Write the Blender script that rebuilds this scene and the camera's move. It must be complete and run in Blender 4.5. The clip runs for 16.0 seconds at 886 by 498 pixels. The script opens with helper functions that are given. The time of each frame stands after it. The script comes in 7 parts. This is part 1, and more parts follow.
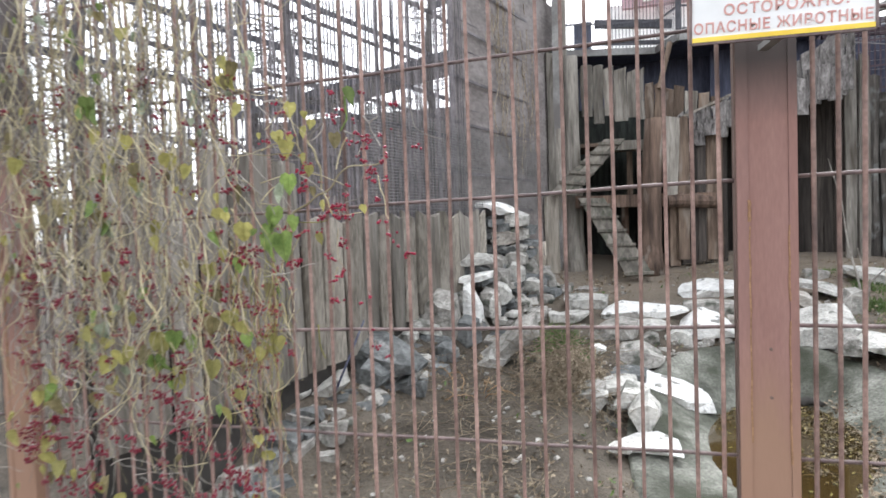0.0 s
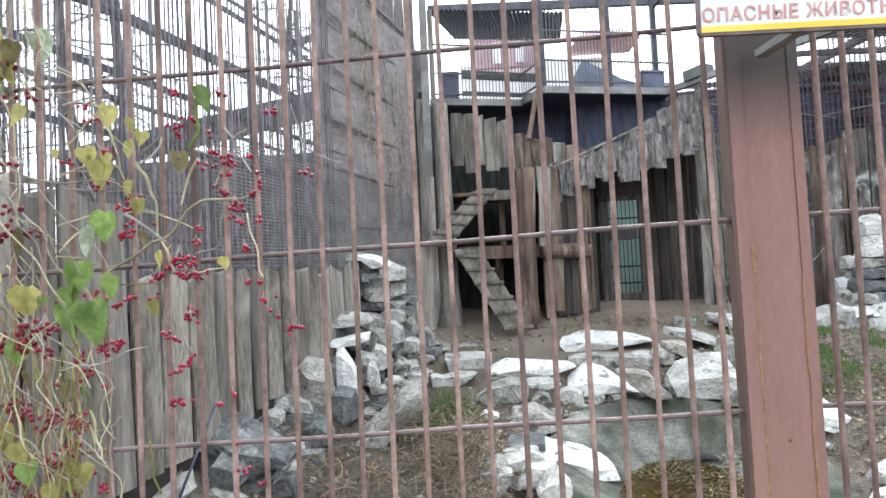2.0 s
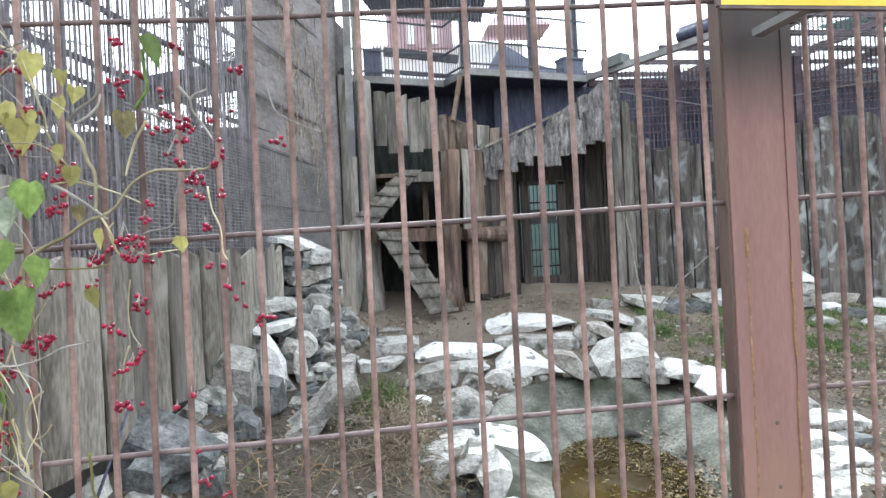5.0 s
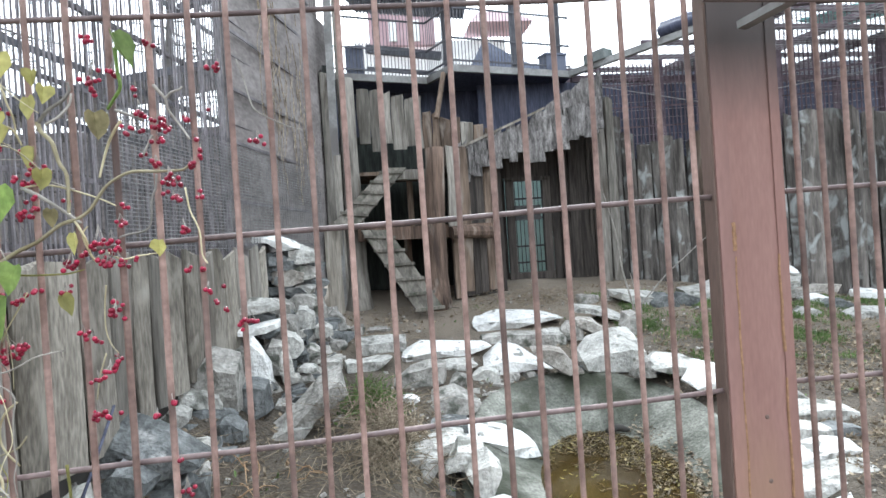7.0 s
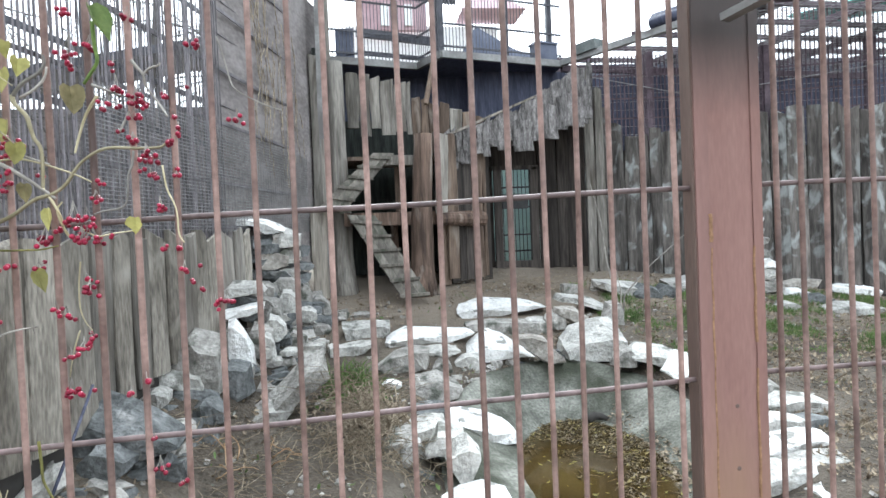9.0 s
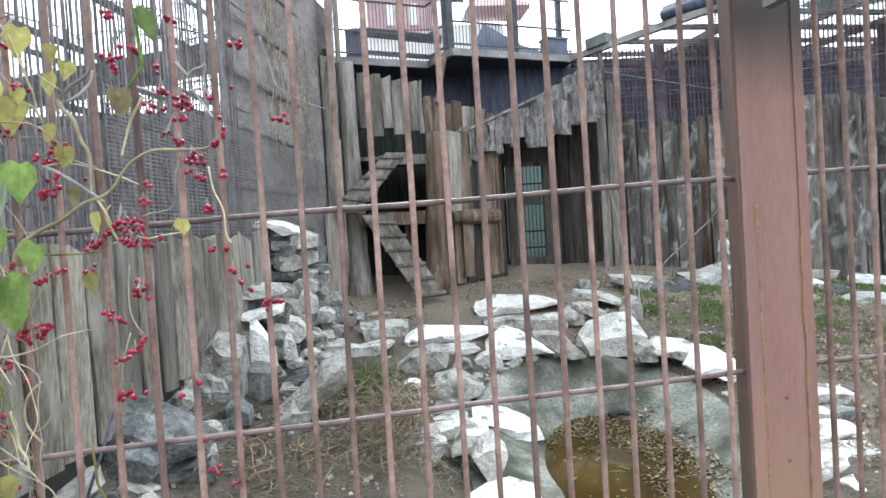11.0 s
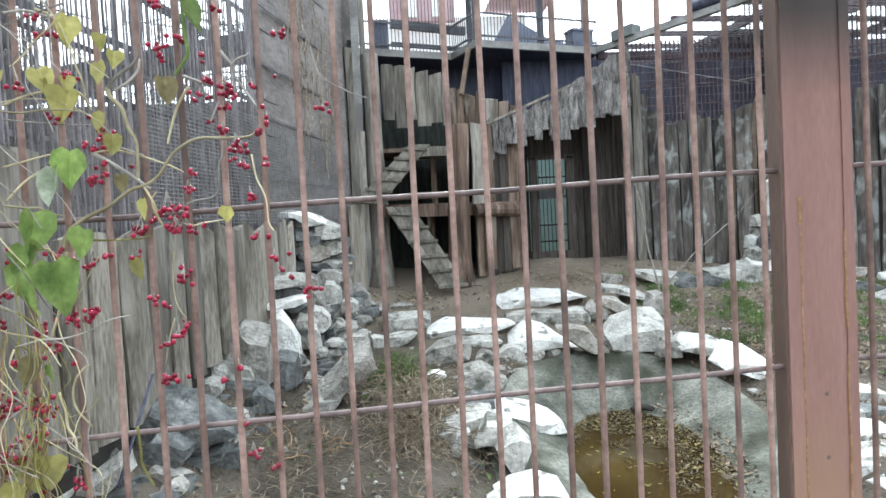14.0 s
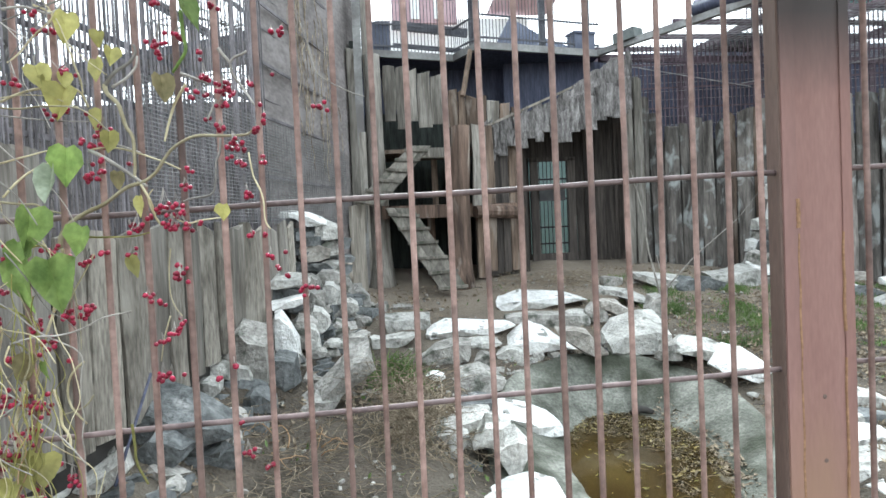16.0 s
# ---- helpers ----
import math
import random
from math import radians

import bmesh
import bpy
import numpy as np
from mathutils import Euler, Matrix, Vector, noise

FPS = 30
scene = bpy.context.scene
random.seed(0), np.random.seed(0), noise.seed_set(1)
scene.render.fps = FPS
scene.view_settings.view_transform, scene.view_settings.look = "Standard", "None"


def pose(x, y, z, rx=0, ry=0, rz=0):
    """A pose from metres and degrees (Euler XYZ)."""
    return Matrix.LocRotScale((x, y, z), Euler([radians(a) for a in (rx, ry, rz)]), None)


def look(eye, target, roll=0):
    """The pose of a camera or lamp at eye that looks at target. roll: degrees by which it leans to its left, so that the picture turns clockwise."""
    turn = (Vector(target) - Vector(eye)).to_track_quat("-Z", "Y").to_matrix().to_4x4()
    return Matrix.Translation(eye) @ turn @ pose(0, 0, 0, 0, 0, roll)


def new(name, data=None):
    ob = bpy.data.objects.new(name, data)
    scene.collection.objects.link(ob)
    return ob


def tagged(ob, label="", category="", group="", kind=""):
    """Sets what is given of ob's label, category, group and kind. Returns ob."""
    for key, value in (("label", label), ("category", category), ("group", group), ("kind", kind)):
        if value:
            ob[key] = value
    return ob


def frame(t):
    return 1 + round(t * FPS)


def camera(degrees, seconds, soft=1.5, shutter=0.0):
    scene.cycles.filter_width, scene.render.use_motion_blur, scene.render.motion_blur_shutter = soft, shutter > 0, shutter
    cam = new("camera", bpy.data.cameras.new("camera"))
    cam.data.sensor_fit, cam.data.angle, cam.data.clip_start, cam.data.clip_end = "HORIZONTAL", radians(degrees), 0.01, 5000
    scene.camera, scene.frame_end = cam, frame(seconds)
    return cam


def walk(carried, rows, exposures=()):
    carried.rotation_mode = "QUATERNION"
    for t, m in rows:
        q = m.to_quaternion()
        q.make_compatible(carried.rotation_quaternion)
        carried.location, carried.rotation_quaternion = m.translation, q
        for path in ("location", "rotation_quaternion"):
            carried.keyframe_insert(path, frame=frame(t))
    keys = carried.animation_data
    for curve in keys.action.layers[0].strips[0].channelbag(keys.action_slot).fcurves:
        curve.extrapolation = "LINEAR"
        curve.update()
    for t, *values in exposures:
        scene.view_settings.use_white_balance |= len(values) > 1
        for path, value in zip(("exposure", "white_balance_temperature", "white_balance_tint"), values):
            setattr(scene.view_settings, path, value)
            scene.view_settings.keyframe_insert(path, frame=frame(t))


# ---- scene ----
cam = camera(71.7, 16.0, soft=1.55, shutter=0.5)
PATH = [
    (0, (-0.058, 0.347, 1.564), (-0.638, 2.26, 1.49), -1.9),
    (0.5, (-0.228, 0.643, 1.572), (-0.643, 2.599, 1.525), -1.5),
    (1, (-0.458, 0.826, 1.6), (-0.583, 2.822, 1.588), -1.8),
    (1.5, (-0.464, 0.942, 1.592), (-0.532, 2.941, 1.645), -1.2),
    (2, (-0.392, 1.002, 1.587), (-0.505, 2.997, 1.666), -2.9),
    (2.5, (-0.462, 1.082, 1.578), (-0.484, 3.082, 1.58), -2.5),
    (3, (-0.596, 1.12, 1.597), (-0.518, 3.118, 1.602), -3.5),
    (3.5, (-0.642, 1.136, 1.586), (-0.464, 3.128, 1.579), -0.9),
    (4, (-0.608, 1.153, 1.593), (-0.409, 3.143, 1.568), -2.3),
    (4.2, (-0.606, 1.142, 1.595), (-0.417, 3.133, 1.599), -2.6),
    (6.5, (-0.606, 1.172, 1.6), (-0.408, 3.162, 1.609), -3.3),
    (7, (-0.603, 1.176, 1.602), (-0.373, 3.162, 1.599), -3.7),
    (7.5, (-0.616, 1.159, 1.587), (-0.365, 3.143, 1.581), -3.1),
    (8, (-0.592, 1.175, 1.592), (-0.325, 3.157, 1.559), -3.3),
    (8.5, (-0.583, 1.172, 1.597), (-0.303, 3.152, 1.552), -3.4),
    (9, (-0.581, 1.17, 1.594), (-0.314, 3.151, 1.548), -2.4),
    (9.2, (-0.58, 1.175, 1.598), (-0.314, 3.157, 1.55), -2.7),
    (11.3, (-0.683, 1.195, 1.588), (-0.442, 3.18, 1.54), -3.6),
    (11.5, (-0.687, 1.198, 1.574), (-0.464, 3.185, 1.53), -2.9),
    (12, (-0.697, 1.197, 1.579), (-0.476, 3.184, 1.544), -2.4),
    (12.5, (-0.698, 1.201, 1.574), (-0.487, 3.19, 1.539), -2.3),
    (13, (-0.71, 1.196, 1.582), (-0.51, 3.185, 1.533), -2.6),
    (13.5, (-0.725, 1.192, 1.588), (-0.546, 3.183, 1.526), -2.9),
    (14, (-0.722, 1.192, 1.587), (-0.542, 3.183, 1.519), -3.0),
    (14.5, (-0.719, 1.196, 1.583), (-0.534, 3.186, 1.518), -2.8),
    (15, (-0.72, 1.199, 1.581), (-0.53, 3.188, 1.51), -2.7),
    (15.5, (-0.716, 1.196, 1.581), (-0.53, 3.187, 1.513), -2.6),
    (16, (-0.712, 1.195, 1.581), (-0.535, 3.187, 1.519), -2.6),
]
walk(cam, [(t, look(eye, target, roll)) for t, eye, target, roll in PATH], exposures=[(0, 1.53, 6200, 9.0), (1.0, 1.66, 6050, 7.0), (3.5, 1.72, 5860, 4.6), (12.0, 1.70, 5860, 2.6), (16.0, 1.70, 5880, 0.8)])

# ---- light: a white overcast sky ----
world = bpy.data.worlds.new("overcast_sky")
scene.world = world
world.use_nodes = True
wn, wl = world.node_tree.nodes, world.node_tree.links
wn.clear()
w_out = wn.new("ShaderNodeOutputWorld")
w_bg = wn.new("ShaderNodeBackground")
w_sky = wn.new("ShaderNodeTexSky")
w_sky.sky_type = "NISHITA"
w_sky.sun_disc = False
w_sky.sun_elevation = radians(48)
w_sky.sun_rotation = radians(0)
w_sky.air_density, w_sky.dust_density, w_sky.ozone_density = 1.0, 4.0, 1.0
w_hsv = wn.new("ShaderNodeHueSaturation")
w_hsv.inputs["Saturation"].default_value = 0.3
wl.new(w_sky.outputs[0], w_hsv.inputs["Color"])
# an overcast dome: three times brighter overhead than at the horizon
w_co, w_sep, w_grad, w_mix = wn.new("ShaderNodeTexCoord"), wn.new("ShaderNodeSeparateXYZ"), wn.new("ShaderNodeMapRange"), wn.new("ShaderNodeMix")
w_grad.inputs[3].default_value, w_grad.inputs[4].default_value = 1.7, 2.45
w_tint = wn.new("ShaderNodeMix")
w_tint.data_type, w_tint.blend_type = "RGBA", "MULTIPLY"
w_tint.inputs[0].default_value = 1.0
w_tint.inputs[7].default_value = (1.0, 1.0, 1.02, 1)
w_mix.data_type = "RGBA"
w_mix.inputs[0].default_value = 0.8
wl.new(w_co.outputs["Generated"], w_sep.inputs[0])
wl.new(w_sep.outputs[2], w_grad.inputs[0])
wl.new(w_grad.outputs[0], w_tint.inputs[6])
wl.new(w_hsv.outputs[0], w_mix.inputs[6])
wl.new(w_tint.outputs[2], w_mix.inputs[7])
wl.new(w_mix.outputs[2], w_bg.inputs[0])
w_bg.inputs[1].default_value = 0.36
wl.new(w_bg.outputs[0], w_out.inputs[0])

sun_data = bpy.data.lights.new("sun", "SUN")
sun_data.energy = 0.9
sun_data.angle = radians(25)
sun_data.color = (1.0, 0.99, 0.95)
sun = new("sun", sun_data)
sun.matrix_world = look((3, 26, 22), (0, 6, 0))

# ---- materials ----
def muted(c, k):
    """The colour c drawn towards its own grey by the share k."""
    g = 0.3 * c[0] + 0.6 * c[1] + 0.1 * c[2]
    return tuple(v + (g - v) * k for v in c)


def material(name, dark, light, scale=4.0, stretch=(1, 1, 1), fine=30.0, fine_amount=0.35, rough=0.85, bump=0.3, bump_dist=0.01,
             stain=None, stain_scale=1.5, stain_cut=(0.5, 0.65), vary=0.25, metal=0.0, spec=0.3, mute=0.45,
             stain_stretch=None, crack=0.0, crack_scale=5.0, relief=0.0):
    dark, light = muted(dark, mute), muted(light, mute)
    stain = muted(stain, mute) if stain else None
    m = bpy.data.materials.new(name)
    m.use_nodes = True
    nodes, links = m.node_tree.nodes, m.node_tree.links
    bsdf = nodes["Principled BSDF"]
    bsdf.inputs["Roughness"].default_value = rough
    bsdf.inputs["Metallic"].default_value = metal
    bsdf.inputs["Specular IOR Level"].default_value = spec
    tc = nodes.new("ShaderNodeTexCoord")
    info = nodes.new("ShaderNodeObjectInfo")
    shift = nodes.new("ShaderNodeVectorMath")
    shift.operation = "MULTIPLY_ADD"
    comb = nodes.new("ShaderNodeCombineXYZ")
    for k in range(3):
        links.new(info.outputs["Random"], comb.inputs[k])
    links.new(comb.outputs[0], shift.inputs[0])
    shift.inputs[1].default_value = (37.0, 91.0, 53.0)
    links.new(tc.outputs["Object"], shift.inputs[2])
    mp = nodes.new("ShaderNodeMapping")
    mp.inputs["Scale"].default_value = stretch
    links.new(shift.outputs[0], mp.inputs[0])
    n1 = nodes.new("ShaderNodeTexNoise")
    n1.inputs["Scale"].default_value = scale
    n1.inputs["Detail"].default_value = 5
    n1.inputs["Roughness"].default_value = 0.6
    links.new(mp.outputs[0], n1.inputs["Vector"])
    n2 = nodes.new("ShaderNodeTexNoise")
    n2.inputs["Scale"].default_value = fine
    n2.inputs["Detail"].default_value = 4
    links.new(mp.outputs[0], n2.inputs["Vector"])
    ramp = nodes.new("ShaderNodeValToRGB")
    ramp.color_ramp.elements[0].position, ramp.color_ramp.elements[1].position = 0.34, 0.66
    ramp.color_ramp.elements[0].color, ramp.color_ramp.elements[1].color = (*dark, 1), (*light, 1)
    links.new(n1.outputs["Fac"], ramp.inputs[0])
    mixf = nodes.new("ShaderNodeMix")
    mixf.data_type, mixf.blend_type = "RGBA", "OVERLAY"
    mixf.inputs[0].default_value = fine_amount
    links.new(ramp.outputs[0], mixf.inputs[6])
    links.new(n2.outputs["Fac"], mixf.inputs[7])
    col = mixf.outputs[2]
    if stain:
        n3 = nodes.new("ShaderNodeTexNoise")
        n3.inputs["Scale"].default_value = stain_scale
        n3.inputs["Detail"].default_value = 6
        if stain_stretch:
            mp3 = nodes.new("ShaderNodeMapping")
            mp3.inputs["Scale"].default_value = stain_stretch
            links.new(shift.outputs[0], mp3.inputs[0])
            n3.inputs["Distortion"].default_value = 0.6
            links.new(mp3.outputs[0], n3.inputs["Vector"])
        else:
            links.new(mp.outputs[0], n3.inputs["Vector"])
        r3 = nodes.new("ShaderNodeValToRGB")
        r3.color_ramp.elements[0].position, r3.color_ramp.elements[1].position = stain_cut
        links.new(n3.outputs["Fac"], r3.inputs[0])
        mx = nodes.new("ShaderNodeMix")
        mx.data_type = "RGBA"
        links.new(r3.outputs[0], mx.inputs[0])
        links.new(col, mx.inputs[6])
        mx.inputs[7].default_value = (*stain, 1)
        col = mx.outputs[2]
    height = n2.outputs["Fac"]
    if relief:
        add = nodes.new("ShaderNodeMath")
        add.operation = "MULTIPLY_ADD"
        add.inputs[1].default_value = relief
        links.new(n1.outputs["Fac"], add.inputs[0])
        links.new(height, add.inputs[2])
        height = add.outputs[0]
    if crack:
        warp = nodes.new("ShaderNodeMix")
        warp.data_type, warp.blend_type = "RGBA", "ADD"
        warp.inputs[0].default_value = 0.16
        links.new(mp.outputs[0], warp.inputs[6])
        links.new(n1.outputs["Color"], warp.inputs[7])
        vor = nodes.new("ShaderNodeTexVoronoi")
        vor.feature = "DISTANCE_TO_EDGE"
        vor.inputs["Scale"].default_value = crack_scale
        links.new(warp.outputs[2], vor.inputs["Vector"])
        line = nodes.new("ShaderNodeMapRange")
        line.inputs[1].default_value, line.inputs[2].default_value = 0.0, 0.035
        line.inputs[3].default_value, line.inputs[4].default_value = crack, 0.0
        links.new(vor.outputs["Distance"], line.inputs[0])
        gate_n = nodes.new("ShaderNodeMath")
        gate_n.operation = "MULTIPLY"
        links.new(line.outputs[0], gate_n.inputs[0])
        links.new(n2.outputs["Fac"], gate_n.inputs[1])
        mc = nodes.new("ShaderNodeMix")
        mc.data_type = "RGBA"
        mc.inputs[7].default_value = (*(v * 0.3 for v in dark), 1)
        links.new(gate_n.outputs[0], mc.inputs[0])
        links.new(col, mc.inputs[6])
        col = mc.outputs[2]
    if vary:
        hsv = nodes.new("ShaderNodeHueSaturation")
        rng = nodes.new("ShaderNodeMapRange")
        rng.inputs[3].default_value, rng.inputs[4].default_value = 1 - vary, 1 + vary
        links.new(info.outputs["Random"], rng.inputs[0])
        links.new(rng.outputs[0], hsv.inputs["Value"])
        links.new(col, hsv.inputs["Color"])
        col = hsv.outputs[0]
    links.new(col, bsdf.inputs["Base Color"])
    if bump:
        b = nodes.new("ShaderNodeBump")
        b.inputs["Strength"].default_value, b.inputs["Distance"].default_value = bump, bump_dist
        links.new(height, b.inputs["Height"])
        links.new(b.outputs[0], bsdf.inputs["Normal"])
    return m


M_DIRT = material("trodden_earth", (0.046, 0.037, 0.026), (0.107, 0.085, 0.062), 2.6, fine=42, fine_amount=0.95, bump=1.0, bump_dist=0.025, stain=(0.165, 0.138, 0.105), stain_scale=1.1, stain_cut=(0.5, 0.75), vary=0, relief=2.0, mute=0.15)
M_CONCRETE = material("pond_concrete", (0.06, 0.063, 0.048), (0.27, 0.27, 0.23), 2.2, fine=40, fine_amount=0.9, bump=0.8, bump_dist=0.014, stain=(0.048, 0.053, 0.034), stain_scale=2.0, stain_cut=(0.46, 0.64), vary=0, relief=1.5, crack=0.4, crack_scale=1.3, mute=0.1)
M_STONE = material("pale_limestone", (0.60, 0.59, 0.56), (0.85, 0.84, 0.80), 6.0, fine=34, fine_amount=0.62, bump=1.0, bump_dist=0.02, stain=(0.25, 0.245, 0.22), stain_scale=8.0, stain_cut=(0.60, 0.66), vary=0.12, crack=0.3, crack_scale=5.0, relief=1.5, mute=0.2)
M_STONE_PALE = material("light_grey_limestone", (0.36, 0.35, 0.315), (0.60, 0.58, 0.53), 5.0, fine=34, fine_amount=0.62, bump=1.0, bump_dist=0.02, stain=(0.16, 0.16, 0.135), stain_scale=7.0, stain_cut=(0.56, 0.68), vary=0.16, crack=0.3, crack_scale=5.0, relief=1.5, mute=0.2)
M_STONE_MID = material("grey_limestone", (0.235, 0.22, 0.195), (0.47, 0.445, 0.40), 6.0, fine=34, fine_amount=0.62, bump=1.0, bump_dist=0.02, stain=(0.11, 0.115, 0.09), stain_scale=7.0, stain_cut=(0.54, 0.66), vary=0.2, crack=0.35, crack_scale=5.0, relief=1.5, mute=0.2)
M_STONE_DARK = material("dark_slate_stone", (0.06, 0.067, 0.066), (0.205, 0.217, 0.213), 5.5, fine=30, fine_amount=0.7, bump=1.0, bump_dist=0.02, stain=(0.32, 0.32, 0.30), stain_scale=5.0, stain_cut=(0.64, 0.71), vary=0.2, crack=0.4, crack_scale=5.0, relief=1.5)
M_STONE_TAN = material("ochre_stone", (0.28, 0.235, 0.18), (0.56, 0.50, 0.41), 5.0, fine=34, fine_amount=0.62, bump=0.9, bump_dist=0.015, vary=0.15, crack=0.35, crack_scale=5.0, relief=1.5)
M_PLANK = material("weathered_grey_plank", (0.11, 0.098, 0.08), (0.31, 0.28, 0.238), 1.0, stretch=(8, 8, 0.9), fine=6.0, fine_amount=0.6, bump=0.9, bump_dist=0.012, stain=(0.085, 0.068, 0.05), stain_scale=1.0, stain_cut=(0.52, 0.72), vary=0.3, stain_stretch=(8, 8, 1.1), mute=0.18)
M_PLANK_LOW = material("greenish_grey_plank", (0.112, 0.096, 0.073), (0.315, 0.28, 0.228), 1.0, stretch=(3.5, 3.5, 0.7), fine=16.0, fine_amount=0.85, bump=0.9, bump_dist=0.012, stain=(0.385, 0.35, 0.29), stain_scale=1.0, stain_cut=(0.56, 0.74), vary=0.2, stain_stretch=(3, 3, 1.6), mute=0.18)
M_PLANK_BROWN = material("brown_slab_wood", (0.066, 0.046, 0.034), (0.20, 0.147, 0.11), 1.0, stretch=(8, 8, 1.0), fine=5.0, fine_amount=0.6, bump=0.9, bump_dist=0.012, stain=(0.25, 0.21, 0.175), stain_scale=1.0, stain_cut=(0.56, 0.72), vary=0.3, stain_stretch=(6, 6, 2.0), mute=0.0)
M_PLANK_DARK = material("dark_streaked_slab_wood", (0.036, 0.031, 0.027), (0.185, 0.165, 0.147), 1.0, stretch=(8, 8, 1.2), fine=5.0, fine_amount=0.7, bump=1.0, bump_dist=0.014, stain=(0.31, 0.318, 0.305), stain_scale=1.0, stain_cut=(0.53, 0.66), vary=0.38, stain_stretch=(5, 5, 3.2), mute=0.05)
# brown boards made darker: the recess's deep shade is in this colour
M_PLANK_NICHE = material("shade_darkened_brown_boards", (0.028, 0.023, 0.02), (0.08, 0.066, 0.056), 1.0, stretch=(12, 12, 1.0), fine=4.0, fine_amount=0.6, bump=0.8, bump_dist=0.01, vary=0.3, mute=0.1)
M_PLANK_PALE = material("pale_bare_board", (0.23, 0.195, 0.15), (0.42, 0.365, 0.295), 1.0, stretch=(14, 14, 1.0), fine=4.5, fine_amount=0.7, bump=0.7, bump_dist=0.01, stain=(0.12, 0.098, 0.07), stain_scale=1.0, stain_cut=(0.52, 0.7), vary=0.2, stain_stretch=(8, 8, 1.2), mute=0.25)
M_BARK = material("rough_bark", (0.08, 0.07, 0.064), (0.36, 0.325, 0.305), 3.4, stretch=(6, 6, 1.6), fine=20.0, fine_amount=0.9, bump=1.0, bump_dist=0.03, vary=0.25, relief=1.5, mute=0.3)
M_LOG = material("reddish_log", (0.05, 0.033, 0.025), (0.19, 0.125, 0.09), 1.0, stretch=(9, 9, 0.8), fine=5.0, fine_amount=0.7, bump=1.0, bump_dist=0.015, stain=(0.34, 0.29, 0.245), stain_scale=1.0, stain_cut=(0.60, 0.74), vary=0.1, stain_stretch=(6, 6, 0.9), mute=0.1)
M_RUST = material("red_brown_fence_paint", (0.187, 0.099, 0.074), (0.36, 0.211, 0.166), 9.0, fine=60, fine_amount=0.5, rough=0.55, bump=0.3, bump_dist=0.002, stain=(0.115, 0.07, 0.058), stain_scale=4.0, stain_cut=(0.52, 0.70), vary=0.22, mute=0.25)
M_RAIL = material("dull_purple_brown_rail_paint", (0.13, 0.075, 0.07), (0.24, 0.14, 0.125), 12.0, fine=70, fine_amount=0.35, rough=0.55, bump=0.2, bump_dist=0.002, vary=0.1)
M_POST = material("matt_red_brown_post_paint", (0.27, 0.115, 0.085), (0.33, 0.15, 0.115), 2.0, stretch=(3, 3, 0.6), fine=40, fine_amount=0.2, rough=0.6, bump=0.15, bump_dist=0.002, stain=(0.22, 0.10, 0.08), stain_scale=1.5, stain_cut=(0.55, 0.75), vary=0.06, mute=0.3)
M_POST_SIDE = material("brown_post_flank_paint", (0.13, 0.075, 0.055), (0.185, 0.11, 0.08), 2.0, stretch=(3, 3, 0.6), fine=40, fine_amount=0.3, rough=0.6, bump=0.15, bump_dist=0.002, vary=0, mute=0.3)
M_WELD = material("ochre_rust_weld", (0.22, 0.115, 0.055), (0.36, 0.20, 0.10), 20, fine=80, rough=0.8, bump=0.4, bump_dist=0.002, vary=0, mute=0.1)
M_DARK_METAL = material("dark_grey_cage_metal", (0.055, 0.056, 0.068), (0.125, 0.123, 0.14), 5, fine=40, rough=0.5, bump=0.2, bump_dist=0.002, vary=0.2, mute=0.1)
M_ROD = material("purple_grey_rod", (0.10, 0.09, 0.095), (0.21, 0.19, 0.20), 6, fine=40, rough=0.6, bump=0, vary=0.4, mute=0.1)
M_MAROON = material("maroon_cage_metal", (0.055, 0.036, 0.047), (0.125, 0.088, 0.105), 5, fine=40, rough=0.5, bump=0.2, bump_dist=0.002, vary=0.2, mute=0.1)
M_GREY_BEAM = material("grey_painted_beam", (0.19, 0.185, 0.175), (0.33, 0.32, 0.30), 3, fine=30, rough=0.7, bump=0.2, bump_dist=0.003, stain=(0.16, 0.14, 0.13), stain_scale=2, vary=0.1)
M_BOX = material("dull_green_grey_paint", (0.10, 0.115, 0.108), (0.19, 0.205, 0.195), 4, fine=30, rough=0.7, bump=0.2, bump_dist=0.003, vary=0, mute=0.1)
# plain near-black; under the balcony this colour stands in for deep shadow
M_BLACK = material("navy_black_and_shade", (0.032, 0.036, 0.062), (0.075, 0.081, 0.125), 2, stretch=(8, 8, 1), fine=8, rough=0.65, bump=0.4, vary=0.2, mute=0.1)
M_BROWN_SHEET = material("brown_weathered_sheet", (0.165, 0.14, 0.13), (0.275, 0.238, 0.225), 1.6, stretch=(1, 1, 2), fine=14, fine_amount=0.6, bump=0.4, bump_dist=0.006, stain=(0.285, 0.25, 0.238), stain_scale=1.6, stain_cut=(0.52, 0.72), vary=0.15, mute=0.3)
M_WHITE = material("white_painted_sheet", (0.70, 0.70, 0.69), (0.80, 0.80, 0.79), 3, fine=30, fine_amount=0.1, rough=0.55, bump=0.05, vary=0)
M_YELLOW = material("yellow_border_paint", (0.75, 0.52, 0.05), (0.85, 0.63, 0.10), 5, fine=30, fine_amount=0.1, rough=0.5, bump=0, vary=0, mute=0)
M_LETTER = material("faded_red_lettering", (0.54, 0.27, 0.24), (0.64, 0.38, 0.34), 20, fine=60, fine_amount=0.2, rough=0.6, bump=0, vary=0, mute=0)
M_MINT = material("pale_mint_wall_paint", (0.36, 0.52, 0.46), (0.47, 0.63, 0.57), 2, fine=20, fine_amount=0.15, rough=0.7, bump=0.1, vary=0, mute=0)
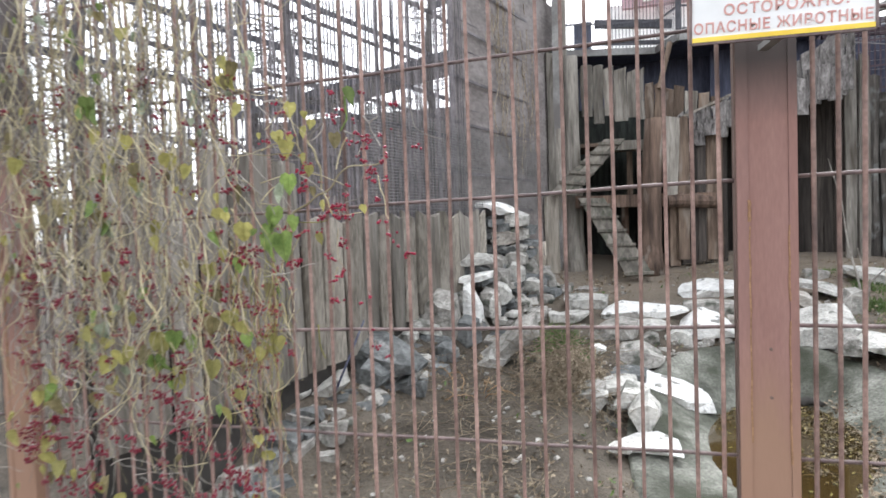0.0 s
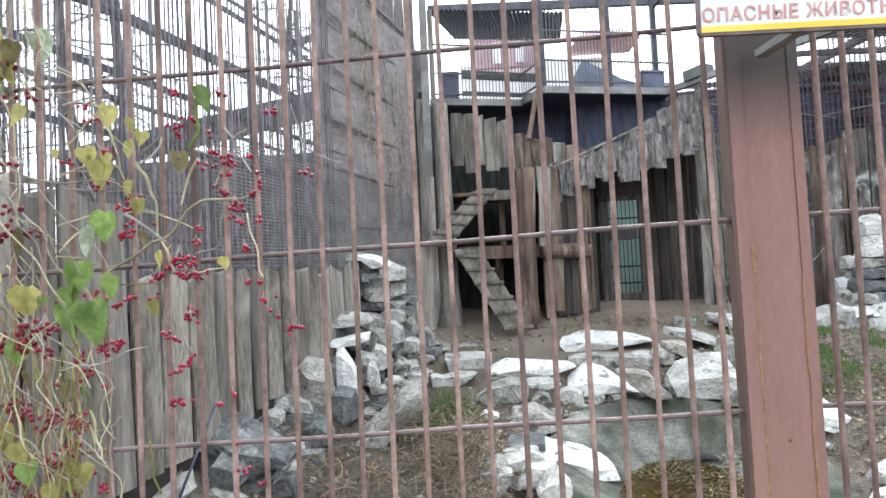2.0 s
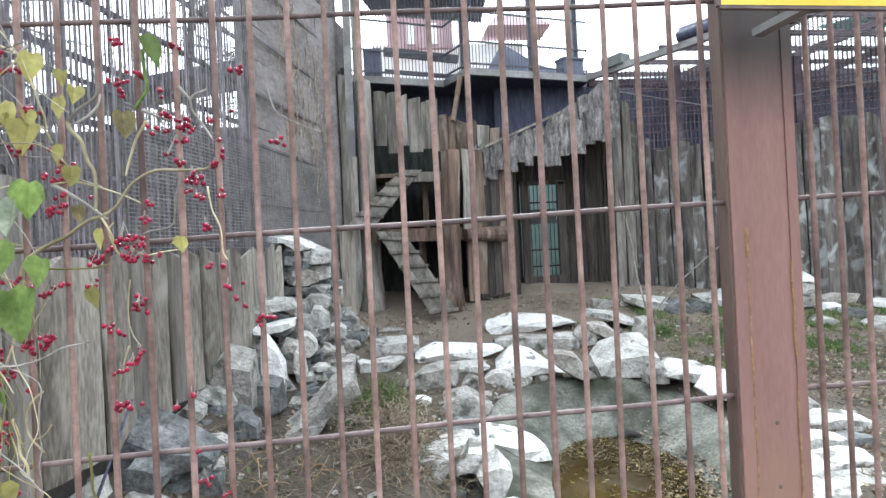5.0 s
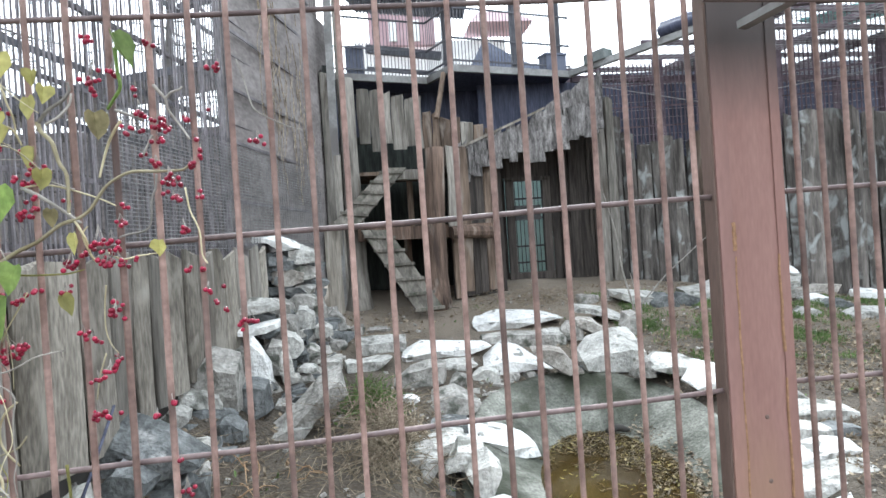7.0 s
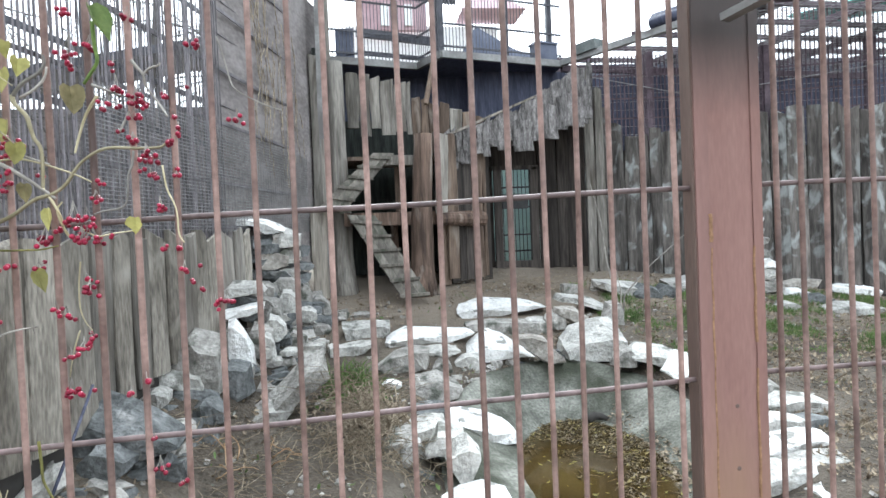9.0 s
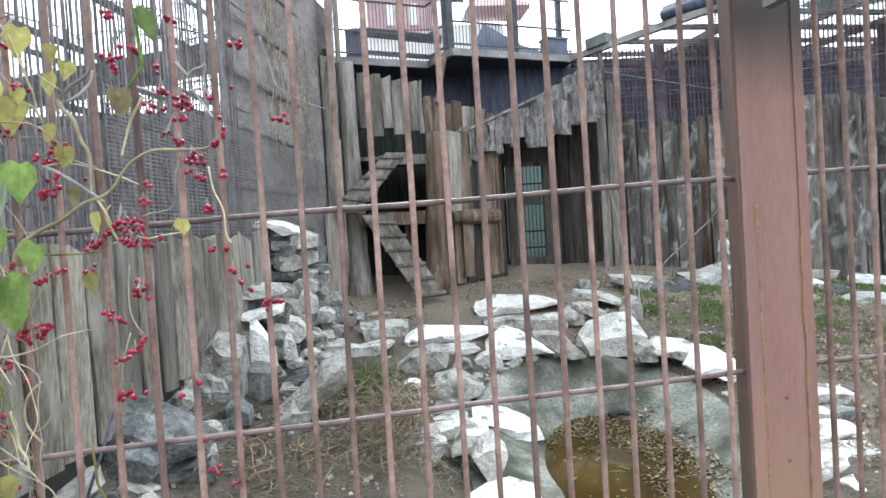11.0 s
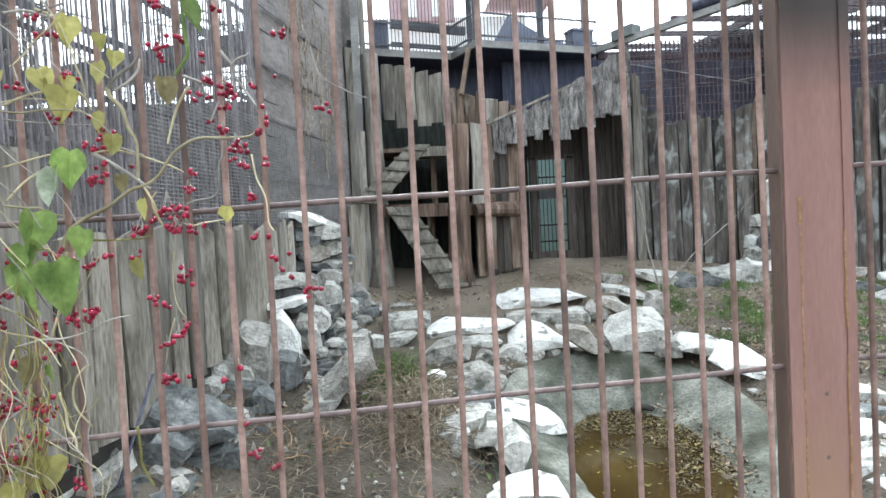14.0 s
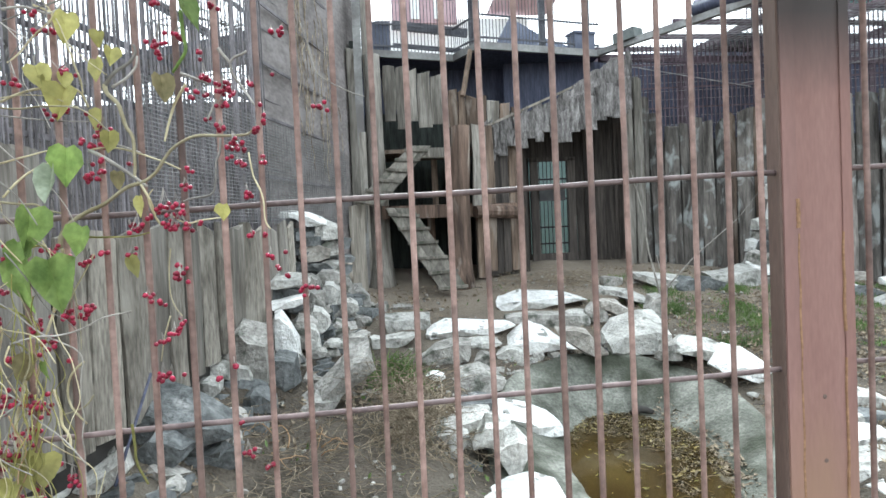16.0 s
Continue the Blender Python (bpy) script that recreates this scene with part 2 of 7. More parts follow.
M_BLUE = material("blue_grey_sheet", (0.07, 0.09, 0.16), (0.13, 0.15, 0.24), 3, fine=20, fine_amount=0.2, rough=0.6, bump=0.1, vary=0)
M_TURQ = material("turquoise_roof_sheet", (0.15, 0.45, 0.42), (0.25, 0.58, 0.54), 3, fine=20, fine_amount=0.2, rough=0.5, bump=0.1, vary=0, mute=0)
M_PINK = material("faded_red_house_paint", (0.42, 0.20, 0.24), (0.55, 0.30, 0.34), 1, fine=10, fine_amount=0.2, rough=0.8, bump=0.1, vary=0)
M_STEM = material("pale_vine_stem", (0.31, 0.25, 0.125), (0.53, 0.465, 0.28), 14, fine=60, fine_amount=0.3, rough=0.7, bump=0.2, bump_dist=0.001, vary=0.45, mute=0.15)
M_STEM_DRY = material("dry_grey_stem", (0.20, 0.165, 0.125), (0.41, 0.36, 0.29), 14, fine=60, fine_amount=0.3, rough=0.8, bump=0.2, bump_dist=0.001, vary=0.4)
M_RUNNER = material("tan_dry_runner", (0.12, 0.088, 0.055), (0.44, 0.36, 0.25), 14, fine=60, fine_amount=0.3, rough=0.85, bump=0.2, bump_dist=0.001, vary=0, mute=0.1)
M_LEAF = material("green_vine_leaf", (0.125, 0.21, 0.03), (0.25, 0.36, 0.06), 18, fine=70, fine_amount=0.4, rough=0.5, bump=0.3, bump_dist=0.002, vary=0.35, mute=0.2)
M_LEAF_Y = material("yellowing_vine_leaf", (0.28, 0.26, 0.06), (0.46, 0.42, 0.11), 18, fine=70, fine_amount=0.3, rough=0.55, bump=0.2, bump_dist=0.002, vary=0.3, mute=0.15)
M_LEAF_PALE = material("pale_withered_leaf", (0.17, 0.21, 0.13), (0.36, 0.40, 0.29), 18, fine=70, fine_amount=0.4, rough=0.7, bump=0.3, bump_dist=0.002, vary=0.2, mute=0.1)
M_LEAF_DRY = material("withered_olive_leaf", (0.14, 0.12, 0.05), (0.30, 0.25, 0.12), 18, fine=70, fine_amount=0.4, rough=0.7, bump=0.2, bump_dist=0.002, vary=0.4, mute=0.1)
M_BERRY = material("glossy_red_berry", (0.19, 0.006, 0.026), (0.32, 0.014, 0.048), 30, fine=90, fine_amount=0.1, rough=0.3, bump=0, vary=0.35, spec=0.4, mute=0)
M_STRAW = material("dry_straw", (0.13, 0.095, 0.056), (0.36, 0.285, 0.185), 9, fine=50, rough=0.9, bump=0, vary=0, mute=0.25)
M_LITTER = material("fallen_leaf", (0.10, 0.062, 0.035), (0.42, 0.33, 0.205), 14, fine=40, fine_amount=0.6, rough=0.85, bump=0, vary=0, mute=0.25)
M_WET_LEAF = material("wet_yellow_leaf", (0.11, 0.08, 0.026), (0.27, 0.21, 0.065), 14.0, fine=40, fine_amount=0.6, rough=0.4, bump=0, vary=0, mute=0.1)
M_SODDEN = material("sodden_brown_leaf", (0.045, 0.031, 0.013), (0.14, 0.10, 0.036), 14.0, fine=40, fine_amount=0.6, rough=0.4, bump=0, vary=0, mute=0.1)
M_ROOT = material("orange_dry_root", (0.26, 0.15, 0.07), (0.50, 0.33, 0.18), 12, fine=40, fine_amount=0.4, rough=0.85, bump=0.2, bump_dist=0.002, vary=0.2, mute=0.1)
M_GRASS = material("short_grass", (0.065, 0.115, 0.032), (0.165, 0.235, 0.075), 2.5, fine=20, fine_amount=0.4, rough=0.7, bump=0, vary=0, mute=0)
M_TWIG = material("bare_twig", (0.07, 0.06, 0.05), (0.15, 0.13, 0.11), 6, fine=30, rough=0.9, bump=0, vary=0.15)
M_WIRE = material("grey_wire_mesh", (0.15, 0.145, 0.145), (0.28, 0.27, 0.265), 8, fine=40, rough=0.6, bump=0, vary=0.1)
M_RAMP = material("mossy_worn_ramp_board", (0.095, 0.083, 0.066), (0.25, 0.222, 0.18), 1.0, stretch=(6, 6, 1.0), fine=6.0, fine_amount=0.6, bump=0.7, bump_dist=0.01, stain=(0.07, 0.075, 0.05), stain_scale=1.2, stain_cut=(0.52, 0.7), vary=0.12, mute=0.2)
# mossy green boards, darkened in colour for the shade inside the den
M_DEN_BACK = material("mossy_boards_shade_dark", (0.022, 0.027, 0.024), (0.062, 0.07, 0.062), 2, stretch=(8, 8, 1), fine=8, rough=0.85, bump=0.5, vary=0.2, mute=0.1)
M_IRON = material("blackened_iron", (0.022, 0.022, 0.022), (0.06, 0.058, 0.056), 8, fine=50, rough=0.6, bump=0.2, bump_dist=0.002, vary=0.2, mute=0.1)
M_GAP = material("dark_earth_backing", (0.035, 0.03, 0.025), (0.07, 0.06, 0.05), 2, fine=12, rough=0.95, bump=0.4, vary=0)

# murky water: brown, glossy, slightly see-through
M_WATER = bpy.data.materials.new("murky_brown_water")
M_WATER.use_nodes = True
_n, _l = M_WATER.node_tree.nodes, M_WATER.node_tree.links
_b = _n["Principled BSDF"]
_b.inputs["Base Color"].default_value = (0.075, 0.05, 0.018, 1)
_wc, _wr = _n.new("ShaderNodeTexNoise"), _n.new("ShaderNodeValToRGB")
_wc.inputs["Scale"].default_value, _wc.inputs["Detail"].default_value = 2.6, 5
_wr.color_ramp.elements[0].position, _wr.color_ramp.elements[1].position = 0.4, 0.68
_wr.color_ramp.elements[0].color, _wr.color_ramp.elements[1].color = (0.06, 0.038, 0.012, 1), (0.115, 0.08, 0.025, 1)
_l.new(_wc.outputs["Fac"], _wr.inputs[0])
_l.new(_wr.outputs[0], _b.inputs["Base Color"])
_b.inputs["Roughness"].default_value = 0.06
_b.inputs["IOR"].default_value = 1.33
_b.inputs["Transmission Weight"].default_value = 0.35
_t = _n.new("ShaderNodeTexNoise")
_t.inputs["Scale"].default_value = 7
_bm = _n.new("ShaderNodeBump")
_bm.inputs["Strength"].default_value, _bm.inputs["Distance"].default_value = 0.12, 0.01
_l.new(_t.outputs["Fac"], _bm.inputs["Height"])
_l.new(_bm.outputs[0], _b.inputs["Normal"])

# thin leaves let some light through
for leaf_mat in (M_LEAF, M_LEAF_Y, M_LEAF_DRY, M_LEAF_PALE):
    _n, _l = leaf_mat.node_tree.nodes, leaf_mat.node_tree.links
    _p = _n["Principled BSDF"]
    _tr = _n.new("ShaderNodeBsdfTranslucent")
    _mx = _n.new("ShaderNodeMixShader")
    _mx.inputs[0].default_value = 0.45
    _l.new(_p.inputs["Base Color"].links[0].from_socket, _tr.inputs["Color"])
    _l.new(_p.outputs[0], _mx.inputs[1])
    _l.new(_tr.outputs[0], _mx.inputs[2])
    _l.new(_mx.outputs[0], next(n for n in _n if n.type == "OUTPUT_MATERIAL").inputs["Surface"])

# the colour of the posts turns dark grey towards their upper part
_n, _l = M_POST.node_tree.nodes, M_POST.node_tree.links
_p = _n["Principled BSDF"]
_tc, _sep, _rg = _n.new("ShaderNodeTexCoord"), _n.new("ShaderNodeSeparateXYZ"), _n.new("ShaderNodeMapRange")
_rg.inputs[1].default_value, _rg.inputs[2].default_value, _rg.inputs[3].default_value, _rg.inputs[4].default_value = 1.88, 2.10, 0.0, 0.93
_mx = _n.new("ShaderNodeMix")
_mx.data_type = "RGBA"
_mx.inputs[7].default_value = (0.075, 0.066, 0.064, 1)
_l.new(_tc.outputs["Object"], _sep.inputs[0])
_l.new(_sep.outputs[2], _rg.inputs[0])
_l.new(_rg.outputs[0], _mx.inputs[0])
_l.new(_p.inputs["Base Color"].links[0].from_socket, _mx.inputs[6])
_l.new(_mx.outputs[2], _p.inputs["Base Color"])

# ochre rust wash on the lower posts
_rg, _no, _ad = _n.new("ShaderNodeMapRange"), _n.new("ShaderNodeTexNoise"), _n.new("ShaderNodeMath")
_mp = _n.new("ShaderNodeMapping")
_mp.inputs["Scale"].default_value = (9, 9, 1.6)
_no.inputs["Scale"].default_value, _no.inputs["Detail"].default_value = 1.0, 5
_ad.operation = "MULTIPLY_ADD"
_ad.inputs[1].default_value = 0.7
_rg.inputs[1].default_value, _rg.inputs[2].default_value, _rg.inputs[3].default_value, _rg.inputs[4].default_value = 1.12, 1.5, 0.75, 0.0
_mx = _n.new("ShaderNodeMix")
_mx.data_type = "RGBA"
_mx.inputs[7].default_value = (0.30, 0.185, 0.12, 1)
_l.new(_tc.outputs["Object"], _mp.inputs[0])
_l.new(_mp.outputs[0], _no.inputs["Vector"])
_l.new(_no.outputs["Fac"], _ad.inputs[0])
_l.new(_sep.outputs[2], _ad.inputs[2])
_l.new(_ad.outputs[0], _rg.inputs[0])
_l.new(_rg.outputs[0], _mx.inputs[0])
_l.new(_p.inputs["Base Color"].links[0].from_socket, _mx.inputs[6])
_l.new(_mx.outputs[2], _p.inputs["Base Color"])

# the earth dries paler on the trodden terrace before the den
_n, _l = M_DIRT.node_tree.nodes, M_DIRT.node_tree.links
_p = _n["Principled BSDF"]
_tc, _sep, _rg, _no = _n.new("ShaderNodeTexCoord"), _n.new("ShaderNodeSeparateXYZ"), _n.new("ShaderNodeMapRange"), _n.new("ShaderNodeTexNoise")
_no.inputs["Scale"].default_value, _no.inputs["Detail"].default_value = 1.6, 6
_ad = _n.new("ShaderNodeMath")
_ad.operation = "MULTIPLY_ADD"
_ad.inputs[1].default_value = 2.4
_rg.inputs[1].default_value, _rg.inputs[2].default_value, _rg.inputs[3].default_value, _rg.inputs[4].default_value = 8.3, 9.6, 0.0, 0.75
_mx = _n.new("ShaderNodeMix")
_mx.data_type = "RGBA"
_mx.inputs[7].default_value = (0.235, 0.195, 0.152, 1)
_l.new(_tc.outputs["Object"], _sep.inputs[0])
_l.new(_tc.outputs["Object"], _no.inputs["Vector"])
_l.new(_no.outputs["Fac"], _ad.inputs[0])
_l.new(_sep.outputs[1], _ad.inputs[2])
_l.new(_ad.outputs[0], _rg.inputs[0])
_l.new(_rg.outputs[0], _mx.inputs[0])
_l.new(_p.inputs["Base Color"].links[0].from_socket, _mx.inputs[6])
_l.new(_mx.outputs[2], _p.inputs["Base Color"])

# ---- geometry helpers ----
rnd = random.Random(7)


class Geo:
    """Vertices and faces gathered for one mesh."""

    def __init__(self):
        self.v, self.f = [], []

    def add(self, v, f):
        n = len(self.v)
        self.v += [tuple(p) for p in v]
        self.f += [tuple(i + n for i in q) for q in f]
        return self

    def box(self, c, s, m=None):
        """A box with centre c and size s, turned by m about its centre."""
        v = [Vector((x * s[0] / 2, y * s[1] / 2, z * s[2] / 2)) for x in (-1, 1) for y in (-1, 1) for z in (-1, 1)]
        v = [(m @ p if m else p) + Vector(c) for p in v]
        return self.add(v, [(0, 1, 3, 2), (4, 6, 7, 5), (0, 4, 5, 1), (2, 3, 7, 6), (0, 2, 6, 4), (1, 5, 7, 3)])

    def beam(self, a, b, w, h):
        """A square beam from a to b, w wide and h high."""
        a, b = Vector(a), Vector(b)
        d = (b - a).normalized()
        side = d.cross(Vector((0, 0, 1)))
        side = side.normalized() if side.length > 1e-4 else Vector((1, 0, 0))
        up = side.cross(d)
        v = [p + side * (sx * w / 2) + up * (sz * h / 2) for p in (a, b) for sx, sz in ((-1, -1), (1, -1), (1, 1), (-1, 1))]
        return self.add(v, [(0, 3, 2, 1), (4, 5, 6, 7), (0, 1, 5, 4), (1, 2, 6, 5), (2, 3, 7, 6), (3, 0, 4, 7)])

    def tube(self, pts, r, sides=6, r_end=None):
        pts = [Vector(p) for p in pts]
        n = len(self.v)
        last = Vector((0.31, 0.95, 0.02))
        for k, p in enumerate(pts):
            d = (pts[min(k + 1, len(pts) - 1)] - pts[max(k - 1, 0)])
            d = d.normalized() if d.length > 1e-9 else Vector((0, 0, 1))
            u = d.cross(last)
            u = u.normalized() if u.length > 1e-4 else d.orthogonal().normalized()
            w = d.cross(u)
            rr = r if r_end is None else r + (r_end - r) * k / max(1, len(pts) - 1)
            for s in range(sides):
                a = 2 * math.pi * s / sides
                self.v.append(tuple(p + (u * math.cos(a) + w * math.sin(a)) * rr))
        for k in range(len(pts) - 1):
            for s in range(sides):
                a, b = n + k * sides + s, n + k * sides + (s + 1) % sides
                self.f.append((a, b, b + sides, a + sides))
        self.f.append(tuple(n + s for s in range(sides))[::-1])
        self.f.append(tuple(n + (len(pts) - 1) * sides + s for s in range(sides)))
        return self

    def mesh(self, name, mat, smooth=False):
        me = bpy.data.meshes.new(name)
        me.from_pydata(self.v, [], self.f)
        me.materials.append(mat)
        if smooth:
            me.polygons.foreach_set("use_smooth", [True] * len(me.polygons))
        me.update()
        return me


def part(name, geo, mat, parent, label="", smooth=False):
    ob = new(name, geo.mesh(name, mat, smooth) if isinstance(geo, Geo) else geo)
    ob.parent = parent
    if label:
        tagged(ob, label)
    return ob


def thing(name, label, category, group="", kind="", geo=None, mat=None, smooth=False):
    ob = new(name, geo.mesh(name, mat, smooth) if geo else None)
    return tagged(ob, label, category, group, kind)


def plank_geo(w, h, t=0.03, wave=0.012, jag=0.04, lean=0.0, taper=0.0, rows=6, slant=0.0, bulge=0.003):
    """A rough-sawn board: base centre at the origin, front towards -y, wavy edges, chipped top and eased front corners."""
    g = Geo()
    c = min(0.008, t / 3)
    ph1, ph2 = rnd.uniform(0, 6), rnd.uniform(0, 6)
    top_l, top_r = rnd.uniform(-jag, jag) - slant, rnd.uniform(-jag, jag) + slant
    for k in range(rows):
        u = k / (rows - 1)
        wl = -w / 2 * (1 - taper * u) + wave * math.sin(ph1 + 5.2 * u) * rnd.uniform(0.5, 1.0)
        wr = w / 2 * (1 - taper * u) + wave * math.sin(ph2 + 4.3 * u) * rnd.uniform(0.5, 1.0)
        x0, bow = lean * u, 0.004 * math.sin(3.1 * u + ph1)
        zl = zr = u * h
        if k == rows - 1:
            zl, zr = h + top_l, h + top_r
        zm = (zl + zr) / 2 + (rnd.uniform(-jag, jag) * 0.6 if k == rows - 1 else 0)
        g.v += [(x0 + wl, t, zl), (x0 + wl, c, zl), (x0 + wl + c, bow, zl), (x0 + (wl + wr) / 2, bow - bulge, zm), (x0 + wr - c, bow, zr), (x0 + wr, c, zr), (x0 + wr, t, zr)]
    for k in range(rows - 1):
        for s in range(7):
            a, b = k * 7 + s, k * 7 + (s + 1) % 7
            g.f.append((a, b, b + 7, a + 7))
    g.f.append(tuple(range(7))[::-1])
    g.f.append(tuple((rows - 1) * 7 + s for s in range(7)))
    return g


STONE_MATS = ((0.97, M_STONE), (0.85, M_STONE_PALE), (0.55, M_STONE_MID), (0.0, M_STONE_DARK))
STONE_WORDS = {"pale_limestone": "angular white limestone", "light_grey_limestone": "angular pale grey limestone", "grey_limestone": "angular grey limestone", "dark_slate_stone": "dark slate-like boulder", "ochre_stone": "ochre stained limestone"}


def stone(x, y, z, w, d, h, rz=0, tilt=0, tone=0.8, mat=None, where="on the earth round the pond", parent=None):
    """A broken quarry stone with flat split faces, standing on z."""
    mat = mat or next(m for lim, m in STONE_MATS if tone >= lim)
    bm = bmesh.new()
    bmesh.ops.create_cube(bm, size=1.0)
    for v in bm.verts:
        v.co.x += rnd.uniform(-0.2, 0.2)
        v.co.y += rnd.uniform(-0.2, 0.2)
        v.co.z += rnd.uniform(-0.2, 0.2)
    for _ in range(rnd.randint(4, 7)):
        no = Vector((rnd.gauss(0, 1), rnd.gauss(0, 1), rnd.gauss(0.15, 0.7))).normalized()
        at = no * (0.5 * (abs(no.x) + abs(no.y) + abs(no.z)) * rnd.uniform(0.64, 0.9))
        cut = bmesh.ops.bisect_plane(bm, geom=list(bm.verts) + list(bm.edges) + list(bm.faces), plane_co=at, plane_no=no, clear_outer=True)
        rim = [e for e in cut["geom_cut"] if isinstance(e, bmesh.types.BMEdge)]
        if len(rim) > 2:
            bmesh.ops.contextual_create(bm, geom=rim)
    bmesh.ops.triangulate(bm, faces=[f for f in bm.faces if len(f.verts) > 4])
    for v in bm.verts:
        v.co = Vector((v.co.x * w, v.co.y * d, (v.co.z + 0.5) * h))
    if max(w, d) > 0.2:
        bmesh.ops.triangulate(bm, faces=list(bm.faces))
        bmesh.ops.subdivide_edges(bm, edges=list(bm.edges), cuts=2, use_grid_fill=True)
        k, seed = 0.022 * min(w, d, h) + 0.003, rnd.uniform(0, 99)
        for v in bm.verts:
            q = v.co * 6 + Vector((seed, seed, seed))
            v.co += Vector((noise.noise(q), noise.noise(q + Vector((7, 0, 0))), noise.noise(q + Vector((0, 7, 0))))) * k
            q = v.co * 19 + Vector((seed, 0, 0))
            v.co += Vector((noise.noise(q), noise.noise(q + Vector((7, 0, 0))), noise.noise(q + Vector((0, 7, 0))))) * k * 0.5
    bmesh.ops.recalc_face_normals(bm, faces=bm.faces)
    me = bpy.data.meshes.new("stone")
    bm.to_mesh(me)
    bm.free()
    me.materials.append(mat)
    ob = new("stone", me)
    ob.matrix_basis = pose(x, y, z, tilt + rnd.uniform(-7, 7), tilt * 0.4 + rnd.uniform(-7, 7), rz + rnd.uniform(-15, 15))
    if parent:
        ob.parent = parent
    else:
        tagged(ob, f"{STONE_WORDS[mat.name]} {where}", "stone", "stones of the enclosure")
    return ob


def quarry_stone(x, y, z, w, d, h, top, under, front, tone, where, mat=None):
    """A split stone, base at z: top and under give its upper and lower outline from end to end as shares of h, front the height of its front edge."""
    mat = mat or next(m for lim, m in STONE_MATS if tone >= lim)
    r = random.Random(round(x * 977 + y * 131 + z * 57 + w * 11, 2))
    w, h = w * 1.07, h * 1.07
    bm = bmesh.new()
    cols = []
    for k, u in enumerate((-0.5, -0.2, 0.18, 0.5)):
        pinch = 0.9 if k in (0, 3) else 1.0
        hi, lo = top[k], min(under[k], top[k] - 0.12)
        face = lo + (hi - lo) * front
        side = r.uniform(-0.06, 0.06)
        ring = [(-0.46 * pinch + side, lo), (-0.5 * pinch + side, face), (0.3 * pinch + side, hi), (0.5 * pinch + side, lo)]
        cols.append([bm.verts.new(((u + r.uniform(-0.07, 0.07)) * w, (py + r.uniform(-0.09, 0.09)) * d, (pz + r.uniform(-0.05, 0.05)) * h)) for py, pz in ring])
    for a, b in zip(cols[:-1], cols[1:]):
        for k in range(4):
            bm.faces.new((a[k], b[k], b[(k + 1) % 4], a[(k + 1) % 4]))
    bm.faces.new(cols[0])
    bm.faces.new(cols[-1][::-1])
    bmesh.ops.triangulate(bm, faces=list(bm.faces))
    for _ in range(r.randint(2, 4)):
        no = Vector((r.gauss(0, 1) / w, r.gauss(-0.3, 1) / d, r.gauss(0.0, 0.6) / h)).normalized()
        reach = max((v.co - Vector((0, 0, h / 2))).dot(no) for v in bm.verts)
        cut = bmesh.ops.bisect_plane(bm, geom=list(bm.verts) + list(bm.edges) + list(bm.faces), plane_co=Vector((0, 0, h / 2)) + no * reach * r.uniform(0.84, 0.95), plane_no=no, clear_outer=True)
        rim = [e for e in cut["geom_cut"] if isinstance(e, bmesh.types.BMEdge)]
        if len(rim) > 2:
            bmesh.ops.contextual_create(bm, geom=rim)
    bmesh.ops.triangulate(bm, faces=list(bm.faces))
    if w > 0.12:
        bmesh.ops.subdivide_edges(bm, edges=list(bm.edges), cuts=2 if w > 0.25 else 1, use_grid_fill=True)
    k, seed = 0.02 * min(w, d, h) + 0.0035, r.uniform(0, 99)
    for v in bm.verts:
        for f, s in ((5, 1.0), (15, 0.6), (38, 0.3)):
            q = v.co * f + Vector((seed, f, 0))
            v.co += Vector((noise.noise(q), noise.noise(q + Vector((7, 0, 0))), noise.noise(q + Vector((0, 7, 0))))) * k * s
    bmesh.ops.recalc_face_normals(bm, faces=bm.faces)
    me = bpy.data.meshes.new("stone")
    bm.to_mesh(me)
    bm.free()
    me.materials.append(mat)
    ob = new("stone", me)
    ob.matrix_basis = pose(x, y, z, 0, 0, r.uniform(-5, 5))
    return tagged(ob, f"{STONE_WORDS[mat.name]} {where}", "stone", "stones of the enclosure")


# ---- the lie of the land ----
GROUND_Y = (-400, 2.2, 2.9, 4.0, 5.3, 6.5, 7.5, 9.2, 10.2, 14, 400)
GROUND_Z = (0, 0, -0.12, -0.04, 0.14, 0.33, 0.50, 0.84, 1.03, 1.05, 1.05)
POND_X, POND_Y, POND_RX, POND_RY, POND_SKEW, WATER_Z = 1.05, 5.45, 0.535, 1.10, 0.15, -0.17


def ease(v):
    v = min(1.0, max(0.0, v))
    return v * v * (3 - 2 * v)


def left_wall_x(y):
    """The line of the left-hand wall of the enclosure."""
    return -2.25 + 0.26 * (y - 4.7)


def pond_share(x, y):
    """The place x, y in the skewed oval of the water, whose edge lies at length 1."""
    return (x - POND_X - POND_SKEW * (y - POND_Y)) / POND_RX, (y - POND_Y) / POND_RY


def pond_at(r, a):
    """The plan point at r times the water's radius, in the direction a."""
    dy = POND_RY * r * math.sin(a)
    return POND_X + POND_RX * r * math.cos(a) + POND_SKEW * dy, POND_Y + dy


def pond_radius(x, y):
    return math.hypot(*pond_share(x, y))


def pond_rim(x, y):
    """How far out the concrete bowl reaches, as a share of the water's radius: steep at the back, wide at the sides."""
    u, v = pond_share(x, y)
    a = math.atan2(v, u)
    return 1.44 + 0.45 * abs(math.cos(a)) ** 1.5 + 0.26 * max(0.0, -math.cos(a)) + 0.06 * max(0.0, -math.sin(a)) + 0.05 * math.sin(5 * a)


